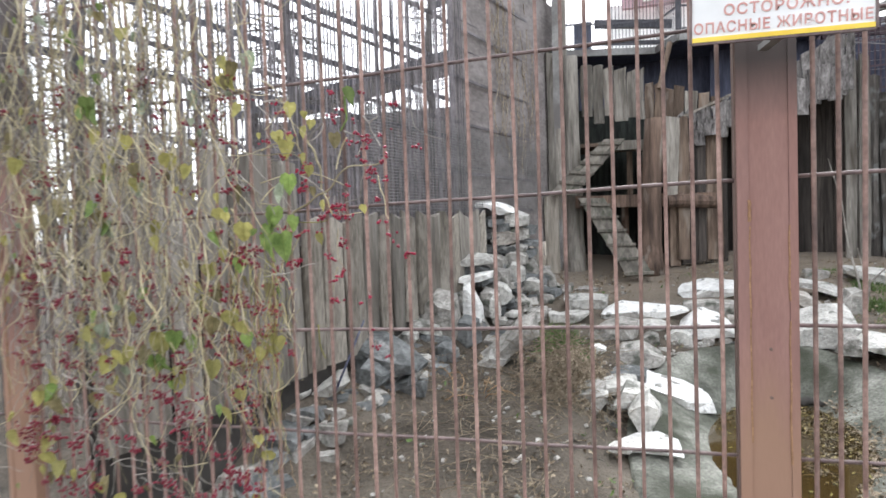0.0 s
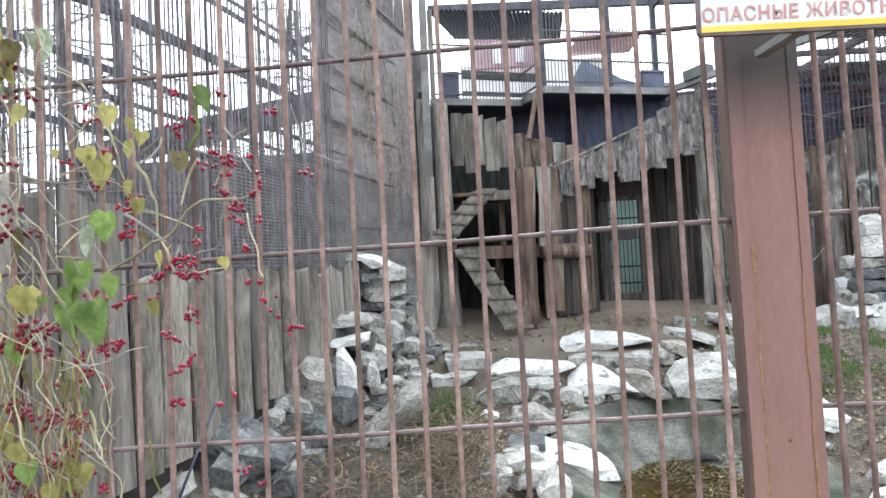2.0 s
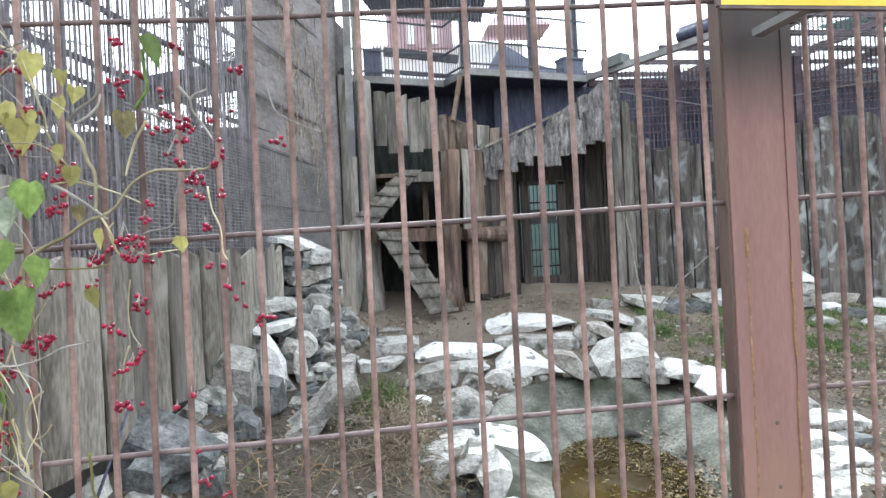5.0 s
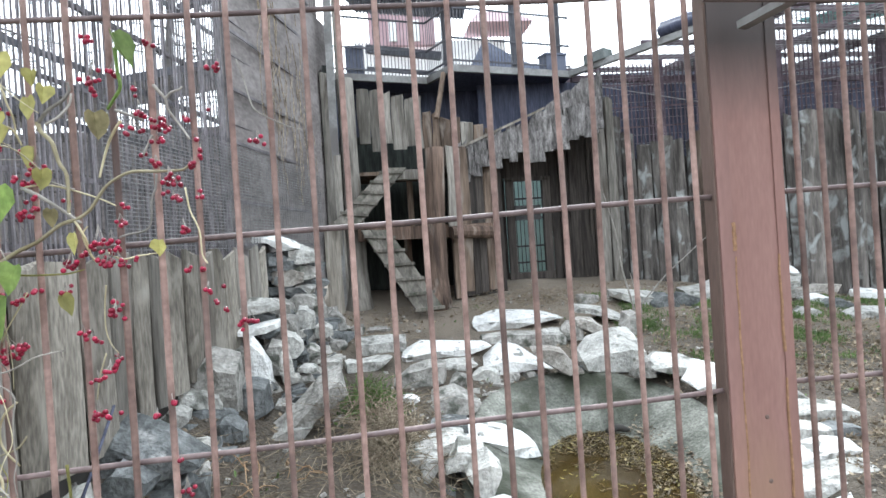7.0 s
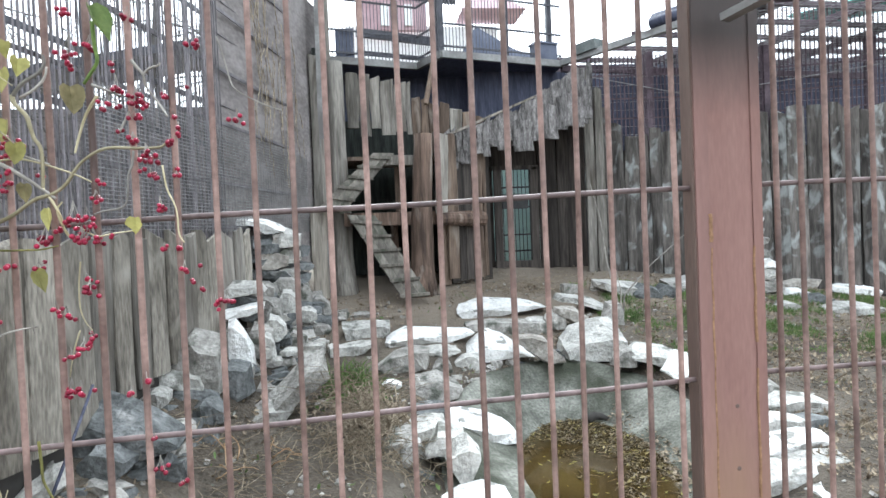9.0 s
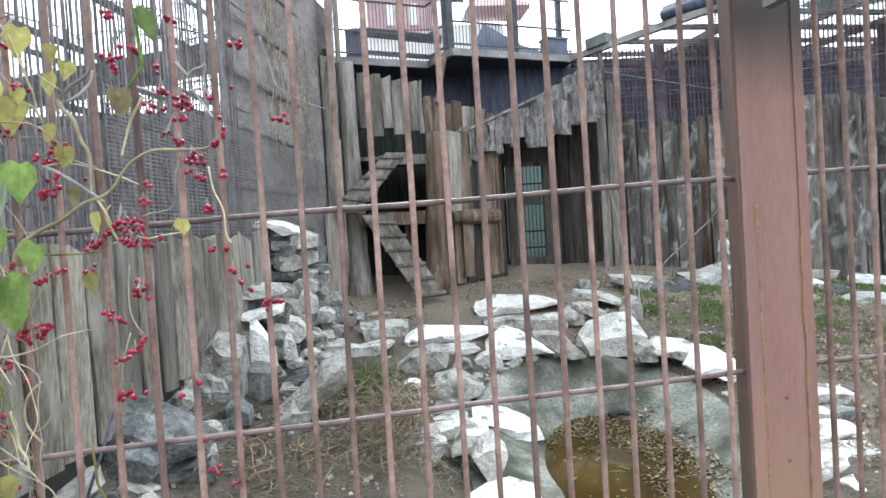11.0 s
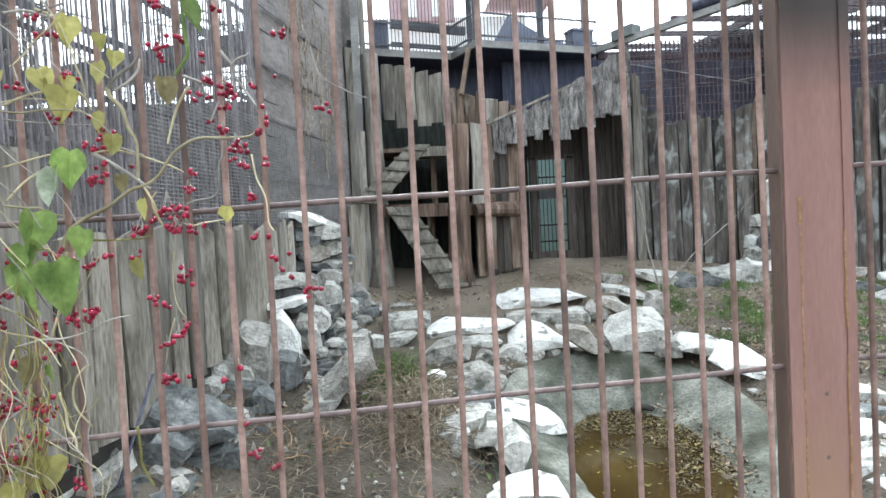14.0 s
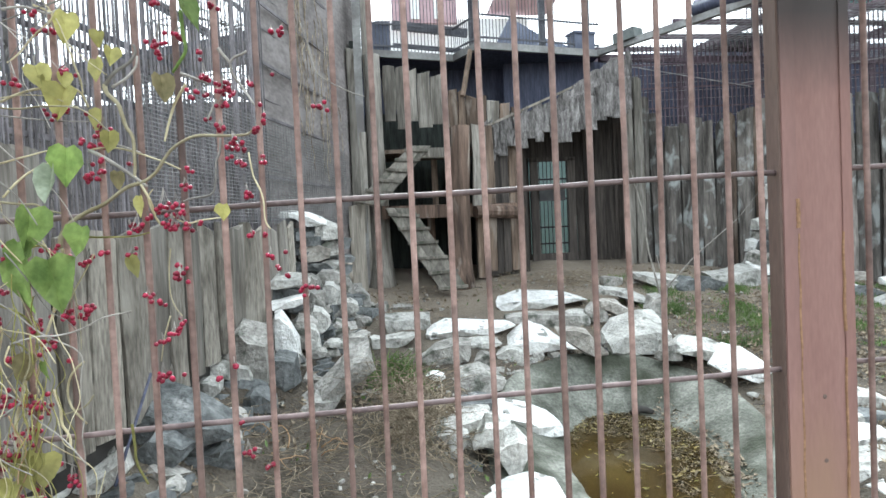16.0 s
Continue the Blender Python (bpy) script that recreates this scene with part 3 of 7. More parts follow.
def ground_z(x, y):
    z = float(np.interp(y, GROUND_Y, GROUND_Z))
    z -= min(0.45, 0.1 * max(0.0, x - 3.0)) * ease((y - 4.0) / 4.0)
    off = x - left_wall_x(y)
    z += 0.32 * ease(1.0 - off / 0.7) * ease((y - 3.3) / 1.0) * ease((9.2 - y) / 1.2)
    z += 0.13 * math.exp(-((x + 0.72) / 0.3) ** 2 - ((y - 5.85) / 0.35) ** 2)
    r, out = pond_radius(x, y), pond_rim(x, y)
    z -= 0.15 * ease(1.0 - max(0.0, r - out) / 0.8)
    if r < out:
        if r < 1:
            return WATER_Z - 0.16 * (1 - r * r)
        rim = ease((r - 1.0) / (out - 1.0)) ** 0.8
        z = WATER_Z * (1 - rim) + z * rim
    return z

# ---- ground ----
def axis(lo, hi, step, far):
    mid = list(np.arange(lo, hi + step / 2, step))
    out, d = [], step
    while not out or out[-1] < far:
        d *= 1.5
        out.append((out[-1] if out else 0) + d)
    return [lo - o for o in reversed(out)] + mid + [hi + o for o in out]


gx, gy = axis(-3.4, 7.6, 0.08, 400), axis(2.4, 10.8, 0.08, 400)
land = Geo()
for yy in gy:
    for xx in gx:
        bump = 0.03 * noise.fractal((xx * 1.7, yy * 1.7, 0.3), 1.0, 2.0, 4) if 2.9 < yy < 12 else 0.0
        land.v.append((xx, yy, ground_z(xx, yy) - (0.03 if pond_radius(xx, yy) < pond_rim(xx, yy) - 0.03 else 0) + bump * (1 if pond_radius(xx, yy) > pond_rim(xx, yy) else 0)))
nx = len(gx)
land.f = [(j * nx + i, j * nx + i + 1, (j + 1) * nx + i + 1, (j + 1) * nx + i) for j in range(len(gy) - 1) for i in range(nx - 1)]
thing("ground", "bare trodden brown earth sloping up to the den", "ground", kind="structure", geo=land, mat=M_DIRT, smooth=True)

basin = Geo()
RINGS, SPOKES = 30, 72
for i in range(RINGS + 1):
    for s in range(SPOKES):
        a = 2 * math.pi * s / SPOKES
        out = pond_rim(*pond_at(1.0, a)) + 0.03
        r = 0.02 + (out - 0.02) * i / RINGS
        xx, yy = pond_at(r, a)
        zz = ground_z(xx, yy) + 0.02 + (0.03 * noise.fractal((xx * 2.6, yy * 2.6, 4.0), 1.0, 2.0, 4) if r > 1.05 else 0)
        if i == RINGS:
            zz -= 0.16
        basin.v.append((xx, yy, zz))
for i in range(RINGS):
    for s in range(SPOKES):
        a, b = i * SPOKES + s, i * SPOKES + (s + 1) % SPOKES
        basin.f.append((a, b, b + SPOKES, a + SPOKES))
basin.f.append(tuple(range(SPOKES))[::-1])
thing("pond_basin", "stained grey concrete bowl of a small pond", "pond basin", kind="structure", geo=basin, mat=M_CONCRETE, smooth=True)

pool = Geo()
pool.v.append((POND_X, POND_Y, WATER_Z + 0.02))
for s in range(SPOKES):
    a = 2 * math.pi * s / SPOKES
    pool.v.append((*pond_at(1.07, a), WATER_Z + 0.02))
pool.f = [(0, 1 + s, 1 + (s + 1) % SPOKES) for s in range(SPOKES)]
thing("water", "murky brown pond water with drowned leaves", "water", kind="structure", geo=pool, mat=M_WATER)


# ---- front fence: posts, rails and round bars ----
FENCE_Y = 2.7


def fence_y(x):
    """The fence stands a hair askew to the den."""
    return FENCE_Y + 0.0063 * (x - 0.25)


RAIL_Z = (0.70, 1.163, 1.68, 2.22, 2.72)


def fence_post(x0, x1, label):
    """Two steel channels set face to face with a plate between, in three upright strips."""
    p = thing("fence_post", label, "fence post", "posts of the front fence")
    w, top, low = x1 - x0, 3.1, -0.25
    h, zc = top - low, (top + low) / 2
    def strip(a, b, front, depth):
        return Geo().box((x0 + w * (a + b) / 2, front + depth / 2, zc), (w * (b - a), depth, h))
    part("flank", strip(0.0, 0.03, FENCE_Y - 0.004, 0.052), M_POST_SIDE, p, "darker brown set-back steel flank")
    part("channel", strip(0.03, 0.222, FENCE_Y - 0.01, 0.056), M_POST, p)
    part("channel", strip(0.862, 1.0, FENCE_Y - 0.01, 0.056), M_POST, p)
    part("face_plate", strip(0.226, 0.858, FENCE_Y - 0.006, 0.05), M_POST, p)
    part("weld_bead", Geo().tube([(x0 + w * 0.222 + 0.002 * (k % 2), FENCE_Y - 0.0085, 1.545 + 0.0125 * k) for k in range(7)], 0.0062, 7, 0.0058), M_WELD, p, "lumpy ochre weld bead")
    for zz, side, ln in ((1.38, 0, 0.30), (1.40, 1, 0.26), (1.0, 0, 0.46), (0.95, 1, 0.5)):
        sx = x0 + w * 0.226 if side == 0 else x0 + w * 0.86
        pts = [(sx + 0.0015 * math.sin(k * 2.1 + zz), FENCE_Y - 0.0085, zz - ln / 2 + ln * k / 6) for k in range(7)]
        part("weld_seam", Geo().tube(pts, 0.0042, 5, 0.003), M_WELD, p, "ochre rust along a weld")
    for zz in (1.10, 0.93):
        part("dent", Geo().tube([(x0 + w * 0.55, FENCE_Y - 0.0055, zz), (x0 + w * 0.55, FENCE_Y - 0.0075, zz)], 0.007, 10, 0.004), M_POST_SIDE, p, "dull rust spot")
    return p


fence_post(0.30, 0.495, "matt red-brown steel post of welded channels with ochre weld seams")
fence_post(-3.17, -2.985, "matt pinkish-brown steel fence post beside the overgrown bars")
fence_post(3.75, 3.94, "matt red-brown steel post of welded channels with ochre weld seams")


def fence_panel(xs, x_from, x_to, label):
    p = thing("bar_fence", label, "fence", "panels of the front fence")
    for x in xs:
        lean, bow, r = rnd.uniform(-0.003, 0.003), rnd.uniform(-0.004, 0.004), rnd.uniform(0.0072, 0.0081)
        pts = []
        for k in range(9):
            u = k / 8
            pts.append((x + lean * (u - 0.5) * 2 + bow * math.sin(6.3 * u + x * 9), fence_y(x) + 0.002 * math.sin(4 * u + x * 5), -0.2 + 3.1 * u))
        part("bar", Geo().tube(pts, r, 8), M_RUST, p, smooth=True)
    for z in RAIL_Z:
        n = max(4, int((x_to - x_from) / 0.18))
        pts = [(x, fence_y(x) + 0.014, z + 0.002 * math.sin(k * 1.3 + z * 7) + 0.011 + 0.024 * min(0.3, x - 0.25) * min(1.0, (z - 0.2) / 0.9)) for k, x in ((k, x_from + (x_to - x_from) * k / n) for k in range(n + 1))]
        part("rail", Geo().tube(pts, 0.0072, 8), M_RAIL, p, smooth=True)
    return p


BAR_X = [0.251, 0.164, 0.073, -0.018, -0.108, -0.198, -0.286, -0.380, -0.470, -0.560, -0.651, -0.735]
fence_panel(BAR_X + [-0.825 - 0.09 * k for k in range(24)], -2.99, 0.305, "red-brown painted steel bars welded to round rails")
fence_panel([0.545 + 0.0745 * k for k in range(43)], 0.49, 3.76, "red-brown painted steel bars, set closer, beside the post")
fence_panel([-3.24 - 0.09 * k for k in range(12)], -4.4, -3.18, "red-brown painted steel bars behind dense vines")


# ---- warning sign ----
def words(body, size, width, x, y, z, parent):
    """Raised lettering, drawn to the given width."""
    cu = bpy.data.curves.new("lettering", "FONT")
    cu.body, cu.size, cu.extrude, cu.align_x, cu.space_character = body, size, 0.001, "CENTER", 1.12
    cu.offset = 0.0006
    tmp = new("lettering", cu)
    me = bpy.data.meshes.new_from_object(tmp.evaluated_get(bpy.context.evaluated_depsgraph_get()))
    bpy.data.objects.remove(tmp)
    me.materials.clear()
    me.materials.append(M_LETTER)
    ob = new("lettering", me)
    ob.parent = parent
    span = max(v.co.x for v in me.vertices) - min(v.co.x for v in me.vertices)
    ob.matrix_basis = pose(x, y, z, 90, 0, 0) @ Matrix.Diagonal((width / span, 1, 1, 1))
    return ob


sign = thing("warning_sign", "white metal warning sign with yellow border and faded red Cyrillic lettering", "sign")
sign.matrix_basis = pose(0.388, 2.42, 2.100, 0, 1.14, 0)
part("panel", Geo().box((0, 0, 0.17), (0.494, 0.004, 0.34)), M_WHITE, sign)
for bz in (0.007, 0.333):
    part("border", Geo().box((0, -0.003, bz), (0.494, 0.004, 0.014)), M_YELLOW, sign, "yellow painted border")
part("edge_strip", Geo().box((-0.249, 0, 0.17), (0.008, 0.012, 0.345)).box((0.249, 0, 0.17), (0.008, 0.012, 0.345)).box((0, 0.002, -0.004), (0.494, 0.012, 0.007)), M_RAIL, sign)
words("ОПАСНЫЕ ЖИВОТНЫЕ", 0.0445, 0.479, 0.0, -0.0035, 0.025, sign)
words("ОСТОРОЖНО!", 0.0445, 0.333, 0.012, -0.0035, 0.0755, sign)
part("bracket", Geo().beam((0.06, 0.01, 0.05), (0.0, 0.25, 0.03), 0.032, 0.02), M_GREY_BEAM, sign, "grey steel bracket")
part("bracket", Geo().beam((-0.03, 0.01, 0.26), (-0.03, 0.25, 0.26), 0.022, 0.012), M_GREY_BEAM, sign, "grey steel bracket")


# ---- plank walls ----
def plank_run(parent, a, b, top, bottom, width=(0.12, 0.2), mats=(M_PLANK,), jag=0.05, wave=0.012, thick=0.03, gap=0.006, lean=0.012, mix=None, bulge=0.003):
    """Upright boards from a to b (plan points). top, bottom: heights by the share of the way."""
    a, b = Vector(a), Vector(b)
    run = (b - a).length
    turn = math.degrees(math.atan2(b.y - a.y, b.x - a.x))
    s = 0.0
    while s < run - 0.03:
        w = min(rnd.uniform(*width), max(0.05, run - s))
        u = (s + w / 2) / run
        z0, z1 = bottom(u), top(u)
        p = a.lerp(b, u)
        mat = rnd.choice(mats) if mix is None else mix(u)
        ob = part("plank", plank_geo(w - gap, z1 - z0, thick, wave, jag, rnd.uniform(-lean, lean), rows=6, bulge=bulge), mat, parent)
        ob.matrix_basis = pose(p.x, p.y, z0, rnd.uniform(-0.8, 0.8), 0, turn) @ pose(0, rnd.uniform(-0.012, 0.012), 0)
        s += w


def wall_slab(name, label, a, b, z0, z1, t, mat, category="wall"):
    g = Geo()
    a, b = Vector((*a, 0)), Vector((*b, 0))
    d = (b - a).normalized()
    side = Vector((-d.y, d.x, 0)) * t
    v = [a, b, b + side, a + side]
    g.add([(p.x, p.y, z) for z in (z0, z1) for p in v], [(0, 3, 2, 1), (4, 5, 6, 7), (0, 1, 5, 4), (1, 2, 6, 5), (2, 3, 7, 6), (3, 0, 4, 7)])
    return thing(name, label, category, kind="structure", geo=g, mat=mat)


def step_noise(seed, amount):
    return lambda u: amount * noise.noise((u * 9.0 + seed, seed, 0))


# low plank wall on the left bank
lw_a, lw_b = (left_wall_x(2.85), 2.85), (left_wall_x(7.15), 7.15)
low_wall = wall_slab("wall_left_low", "low retaining wall of upright weathered grey planks", (lw_a[0] - 0.06, lw_a[1]), (lw_b[0] - 0.06, lw_b[1]), -0.1, 1.45, 0.05, M_GAP)
n_low = step_noise(3.0, 0.07)
plank_run(low_wall, lw_a, lw_b, lambda u: 1.62 + 0.08 * u + 0.7 * n_low(u) + (0.46 if u < 0.37 else 0.0), lambda u: 0.38 + 0.33 * u + 0.6 * max(0.0, u - 0.5) + 0.1 * n_low(u + 4), (0.17, 0.30), jag=0.06, gap=0.016, bulge=0.008, mix=lambda u: rnd.choice((M_PLANK_LOW, M_PLANK_LOW, M_PLANK)) if u > 0.36 else M_PLANK)

# right-hand plank wall
wr = [(2.72, 10.25), (3.05, 9.98), (4.75, 9.75), (8.2, 8.75)]
right_wall = wall_slab("wall_right", "tall palisade of rough weathered slab planks", (wr[1][0], wr[1][1] + 0.06), (wr[2][0], wr[2][1] + 0.06), 0.2, 2.75, 0.06, M_GAP)
wall_slab("wall_right_backing", "dark boards behind the palisade", (wr[2][0], wr[2][1] + 0.06), (wr[3][0], wr[3][1] + 0.06), 0.1, 2.7, 0.06, M_GAP)
n_r = step_noise(8.0, 0.22)
mix_r = lambda u: rnd.choice((M_PLANK_DARK, M_PLANK_DARK, M_PLANK_DARK, M_PLANK_BROWN))
plank_run(right_wall, wr[0], wr[1], lambda u: 3.72 - 0.1 * u, lambda u: 0.9, (0.14, 0.2), (M_PLANK_DARK, M_PLANK_NICHE, M_PLANK_BROWN), jag=0.06)
plank_run(right_wall, wr[1], wr[2], lambda u: 3.32 - 0.75 * u * (1 - u) * 1.6 - 0.1 * u + 0.5 * n_r(u), lambda u: 0.88 - 0.12 * u, (0.15, 0.27), jag=0.09, wave=0.02, mix=mix_r, bulge=0.022, gap=0.012)
plank_run(right_wall, wr[2], wr[3], lambda u: 3.24 + 0.06 * u - 0.6 * max(0.0, u - 0.4) + 0.4 * n_r(u + 3), lambda u: 0.66 - 0.3 * u, (0.17, 0.32), jag=0.08, wave=0.02, mix=mix_r, bulge=0.022, gap=0.014)

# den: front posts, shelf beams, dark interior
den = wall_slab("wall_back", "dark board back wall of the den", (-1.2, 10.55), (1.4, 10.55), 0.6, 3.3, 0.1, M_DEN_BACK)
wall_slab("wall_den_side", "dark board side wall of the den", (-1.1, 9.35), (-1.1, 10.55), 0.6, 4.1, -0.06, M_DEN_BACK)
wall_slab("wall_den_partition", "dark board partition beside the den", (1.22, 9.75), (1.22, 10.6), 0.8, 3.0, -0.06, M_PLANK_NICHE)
n_d = step_noise(21.0, 0.1)
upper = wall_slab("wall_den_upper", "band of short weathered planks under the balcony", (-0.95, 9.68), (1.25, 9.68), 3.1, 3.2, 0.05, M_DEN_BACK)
plank_run(upper, (-0.68, 9.6), (0.2, 9.6), lambda u: 3.84 - 0.14 * u + 0.6 * n_d(u), lambda u: 3.03 + 0.06 * math.sin(u * 19), (0.13, 0.19), (M_PLANK_PALE, M_PLANK, M_PLANK), jag=0.03, wave=0.012, bulge=0.012, lean=0.004, gap=0.003)
plank_run(upper, (0.2, 9.62), (1.3, 9.62), lambda u: 3.52 - 0.33 * u + 0.5 * n_d(u + 2), lambda u: 2.75 - 0.05 * u, (0.11, 0.17), (M_PLANK_BROWN, M_PLANK_BROWN, M_PLANK), jag=0.05, bulge=0.012)
mid = wall_slab("wall_den_right", "upright brown boards between the den and the barred doorway", (0.5, 9.45), (1.22, 9.75), 0.8, 2.8, 0.05, M_GAP)
plank_run(mid, (0.5, 9.36), (1.22, 9.68), lambda u: 2.95 - 0.05 * u, lambda u: 0.9 + 0.1 * u, (0.11, 0.18), (M_PLANK_BROWN, M_PLANK_BROWN, M_PLANK_NICHE), jag=0.04)
niche = wall_slab("wall_niche", "boards at the back of the doorway recess, shade in their dark colour", (2.2, 10.42), (2.78, 10.2), 0.85, 3.7, 0.06, M_GAP)
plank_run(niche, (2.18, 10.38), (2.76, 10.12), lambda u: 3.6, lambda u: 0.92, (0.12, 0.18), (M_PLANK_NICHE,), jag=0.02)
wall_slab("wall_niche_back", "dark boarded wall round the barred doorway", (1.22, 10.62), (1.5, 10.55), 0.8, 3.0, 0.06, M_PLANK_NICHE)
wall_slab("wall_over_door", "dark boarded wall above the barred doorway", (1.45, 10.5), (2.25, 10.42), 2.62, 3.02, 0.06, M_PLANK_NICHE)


# ---- den: logs, beams, ramps ----
def log_post(name, label, pts, r0, r1, mat, flat=1.0):
    g = Geo()
    n, sides = 10, 12
    for k in range(n):
        u = k / (n - 1)
        p = Vector(pts[0]).lerp(Vector(pts[1]), u)
        for s in range(sides):
            a = 2 * math.pi * s / sides
            r = (r0 + (r1 - r0) * u + (0.09 * r0 / 0.16 * max(0, 1 - u * 5))) * (1 + 0.14 * noise.noise((math.cos(a) * 1.5, math.sin(a) * 1.5, u * 4 + r0 * 50)))
            g.v.append((p.x + r * math.cos(a), p.y + r * flat * math.sin(a), p.z))
    for k in range(n - 1):
        for s in range(sides):
            a, b = k * sides + s, k * sides + (s + 1) % sides
            g.f.append((a, b, b + sides, a + sides))
    g.f.append(tuple((n - 1) * sides + s for s in range(sides)))
    g.f.append(tuple(range(sides))[::-1])
    return thing(name, label, "post", geo=g, mat=mat, smooth=True)


log_post("log_post", "weathered grey log post with a flared foot beside the den", ((-0.82, 9.40, 0.66), (-0.82, 9.5, 3.95)), 0.15, 0.105, M_PLANK)
log_post("log_post", "reddish-brown log post of the den with peeling bark", ((0.19, 9.2, 0.75), (0.30, 9.24, 2.93)), 0.155, 0.125, M_LOG)
tall = thing("board_post", "pale split board nailed to the den post", "board")
part("board", plank_geo(0.17, 1.06, 0.05, 0.016, 0.03, bulge=0.02), M_PLANK, tall)
tall.matrix_basis = pose(0.52, 9.22, 1.88, 0, 1.0, 8)
tall2 = thing("board_post", "short pale-topped board on the den front", "board")
part("board", plank_geo(0.15, 1.95, 0.04, 0.012, 0.05), M_PLANK_BROWN, tall2)
tall2.matrix_basis = pose(0.68, 9.34, 1.0, 0, 0, 15)
for bx, bw, bz, btop, mt in ((-1.09, 0.2, 0.72, 1.95, M_PLANK_PALE), (-1.3, 0.13, 0.7, 1.75, M_PLANK), (-0.98, 0.1, 0.75, 2.9, M_PLANK), (-1.07, 0.15, 0.7, 4.0, M_PLANK)):
    ob = thing("corner_board", "greenish weathered board standing at the corner of the den", "board", "boards at the den corner")
    part("board", plank_geo(bw, btop - bz, 0.04, 0.01, 0.03), mt, ob)
    ob.matrix_basis = pose(bx, 9.30 if btop > 2.5 else 9.12, bz, 0, 0, 4)

shelf = thing("den_beam", "weathered squared timber across the den front", "beam", "beams of the den", geo=Geo().box((0.15, 9.36, 1.83), (1.85, 0.13, 0.17), Euler((0, 0.012, 0.05)).to_matrix()), mat=M_LOG)
thing("den_shelf", "dark board floor of the middle den level", "shelf", geo=Geo().box((-0.25, 9.95, 1.9), (1.6, 1.1, 0.05)), mat=M_PLANK_BROWN)
thing("den_beam", "weathered short timber at the upper den ledge", "beam", "beams of the den", geo=Geo().box((0.0, 9.5, 2.62), (0.75, 0.2, 0.13), Euler((0, 0.02, 0.0)).to_matrix()), mat=M_PLANK)
ledge = thing("den_ledge", "worn board ledge at the top of the ramps", "shelf", geo=Geo().box((-0.25, 9.95, 2.66), (1.6, 0.95, 0.05)), mat=M_PLANK_BROWN)
thing("den_inner_post", "dark reddish upright inside the den", "post", geo=Geo().box((-0.1, 9.75, 1.35), (0.1, 0.08, 1.0)), mat=M_LOG)
thing("den_inner_post", "dark reddish upright inside the upper den", "post", geo=Geo().box((-0.02, 9.8, 2.28), (0.08, 0.06, 0.72)), mat=M_PLANK_BROWN)


def ramp(label, low_l, low_r, top_l, top_r, cleats):
    """A boarded climbing ramp with nailed cross cleats, by its four corners."""
    r = thing("climbing_ramp", label, "ramp", "ramps of the den")
    ll, lr, tl, tr = (Vector(p) for p in (low_l, low_r, top_l, top_r))
    up = (lr - ll).cross(tl - ll).normalized()
    if up.z < 0:
        up = -up
    for k in range(3):
        a, b = k / 3 + 0.004, (k + 1) / 3 - 0.004
        v = [ll.lerp(lr, a), ll.lerp(lr, b), tl.lerp(tr, b), tl.lerp(tr, a)]
        v += [p + up * 0.03 for p in v]
        part("board", Geo().add(v, [(0, 3, 2, 1), (4, 5, 6, 7), (0, 1, 5, 4), (1, 2, 6, 5), (2, 3, 7, 6), (3, 0, 4, 7)]), M_RAMP, r)
    for k in range(cleats):
        u = (k + 0.12) / (cleats - 0.35)
        a, b = ll.lerp(tl, u), lr.lerp(tr, u)
        d = (b - a) * 0.06
        part("cleat", Geo().beam(a - d + up * 0.048, b + d + up * 0.048 + Vector((0, 0, rnd.uniform(-0.01, 0.01))), 0.045, 0.035), M_RAMP, r)
    return r


ramp("lower wooden climbing ramp with nailed cross cleats", (-0.09, 8.74, 0.82), (0.24, 8.76, 0.84), (-0.73, 9.2, 1.89), (-0.37, 9.22, 1.87), 6)
ramp("upper wooden climbing ramp with nailed cross cleats", (-1.10, 8.98, 1.96), (-0.78, 8.99, 1.91), (-0.36, 9.42, 2.71), (-0.08, 9.42, 2.7), 6)
cross = thing("cross_log", "weathered brown log lying across the uprights", "log", geo=Geo().tube([(0.45, 9.2, 1.80), (0.6, 9.25, 1.81), (0.8, 9.33, 1.80), (1.12, 9.46, 1.79)], 0.085, 12, 0.1), mat=M_LOG, smooth=False)

# bark-slab canopy over the doorway recess
canopy = thing("bark_canopy", "sloping canopy of rough grey bark slabs over the doorway", "canopy")
f_a, f_b = Vector((0.62, 9.5, 2.9)), Vector((2.70, 9.52, 3.77))
part("lath", Geo().beam(f_a + Vector((-0.05, -0.03, 0.01)), f_a.lerp(f_b, 0.62) + Vector((0, -0.03, 0.02)), 0.05, 0.03), M_PLANK_PALE, canopy, "pale wooden lath along the slope")
part("backing", Geo().beam(f_a + Vector((0, 0.08, -0.06)), f_b + Vector((0, 0.08, -0.1)), 0.05, 0.12), M_BLACK, canopy)
s = 0.0
while s < 1:
    w = rnd.uniform(0.075, 0.14)
    p = f_a.lerp(f_b, min(1, s + w / 4.8))
    drop = 0.40 + 0.2 * s + rnd.uniform(-0.07, 0.07)
    rise = rnd.uniform(-0.03, 0.05) + (0.06 if s > 0.6 else 0) + (0.06 if s > 0.85 else 0)
    ob = part("bark_slab", plank_geo(w, drop + rise, 0.035, 0.02, 0.05, rows=6, slant=0.03), M_BARK, canopy)
    ob.matrix_basis = pose(p.x, p.y - 0.02 - 0.03 * (rnd.random()), p.z - drop, rnd.uniform(-3, 3), 0, rnd.uniform(-5, 5))
    s += w / 2.26
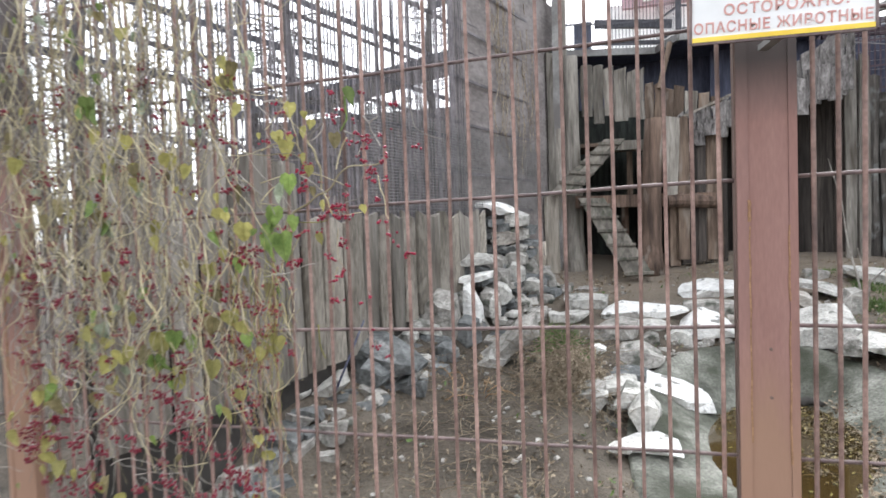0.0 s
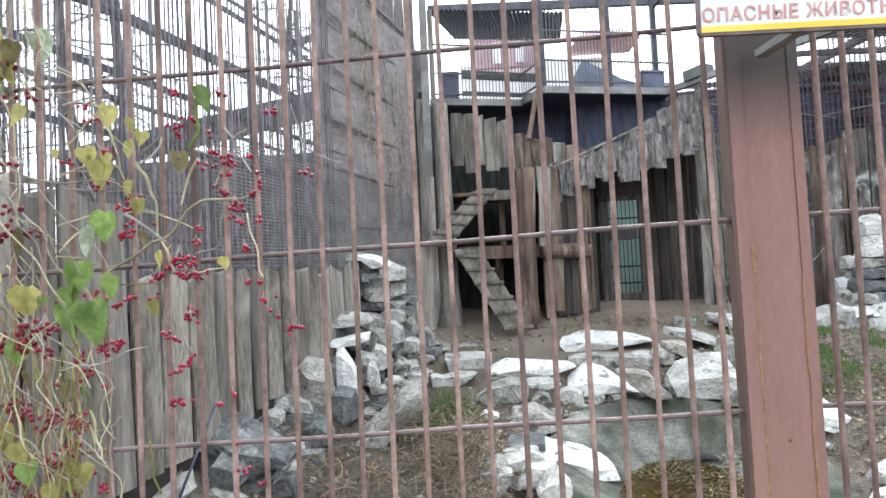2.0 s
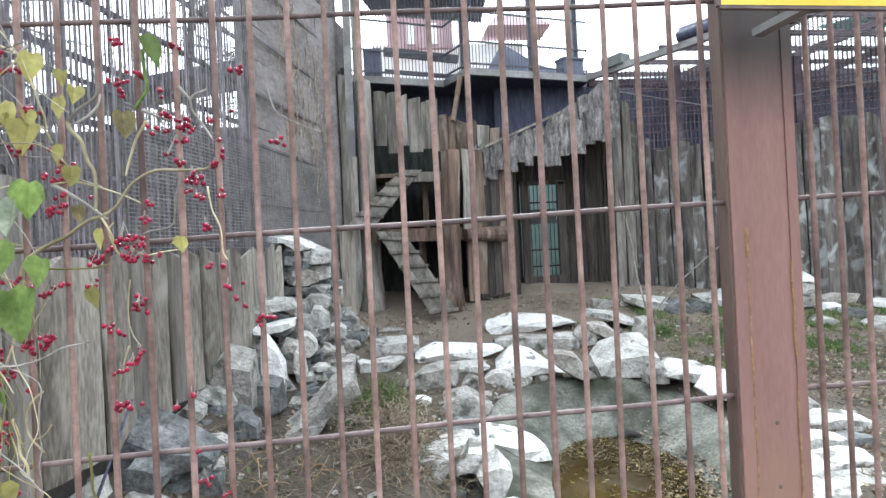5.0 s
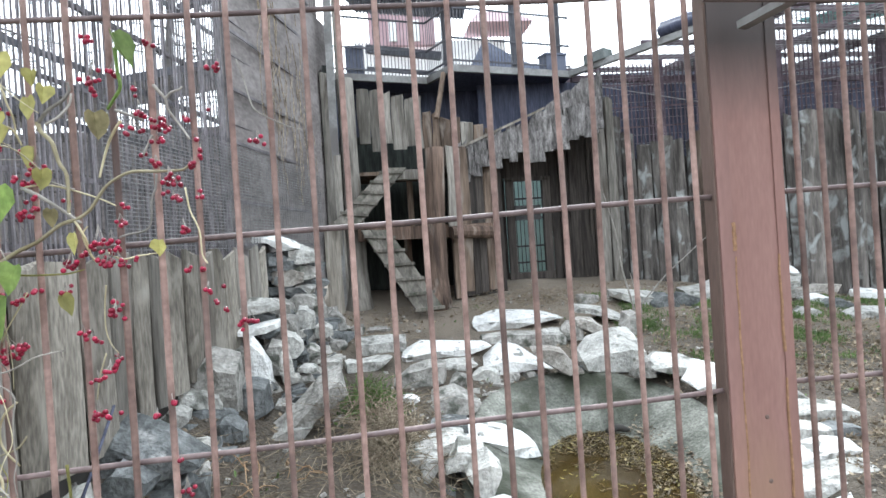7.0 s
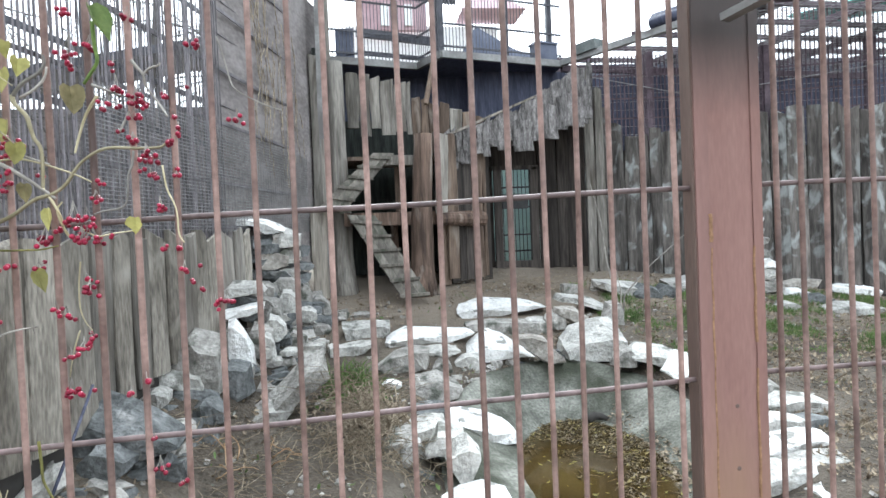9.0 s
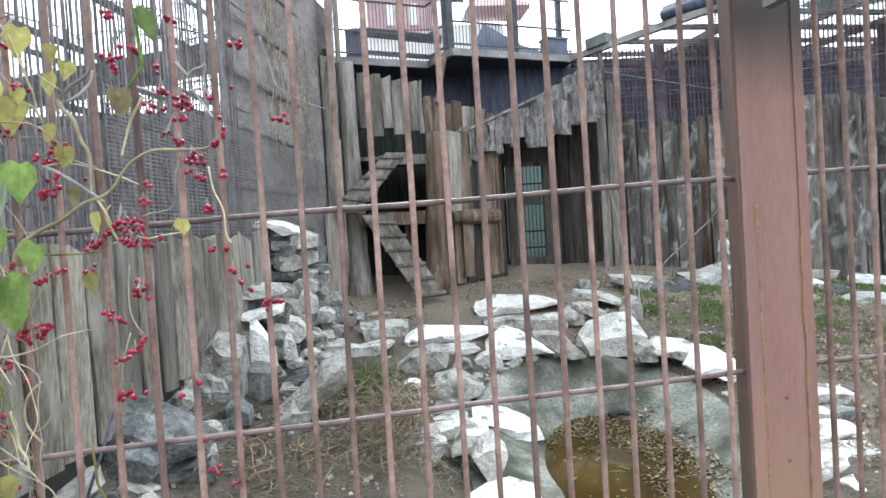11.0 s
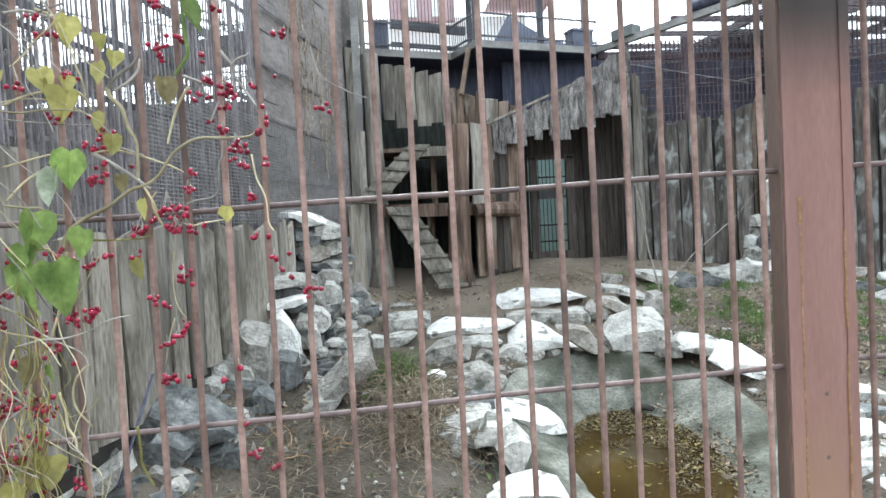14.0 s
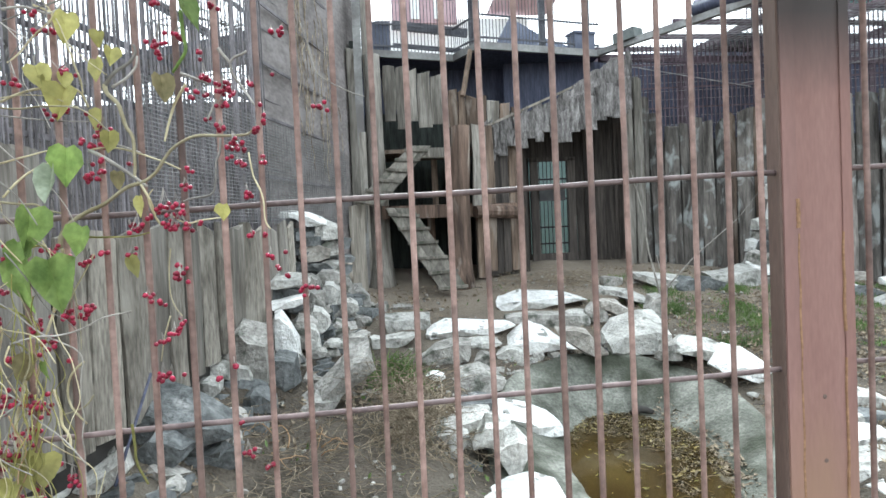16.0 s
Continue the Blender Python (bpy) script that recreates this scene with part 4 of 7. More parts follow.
for k in range(9):
    p = f_a.lerp(f_b, 0.5 + k * 0.06)
    ob = part("bark_slab", plank_geo(0.15, 0.45, 0.03, 0.02, 0.05, rows=5), M_BARK, canopy)
    ob.matrix_basis = pose(p.x, p.y - 0.07, p.z - 0.63 - 0.05 * math.sin(k * 2.0), 0, 0, rnd.uniform(-6, 6))
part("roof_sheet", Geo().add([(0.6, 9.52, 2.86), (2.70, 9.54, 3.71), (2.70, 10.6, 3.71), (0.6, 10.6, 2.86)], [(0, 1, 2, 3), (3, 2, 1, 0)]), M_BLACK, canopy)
for k, (bx, bt) in enumerate(((2.80, 3.90), (2.97, 3.62))):
    ob = thing("tall_plank", "tall grey weathered plank at the end of the canopy", "board", "planks beside the canopy")
    part("board", plank_geo(0.13, bt - 0.9, 0.035, 0.012, 0.04), M_PLANK, ob)
    ob.matrix_basis = pose(bx, 9.78 + 0.03 * k, 0.9, 0, 0, 0)

# barred doorway in the recess
gate = thing("barred_door", "dark steel barred door before a pale mint wall, closed", "door")
gx0, gx1, gy0, gz0, gz1 = 1.545, 2.12, 10.4, 1.0, 2.58
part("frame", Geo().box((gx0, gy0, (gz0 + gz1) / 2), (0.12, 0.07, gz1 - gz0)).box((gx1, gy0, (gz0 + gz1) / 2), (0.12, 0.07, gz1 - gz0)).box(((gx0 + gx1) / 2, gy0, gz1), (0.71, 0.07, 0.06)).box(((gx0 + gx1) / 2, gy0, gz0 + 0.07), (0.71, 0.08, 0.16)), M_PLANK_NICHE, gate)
for k in range(9):
    x = gx0 + 0.08 + k * 0.06
    part("bar", Geo().tube([(x, gy0, gz0 + 0.1), (x, gy0, gz1)], 0.006, 6), M_IRON, gate, smooth=True)
for z in (1.3, 1.55, 1.98, 2.28):
    part("cross_bar", Geo().box(((gx0 + gx1) / 2, gy0 + 0.012, z), (0.62, 0.012, 0.025)), M_IRON, gate)
part("lock_box", Geo().box((1.80, gy0 - 0.05, 2.06), (0.40, 0.06, 0.22)), M_IRON, gate, "dark steel lock box")
part("wall_panel", Geo().box((2.1, gy0 + 2.0, 2.0), (2.4, 0.02, 2.6)), M_MINT, gate, "pale mint painted wall behind the bars")


# ---- balcony cage over the den ----
BZ = 4.185
b_pts = [(-0.98, 10.1), (0.41, 10.5), (0.69, 9.86), (2.64, 10.4)]
balcony = thing("balcony", "raised caged balcony with grey edge beam and thin vertical bars", "balcony")
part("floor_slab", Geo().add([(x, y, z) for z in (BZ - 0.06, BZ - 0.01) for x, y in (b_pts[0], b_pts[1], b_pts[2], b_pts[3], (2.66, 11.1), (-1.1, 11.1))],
                             [(5, 4, 3, 2, 1, 0), (6, 7, 8, 9, 10, 11)] + [(i, (i + 1) % 6, (i + 1) % 6 + 6, i + 6) for i in range(6)]), M_BLACK, balcony, "underside boards, shade put into their dark colour")
for a, b in zip(b_pts[:-1], b_pts[1:]):
    part("edge_beam", Geo().beam((*a, BZ - 0.02), (*b, BZ - 0.02), 0.06, 0.1), M_GREY_BEAM, balcony, "grey painted edge beam")
    d = math.dist(a, b)
    n = int(d / 0.052)
    for k in range(n):
        x, y = a[0] + (b[0] - a[0]) * (k + 0.5) / n, a[1] + (b[1] - a[1]) * (k + 0.5) / n
        part("baluster", Geo().tube([(x, y, BZ), (x, y, 5.45)], 0.0065, 5), M_DARK_METAL, balcony)
    for z in (BZ + 0.1, BZ + 0.42, BZ + 0.86):
        part("rail", Geo().beam((*a, z), (*b, z), 0.02, 0.025), M_DARK_METAL, balcony)
for x, y in ((0.69, 9.9), (2.45, 10.4), (1.7, 10.2), (0.8, 11.2)):
    part("upright", Geo().box((x, y, BZ + 0.8), (0.08, 0.08, 1.6)), M_DARK_METAL, balcony)
part("timber", Geo().beam((-0.5, 10.5, 4.68), (0.66, 10.75, 4.62), 0.08, 0.12), M_DARK_METAL, balcony, "dark timber rail")
part("timber", Geo().beam((-0.5, 10.5, 4.38), (0.66, 10.75, 4.34), 0.05, 0.06), M_DARK_METAL, balcony)
part("strut", Geo().beam((0.57, 9.86, 4.1), (0.40, 9.58, 3.4), 0.05, 0.05), M_PLANK_BROWN, balcony, "slanting timber strut")
blue = thing("sheet_panel", "dull blue-grey sheet panel at the balcony corner", "panel", geo=Geo().box((-0.68, 10.25, 4.42), (0.26, 0.03, 0.46)), mat=M_BLUE)
shed = thing("far_shelter", "dark shelter with a hipped roof behind the balcony", "shelter")
part("roof", Geo().add([(1.4, 13.2, 4.85), (3.8, 13.2, 4.85), (3.8, 14.4, 4.85), (1.4, 14.4, 4.85), (1.94, 13.5, 5.8), (2.7, 13.5, 5.35), (2.7, 14.2, 5.35), (1.94, 14.2, 5.8)],
                       [(0, 1, 5, 4), (1, 2, 6, 5), (2, 3, 7, 6), (3, 0, 4, 7), (4, 5, 6, 7), (3, 2, 1, 0)]), M_BLUE, shed)
part("wall", Geo().box((2.6, 13.8, 2.9), (2.2, 1.0, 3.9)), M_BROWN_SHEET, shed)
crate = thing("dark_crate", "dark blue-grey crate standing at the end of the balcony", "crate")
part("body", Geo().box((2.36, 10.42, 4.32), (0.34, 0.22, 0.26), Euler((0, 0, 0.27)).to_matrix()), M_BLUE, crate)
part("lid", Geo().box((2.36, 10.42, 4.463), (0.38, 0.26, 0.03), Euler((0, 0, 0.27)).to_matrix()), M_BLUE, crate)
thing("roof_box", "dark green-grey box lying on the cage roof", "box", geo=Geo().box((2.92, 9.97, 4.285), (0.36, 0.22, 0.15), Euler((0, -0.06, -1.0)).to_matrix()), mat=M_BOX)
tarp = Geo()
for k in range(3):
    tarp.tube([(3.46 + 0.05 * k, 9.06 + 0.03 * k, 4.33 + 0.06 * (k == 1)), (3.66 + 0.05 * k, 8.74 + 0.03 * k, 4.34 + 0.06 * (k == 1)), (3.90 + 0.05 * k, 8.38 + 0.03 * k, 4.29 + 0.06 * (k == 1))], 0.09, 9, 0.075)
thing("rolled_tarpaulin", "dark rolled tarpaulin lying on the cage roof beam", "tarpaulin", geo=tarp, mat=M_BLACK, smooth=True)
# corrugated canopy above the balcony
cor = Geo()
N = 64
for j, (y, dz) in enumerate(((9.95, 0.0), (12.6, 0.55))):
    for k in range(N + 1):
        x = -0.95 + 2.0 * k / N
        cor.v.append((x + (0.35 * j), y + 0.12 * x, 5.42 + dz - 0.04 * x + (0.02 if k % 2 else -0.02)))
cor.f = [(k, k + 1, N + 2 + k, N + 1 + k) for k in range(N)]
roof = thing("canopy_roof", "dark blue-grey corrugated sheet canopy over the balcony", "roof")
part("corrugated_sheet", cor, M_BLUE, roof)
part("edge_beam", Geo().beam((-0.95, 9.95, 5.5), (3.2, 10.55, 5.62), 0.08, 0.12), M_DARK_METAL, roof)
part("edge_beam", Geo().beam((2.45, 10.4, 5.5), (3.4, 8.6, 6.3), 0.06, 0.1), M_DARK_METAL, roof)
# two near-black walls paint the shadowed space below the balcony
wall_slab("wall_over_recess", "board wall under the balcony floor, coloured black for shadow", (1.2, 10.7), (2.80, 10.7), 2.7, 4.125, 0.05, M_BLACK)
wall_slab("wall_under_balcony", "recess wall under the balcony, coloured black for shadow", (-1.1, 11.0), (1.3, 11.0), 1.0, 4.125, 0.08, M_BLACK)

# house beyond, seen through the balcony bars
house = thing("far_house", "distant pale house with faded red upper wall", "house")
part("wall", Geo().box((2.6, 30, 5.9), (6.8, 3, 10.0)), M_WHITE, house)
part("upper_wall", Geo().box((1.3, 27.9, 11.3), (2.8, 0.3, 1.6)), M_PINK, house, "faded red painted upper wall")
for wx in (0.9, 1.9):
    part("window", Geo().box((wx, 27.7, 11.1), (0.35, 0.1, 0.9)), M_WHITE, house)
part("roof", Geo().add([(4.2, 27.2, 11.25), (7.0, 27.2, 11.25), (7.0, 29.2, 11.25), (4.2, 29.2, 11.25), (4.8, 28.2, 12.05), (6.4, 28.2, 12.05)], [(0, 1, 5, 4), (1, 2, 5), (2, 3, 4, 5), (3, 0, 4), (3, 2, 1, 0)]), M_PINK, house, "faded reddish roof")

# ---- right-hand cage above the palisade ----
cage = thing("roofed_cage", "dark maroon steel cage with barred front and meshed roof", "cage")
part("roof_beam", Geo().beam((2.6, 10.42, 4.17), (4.3, 7.75, 4.24), 0.08, 0.09), M_GREY_BEAM, cage, "pale grey roof edge beam")
part("roof_beam", Geo().beam((2.64, 10.42, 4.1), (8.6, 11.2, 4.15), 0.07, 0.1), M_MAROON, cage)
part("roof_beam", Geo().beam((4.3, 7.75, 4.2), (9.5, 7.2, 4.35), 0.08, 0.12), M_MAROON, cage)
cw = [(2.95, 10.15), (4.75, 9.95), (8.4, 8.9)]
for a, b in zip(cw[:-1], cw[1:]):
    n = int(math.dist(a, b) / 0.062)
    for k in range(n):
        x, y = a[0] + (b[0] - a[0]) * k / n, a[1] + (b[1] - a[1]) * k / n
        part("bar", Geo().tube([(x, y, 2.7), (x, y, 4.2 if a[0] < 4 else 4.95)], 0.0105, 5), M_MAROON, cage)
    for z in (3.25, 3.55, 3.9):
        part("rail", Geo().beam((*a, z), (*b, z), 0.018, 0.022), M_MAROON, cage)
for x, y in ((3.9, 10.1), (5.6, 9.75), (7.0, 9.35), (6.2, 11.5), (8.0, 11.5), (4.6, 11.8)):
    part("upright", Geo().box((x, y, 3.2), (0.12, 0.12, 2.2)), M_MAROON, cage)
for k in range(6):
    y = 8.1 + 0.62 * k
    part("rafter", Geo().beam((4.15 - 0.42 * k, y, 4.28), (10, y + 1.2, 4.55), 0.05, 0.07), M_MAROON, cage)
for k in range(4):
    part("rafter", Geo().beam((5.0 + 1.3 * k, 7.7, 4.4), (4.4 + 1.2 * k, 12.5, 4.4), 0.06, 0.1), M_MAROON, cage)
g = Geo()
for k in range(52):
    x = 2.9 + 0.11 * k
    g.beam((x + 1.2, 8.0, 4.24), (x, 11.5, 4.24), 0.006, 0.006)
for k in range(34):
    y = 8.0 + 0.105 * k
    g.beam((4.25 - 0.46 * (y - 8), y, 4.245), (9.5, y, 4.245), 0.006, 0.006)
part("roof_mesh", g, M_WIRE, cage, "galvanised wire roof mesh")
g = Geo()
for a, b in zip(cw[:-1], cw[1:]):
    for k in range(12):
        z = 2.75 + 0.125 * k
        g.beam((*a, z), (*b, z), 0.005, 0.005)
g.beam((2.9, 10.1, 3.9), (4.75, 9.9, 3.5), 0.012, 0.012)
g.beam((4.6, 9.9, 3.55), (8.2, 8.9, 3.95), 0.012, 0.012)
part("front_mesh", g, M_WIRE, cage, "thin cross wires on the barred front")
part("roof_sheet", Geo().box((6.9, 9.4, 4.7), (1.0, 1.6, 0.02), Euler((0.1, 0, 0.3)).to_matrix()), M_TURQ, cage, "turquoise plastic roof sheet")
part("roof_sheet", Geo().box((4.6, 8.9, 4.48), (0.9, 0.8, 0.03), Euler((0.12, 0, 0.2)).to_matrix()), M_BLUE, cage, "dark roof sheet")
part("roof_sheet", Geo().box((5.4, 10.8, 4.4), (1.6, 1.1, 0.03), Euler((0.05, 0, 0.1)).to_matrix()), M_BLACK, cage, "dark roof sheet")
wall_slab("wall_cage_back", "dark boarded rear wall of the neighbouring cage", (3.0, 11.9), (11, 11.2), 1.0, 4.55, 0.1, M_BLACK)

# ---- left-hand side: barred cage wall, mesh and brown sheet wall ----
left = thing("side_cage", "tall side wall of thin dark vertical rods and horizontal flats", "cage")
for k in range(104):
    y = 2.85 + 0.040 * k
    x = left_wall_x(y) - 0.12
    part("rod", Geo().tube([(x + rnd.uniform(-0.008, 0.008), y, 1.5), (x + rnd.uniform(-0.01, 0.01), y, 5.3)], rnd.uniform(0.004, 0.0095), 5), M_ROD, left)
for z in (1.75, 2.15, 2.7, 3.2, 3.75, 4.3, 4.85):
    a, b = 2.85, 9.2
    part("flat_rail", Geo().beam((left_wall_x(a) - 0.14, a, z), (left_wall_x(b) - 0.14, b, z), 0.012, 0.03), M_ROD, left)
g = Geo()
for k in range(34):
    z = 1.72 + 0.028 * k
    g.beam((left_wall_x(5.2) - 0.10, 5.2, z), (left_wall_x(9.1) - 0.10, 9.1, z), 0.004, 0.005)
for k in range(66):
    y = 5.2 + 0.06 * k
    g.beam((left_wall_x(y) - 0.10, y, 1.7), (left_wall_x(y) - 0.10, y, 2.66), 0.004, 0.004)
part("wire_mesh", g, M_WIRE, left, "fine welded wire mesh")
sheet_wall = wall_slab("wall_left_sheet", "tall brown weathered sheet wall with dark battens", (left_wall_x(6.95) - 0.2, 6.95), (left_wall_x(9.75) - 0.1, 9.75), 1.3, 4.75, 0.04, M_BROWN_SHEET)
for k in range(10):
    z = 1.9 + 0.33 * k
    part("batten", Geo().beam((left_wall_x(6.95) - 0.185, 6.95, z), (left_wall_x(9.3) - 0.185, 9.3, z), 0.010, 0.008), M_ROD, sheet_wall)
for k in range(68):
    y = 6.9 + 0.0415 * k
    x = left_wall_x(y) - 0.2
    part("slat", Geo().beam((x, y, 4.7), (x + rnd.uniform(-0.01, 0.01), y, 5.9 + rnd.uniform(-0.1, 0.2)), 0.012, rnd.uniform(0.012, 0.034)), M_BROWN_SHEET, sheet_wall)
corner = thing("corner_post", "tall grey timber corner post of the side wall", "post", geo=Geo().box((-1.0, 9.35, 3.2), (0.1, 0.1, 4.6), Euler((0, 0.008, 0)).to_matrix()), mat=M_GREY_BEAM)
thing("corner_post", "slim pale post where the side wall meets the den", "post", geo=Geo().box((-0.9, 9.5, 4.3), (0.07, 0.05, 2.0)), mat=M_PLANK)
# lower backing behind the mesh, and a second row of rods beyond
wall_slab("wall_left_back", "grey-brown boarded wall of the cage beyond the mesh", (-4.3, 4.2), (-2.6, 9.6), 0.4, 1.75, 0.06, M_BROWN_SHEET)
far_cage = thing("far_cage", "second row of thin dark rods of the cage beyond", "cage")
for k in range(42):
    y = 3.0 + 0.18 * k
    x = left_wall_x(y) - 1.5
    part("rod", Geo().tube([(x, y, 1.2), (x + rnd.uniform(-0.03, 0.03), y, 5.2)], rnd.uniform(0.006, 0.014), 5), M_ROD, far_cage)
for z in (2.9, 3.45, 4.0, 4.6):
    part("flat_rail", Geo().beam((left_wall_x(3) - 1.5, 3, z), (left_wall_x(10.6) - 1.5, 10.6, z), 0.02, 0.06), M_DARK_METAL, far_cage)
part("rafter", Geo().beam((-2.9, 9.5, 4.95), (-1.6, 9.5, 5.3), 0.06, 0.09), M_DARK_METAL, far_cage)
part("rafter", Geo().beam((-2.7, 9.3, 5.7), (-2.1, 9.5, 5.0), 0.04, 0.05), M_DARK_METAL, far_cage)
shed_l = thing("garden_shed", "dark low shed roof behind the side cage", "shed")
part("wall", Geo().box((-4.6, 11.5, 2.2), (4.2, 2.0, 2.8)), M_BROWN_SHEET, shed_l)
part("roof", Geo().add([(-7, 10.3, 3.7), (-2.2, 10.3, 4.5), (-2.2, 12.7, 4.9), (-7, 12.7, 4.1), (-7, 10.3, 3.82), (-2.2, 10.3, 4.62), (-2.2, 12.7, 5.02), (-7, 12.7, 4.22)],
                       [(3, 2, 1, 0), (4, 5, 6, 7), (0, 1, 5, 4), (1, 2, 6, 5), (2, 3, 7, 6), (3, 0, 4, 7)]), M_DARK_METAL, shed_l)


# thicket of upright brushwood beyond the rods
g = Geo()
for k in range(300):
    y = rnd.uniform(3.0, 10.5)
    x = left_wall_x(y) - rnd.uniform(0.45, 1.35)
    h = rnd.uniform(1.2, 2.9) + (1.0 if rnd.random() < 0.3 else 0)
    z = 0.5
    g.tube([(x, y, z), (x + rnd.uniform(-0.06, 0.06), y + rnd.uniform(-0.06, 0.06), z + h * 0.5), (x + rnd.uniform(-0.16, 0.16), y + rnd.uniform(-0.16, 0.16), z + h)], rnd.uniform(0.005, 0.012), 3, 0.003)
thing("brushwood", "dense grey thicket of upright bare brushwood", "shrub", kind="stuff", geo=g, mat=M_ROD)

# ---- bare trees behind the left-hand cage ----
def bare_tree(x, y, h, seed, label):
    r = random.Random(seed)
    t = thing("tree", label, "tree", "trees behind the cages")
    base = Vector((x, y, ground_z(x, y) - 0.2))
    trunk_pts = [base + Vector((0.12 * math.sin(k * 0.9 + seed), 0.1 * math.cos(k * 0.7), h * k / 9)) for k in range(10)]
    part("trunk", Geo().tube(trunk_pts, 0.14, 8, 0.02), M_TWIG, t, smooth=True)
    g = Geo()
    for k in range(46):
        u = r.uniform(0.22, 0.98)
        p = base + Vector((0, 0, h * u))
        a, ln = r.uniform(0, 6.28), (1.05 - u) * r.uniform(1.2, 2.6) + 0.3
        pts = [p]
        d = Vector((math.cos(a), math.sin(a), r.uniform(-0.1, 0.35)))
        for s in range(5):
            d = (d + Vector((r.uniform(-0.2, 0.2), r.uniform(-0.2, 0.2), r.uniform(-0.22, 0.1)))).normalized()
            pts.append(pts[-1] + d * ln / 5)
        g.tube(pts, 0.018, 4, 0.005)
        for q in pts[1:]:
            for s in range(4):
                e = (d + Vector((r.uniform(-1, 1), r.uniform(-1, 1), r.uniform(-0.9, 0.5)))).normalized()
                g.tube([q, q + e * r.uniform(0.1, 0.28), q + e * r.uniform(0.3, 0.5) + Vector((0, 0, -0.06))], 0.006, 3, 0.003)
    part("crown", g, M_TWIG, t, "bare twiggy branches")
    return t


for k, (x, y, h) in enumerate(((-5.4, 9.5, 7.5), (-7.2, 11.0, 9.0), (-4.2, 13.8, 8.5), (-8.2, 7.2, 8.5), (-6.0, 6.0, 7.0), (-3.0, 15.5, 7.8))):
    bare_tree(x, y, h, 11 + k, "leafless twiggy tree behind the side cage")

# ---- stones ----
RIM, DEN, BANK = "on the earth round the pond", "on the earth before the den", "on the bank under the plank wall"
STACK, BESIDE = "in the tumbled stack by the low wall", "on the earth beside the pond"
# stones on the earth round the pond
quarry_stone(1.04, 8.30, 0.59, 0.91, 0.5, 0.22, (0.8, 1, 0.85, 0.6), (0.05, 0, 0.3, 0.5), 0.6, 1.0, RIM)
quarry_stone(0.95, 7.80, 0.46, 0.90, 0.3, 0.17, (0.9, 1, 0.9, 0.7), (0, 0, 0, 0.1), 0.85, 0.75, RIM)
quarry_stone(0.94, 7.83, 0.52, 0.39, 0.2, 0.08, (0.5, 1, 0.9, 0.6), (0, 0, 0.1, 0.2), 0.7, 0.9, RIM)
quarry_stone(1.33, 7.82, 0.52, 0.35, 0.25, 0.11, (0.4, 0.9, 1, 0.7), (0.2, 0.1, 0, 0.2), 0.6, 0.9, RIM)
quarry_stone(0.75, 7.31, 0.31, 0.62, 0.42, 0.30, (0.3, 1, 0.75, 0.22), (0.2, 0, 0.05, 0.15), 0.45, 1.0, RIM)
quarry_stone(0.41, 7.05, 0.19, 0.24, 0.2, 0.22, (0.7, 1, 1, 0.9), (0.75, 0.5, 0.1, 0), 0.85, 0.9, RIM)
quarry_stone(1.12, 7.01, 0.26, 0.40, 0.22, 0.30, (0.95, 1, 0.95, 0.3), (0.8, 0.5, 0.1, 0.1), 0.8, 0.75, RIM, M_STONE_TAN)
quarry_stone(1.71, 7.20, 0.23, 0.58, 0.5, 0.44, (0.5, 0.75, 1, 0.85), (0.15, 0.1, 0.05, 0), 0.5, 0.9, RIM)
quarry_stone(2.17, 6.70, 0.24, 0.54, 0.4, 0.22, (0.6, 1, 0.8, 0.5), (0.6, 0.3, 0, 0.4), 0.5, 0.9, RIM)
quarry_stone(2.27, 6.23, 0.15, 0.42, 0.36, 0.31, (0.5, 1, 0.9, 0.5), (0.35, 0.2, 0, 0.2), 0.5, 1.0, RIM)
quarry_stone(2.15, 8.96, 0.75, 0.25, 0.2, 0.13, (1, 1, 0.9, 0.8), (0, 0, 0, 0), 0.9, 0.75, RIM)
quarry_stone(1.98, 8.13, 0.57, 0.57, 0.35, 0.27, (1, 0.95, 0.7, 0.4), (0.7, 0.6, 0.3, 0), 0.6, 0.9, RIM)
quarry_stone(1.68, 7.66, 0.49, 0.30, 0.2, 0.25, (1, 1, 0.9, 0.6), (0.7, 0.45, 0.2, 0), 0.85, 0.75, RIM, M_STONE_TAN)
quarry_stone(1.52, 7.74, 0.50, 0.20, 0.25, 0.20, (0.6, 1, 0.9, 0.8), (0, 0, 0, 0), 0.8, 0.75, RIM)
quarry_stone(2.73, 8.73, 0.69, 0.61, 0.4, 0.24, (1, 0.9, 0.75, 0.65), (0.6, 0.2, 0, 0.2), 0.65, 0.9, RIM)
quarry_stone(2.54, 8.94, 0.75, 0.26, 0.2, 0.12, (0.4, 1, 0.8, 0.6), (0, 0, 0, 0), 0.8, 0.75, RIM)
quarry_stone(2.98, 8.52, 0.66, 0.32, 0.25, 0.20, (0.5, 1, 0.9, 0.4), (0, 0, 0, 0), 0.8, 0.4, RIM)
quarry_stone(3.86, 8.99, 0.66, 0.70, 0.4, 0.26, (0.7, 0.85, 1, 1), (0.3, 0.1, 0, 0.1), 0.75, 0.9, RIM)
quarry_stone(3.74, 9.30, 0.75, 0.34, 0.2, 0.07, (0.5, 1, 0.8, 0.3), (0.3, 0.1, 0, 0.3), 0.6, 1.0, RIM)
quarry_stone(3.31, 8.65, 0.66, 0.30, 0.22, 0.18, (0.5, 1, 0.9, 0.6), (0, 0, 0, 0), 0.8, 0.4, RIM)
